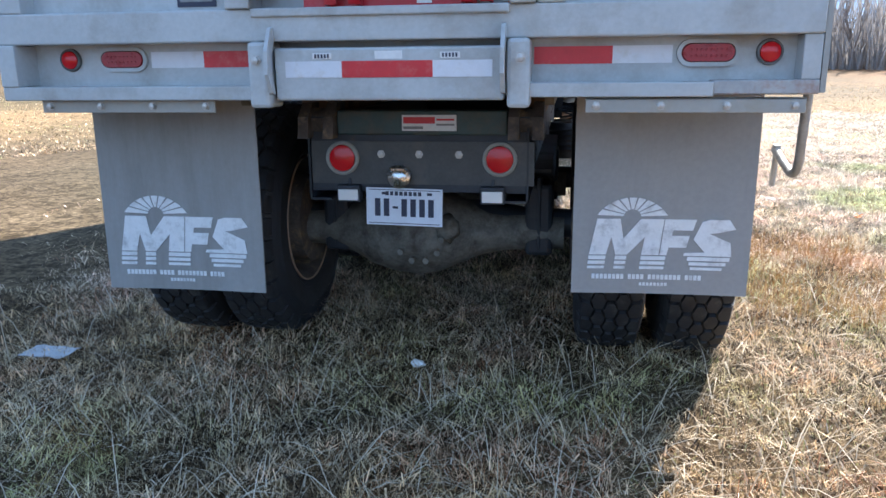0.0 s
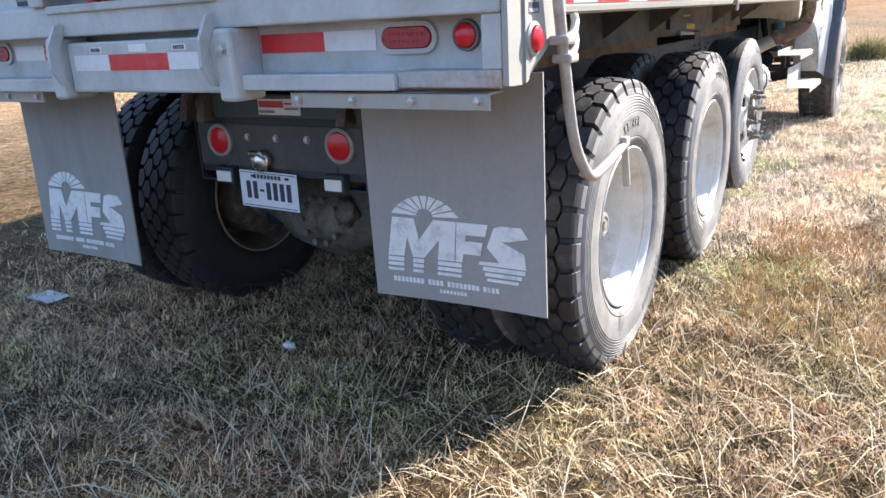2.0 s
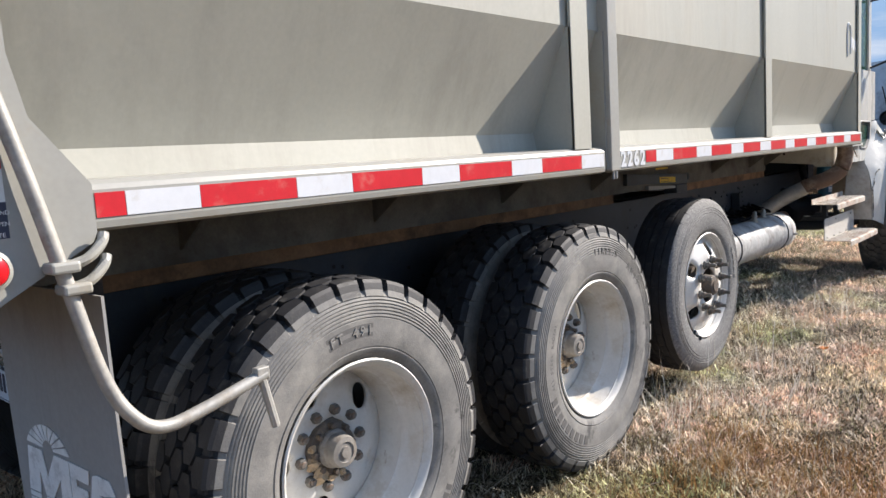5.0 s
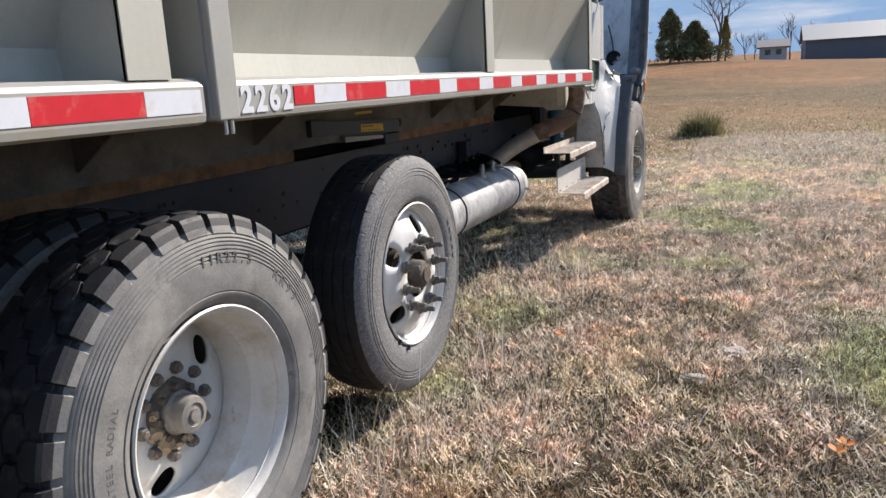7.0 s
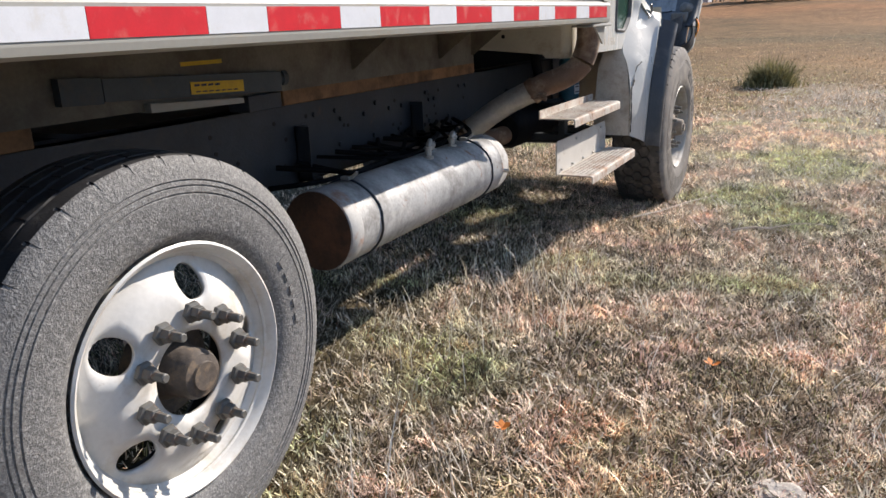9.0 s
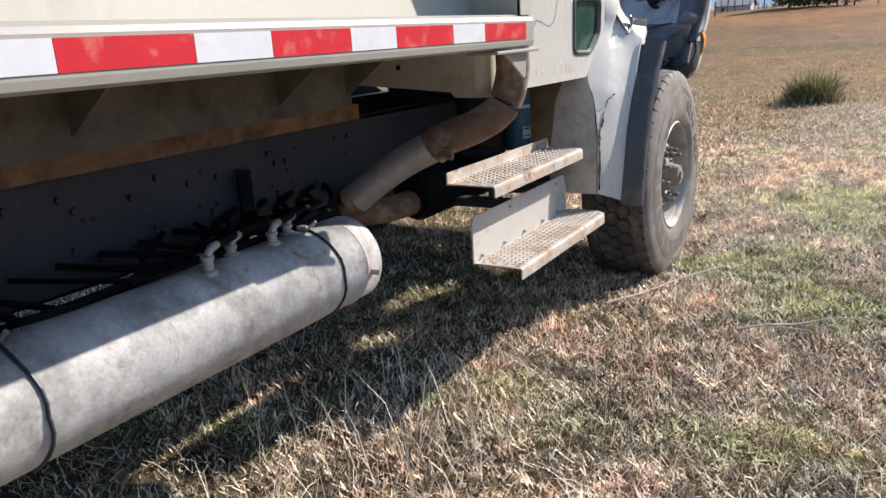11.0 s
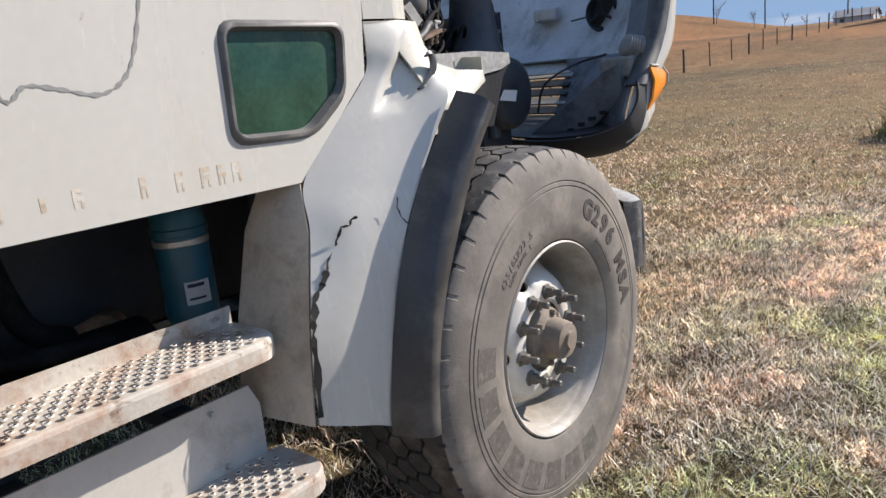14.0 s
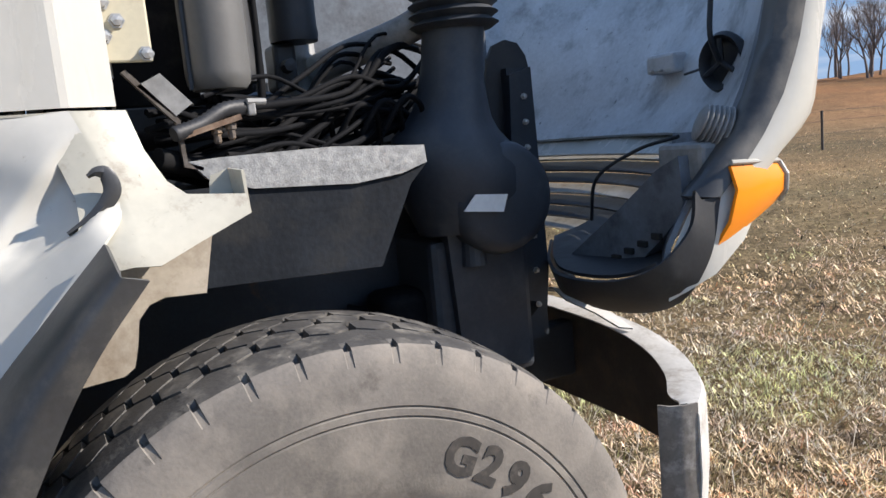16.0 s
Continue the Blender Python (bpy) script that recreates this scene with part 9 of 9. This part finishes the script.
ob.location = (-1.62, 0.42, float(land(-1.62, 0.42)) + 0.035)
tagged(ob, "flat scrap of pale plastic on the grass", "litter")
LEAFO = surf("orange_leaf", (0.55, 0.17, 0.02), 0.7, var=0.25, scale=30, bump=0.1)
for k, (x, y) in enumerate(((1.515, 4.60), (2.05, 5.35), (2.72, 3.60), (2.75, 3.66))):
    bm = bmesh.new()
    rnd = random.Random(k)
    for j in range(5):
        a = 2 * math.pi * j / 5 + rnd.random()
        d = Vector((math.cos(a), math.sin(a), 0.5)) * 0.028
        s = Vector((-math.sin(a), math.cos(a), 0.2)) * 0.010
        bm.faces.new([bm.verts.new(v) for v in (Vector((0, 0, 0)), d * 0.6 + s, d, d * 0.6 - s)])
    ob = part("dead_leaf", bm, LEAFO, None)
    ob.location = (x, y, float(land(x, y)) + 0.06)
    ob.scale = (1.2, 1.2, 1.2)
    tagged(ob, "curled orange dead leaf in the grass", "leaf", "dead leaves")
for k, pts in enumerate(([(1.19, 7.57, 0), (1.27, 7.68, 0.01), (1.33, 7.82, 0.005), (1.45, 8.08, 0.02), (1.60, 8.35, 0.03)], [(1.83, 7.48, 0), (1.95, 7.55, 0.02), (2.06, 7.64, 0.01), (2.22, 7.75, 0.03), (2.40, 7.80, 0.02)], [(1.95, 7.55, 0.02), (2.02, 7.52, 0.03), (2.12, 7.56, 0.02)], [(2.9, 8.6, 0.0), (3.15, 8.9, 0.02), (3.3, 9.3, 0.01)])):
    bm = bmesh.new()
    tube(bm, smooth_path([(x, y, float(land(x, y)) + 0.035 + z) for x, y, z in pts], 5), 0.0062, 6, 0, 0.0028)
    tagged(part("dry_stick", bm, STICKM, None), "pale dry stick lying in the grass", "stick", "dry sticks")

# pale weathered stones half sunk in the turf
CHALK = surf("pale_stone", (0.44, 0.395, 0.345), 0.9, var=0.35, scale=24, fine=160, bump=0.8, dirt=(0.30, 0.24, 0.19), dirt_amount=0.45, dirt_scale=16)
for k, (x, y, size) in enumerate(((2.35, 4.64, 0.075), (2.21, 4.25, 0.060), (1.49, 5.09, 0.030), (1.78, 5.62, 0.028), (1.62, 5.02, 0.020))):
    bm = bmesh.new()
    blob(bm, (0, 0, 0), (size, size * 0.62, size * 0.22), 20 + k, 3, 0.7)
    ob = part("stone", bm, CHALK, None)
    ob.location = (x, y, float(land(x, y)) + 0.012)
    tagged(ob, "pale weathered stone half sunk in the turf", "stone", "pale stones")
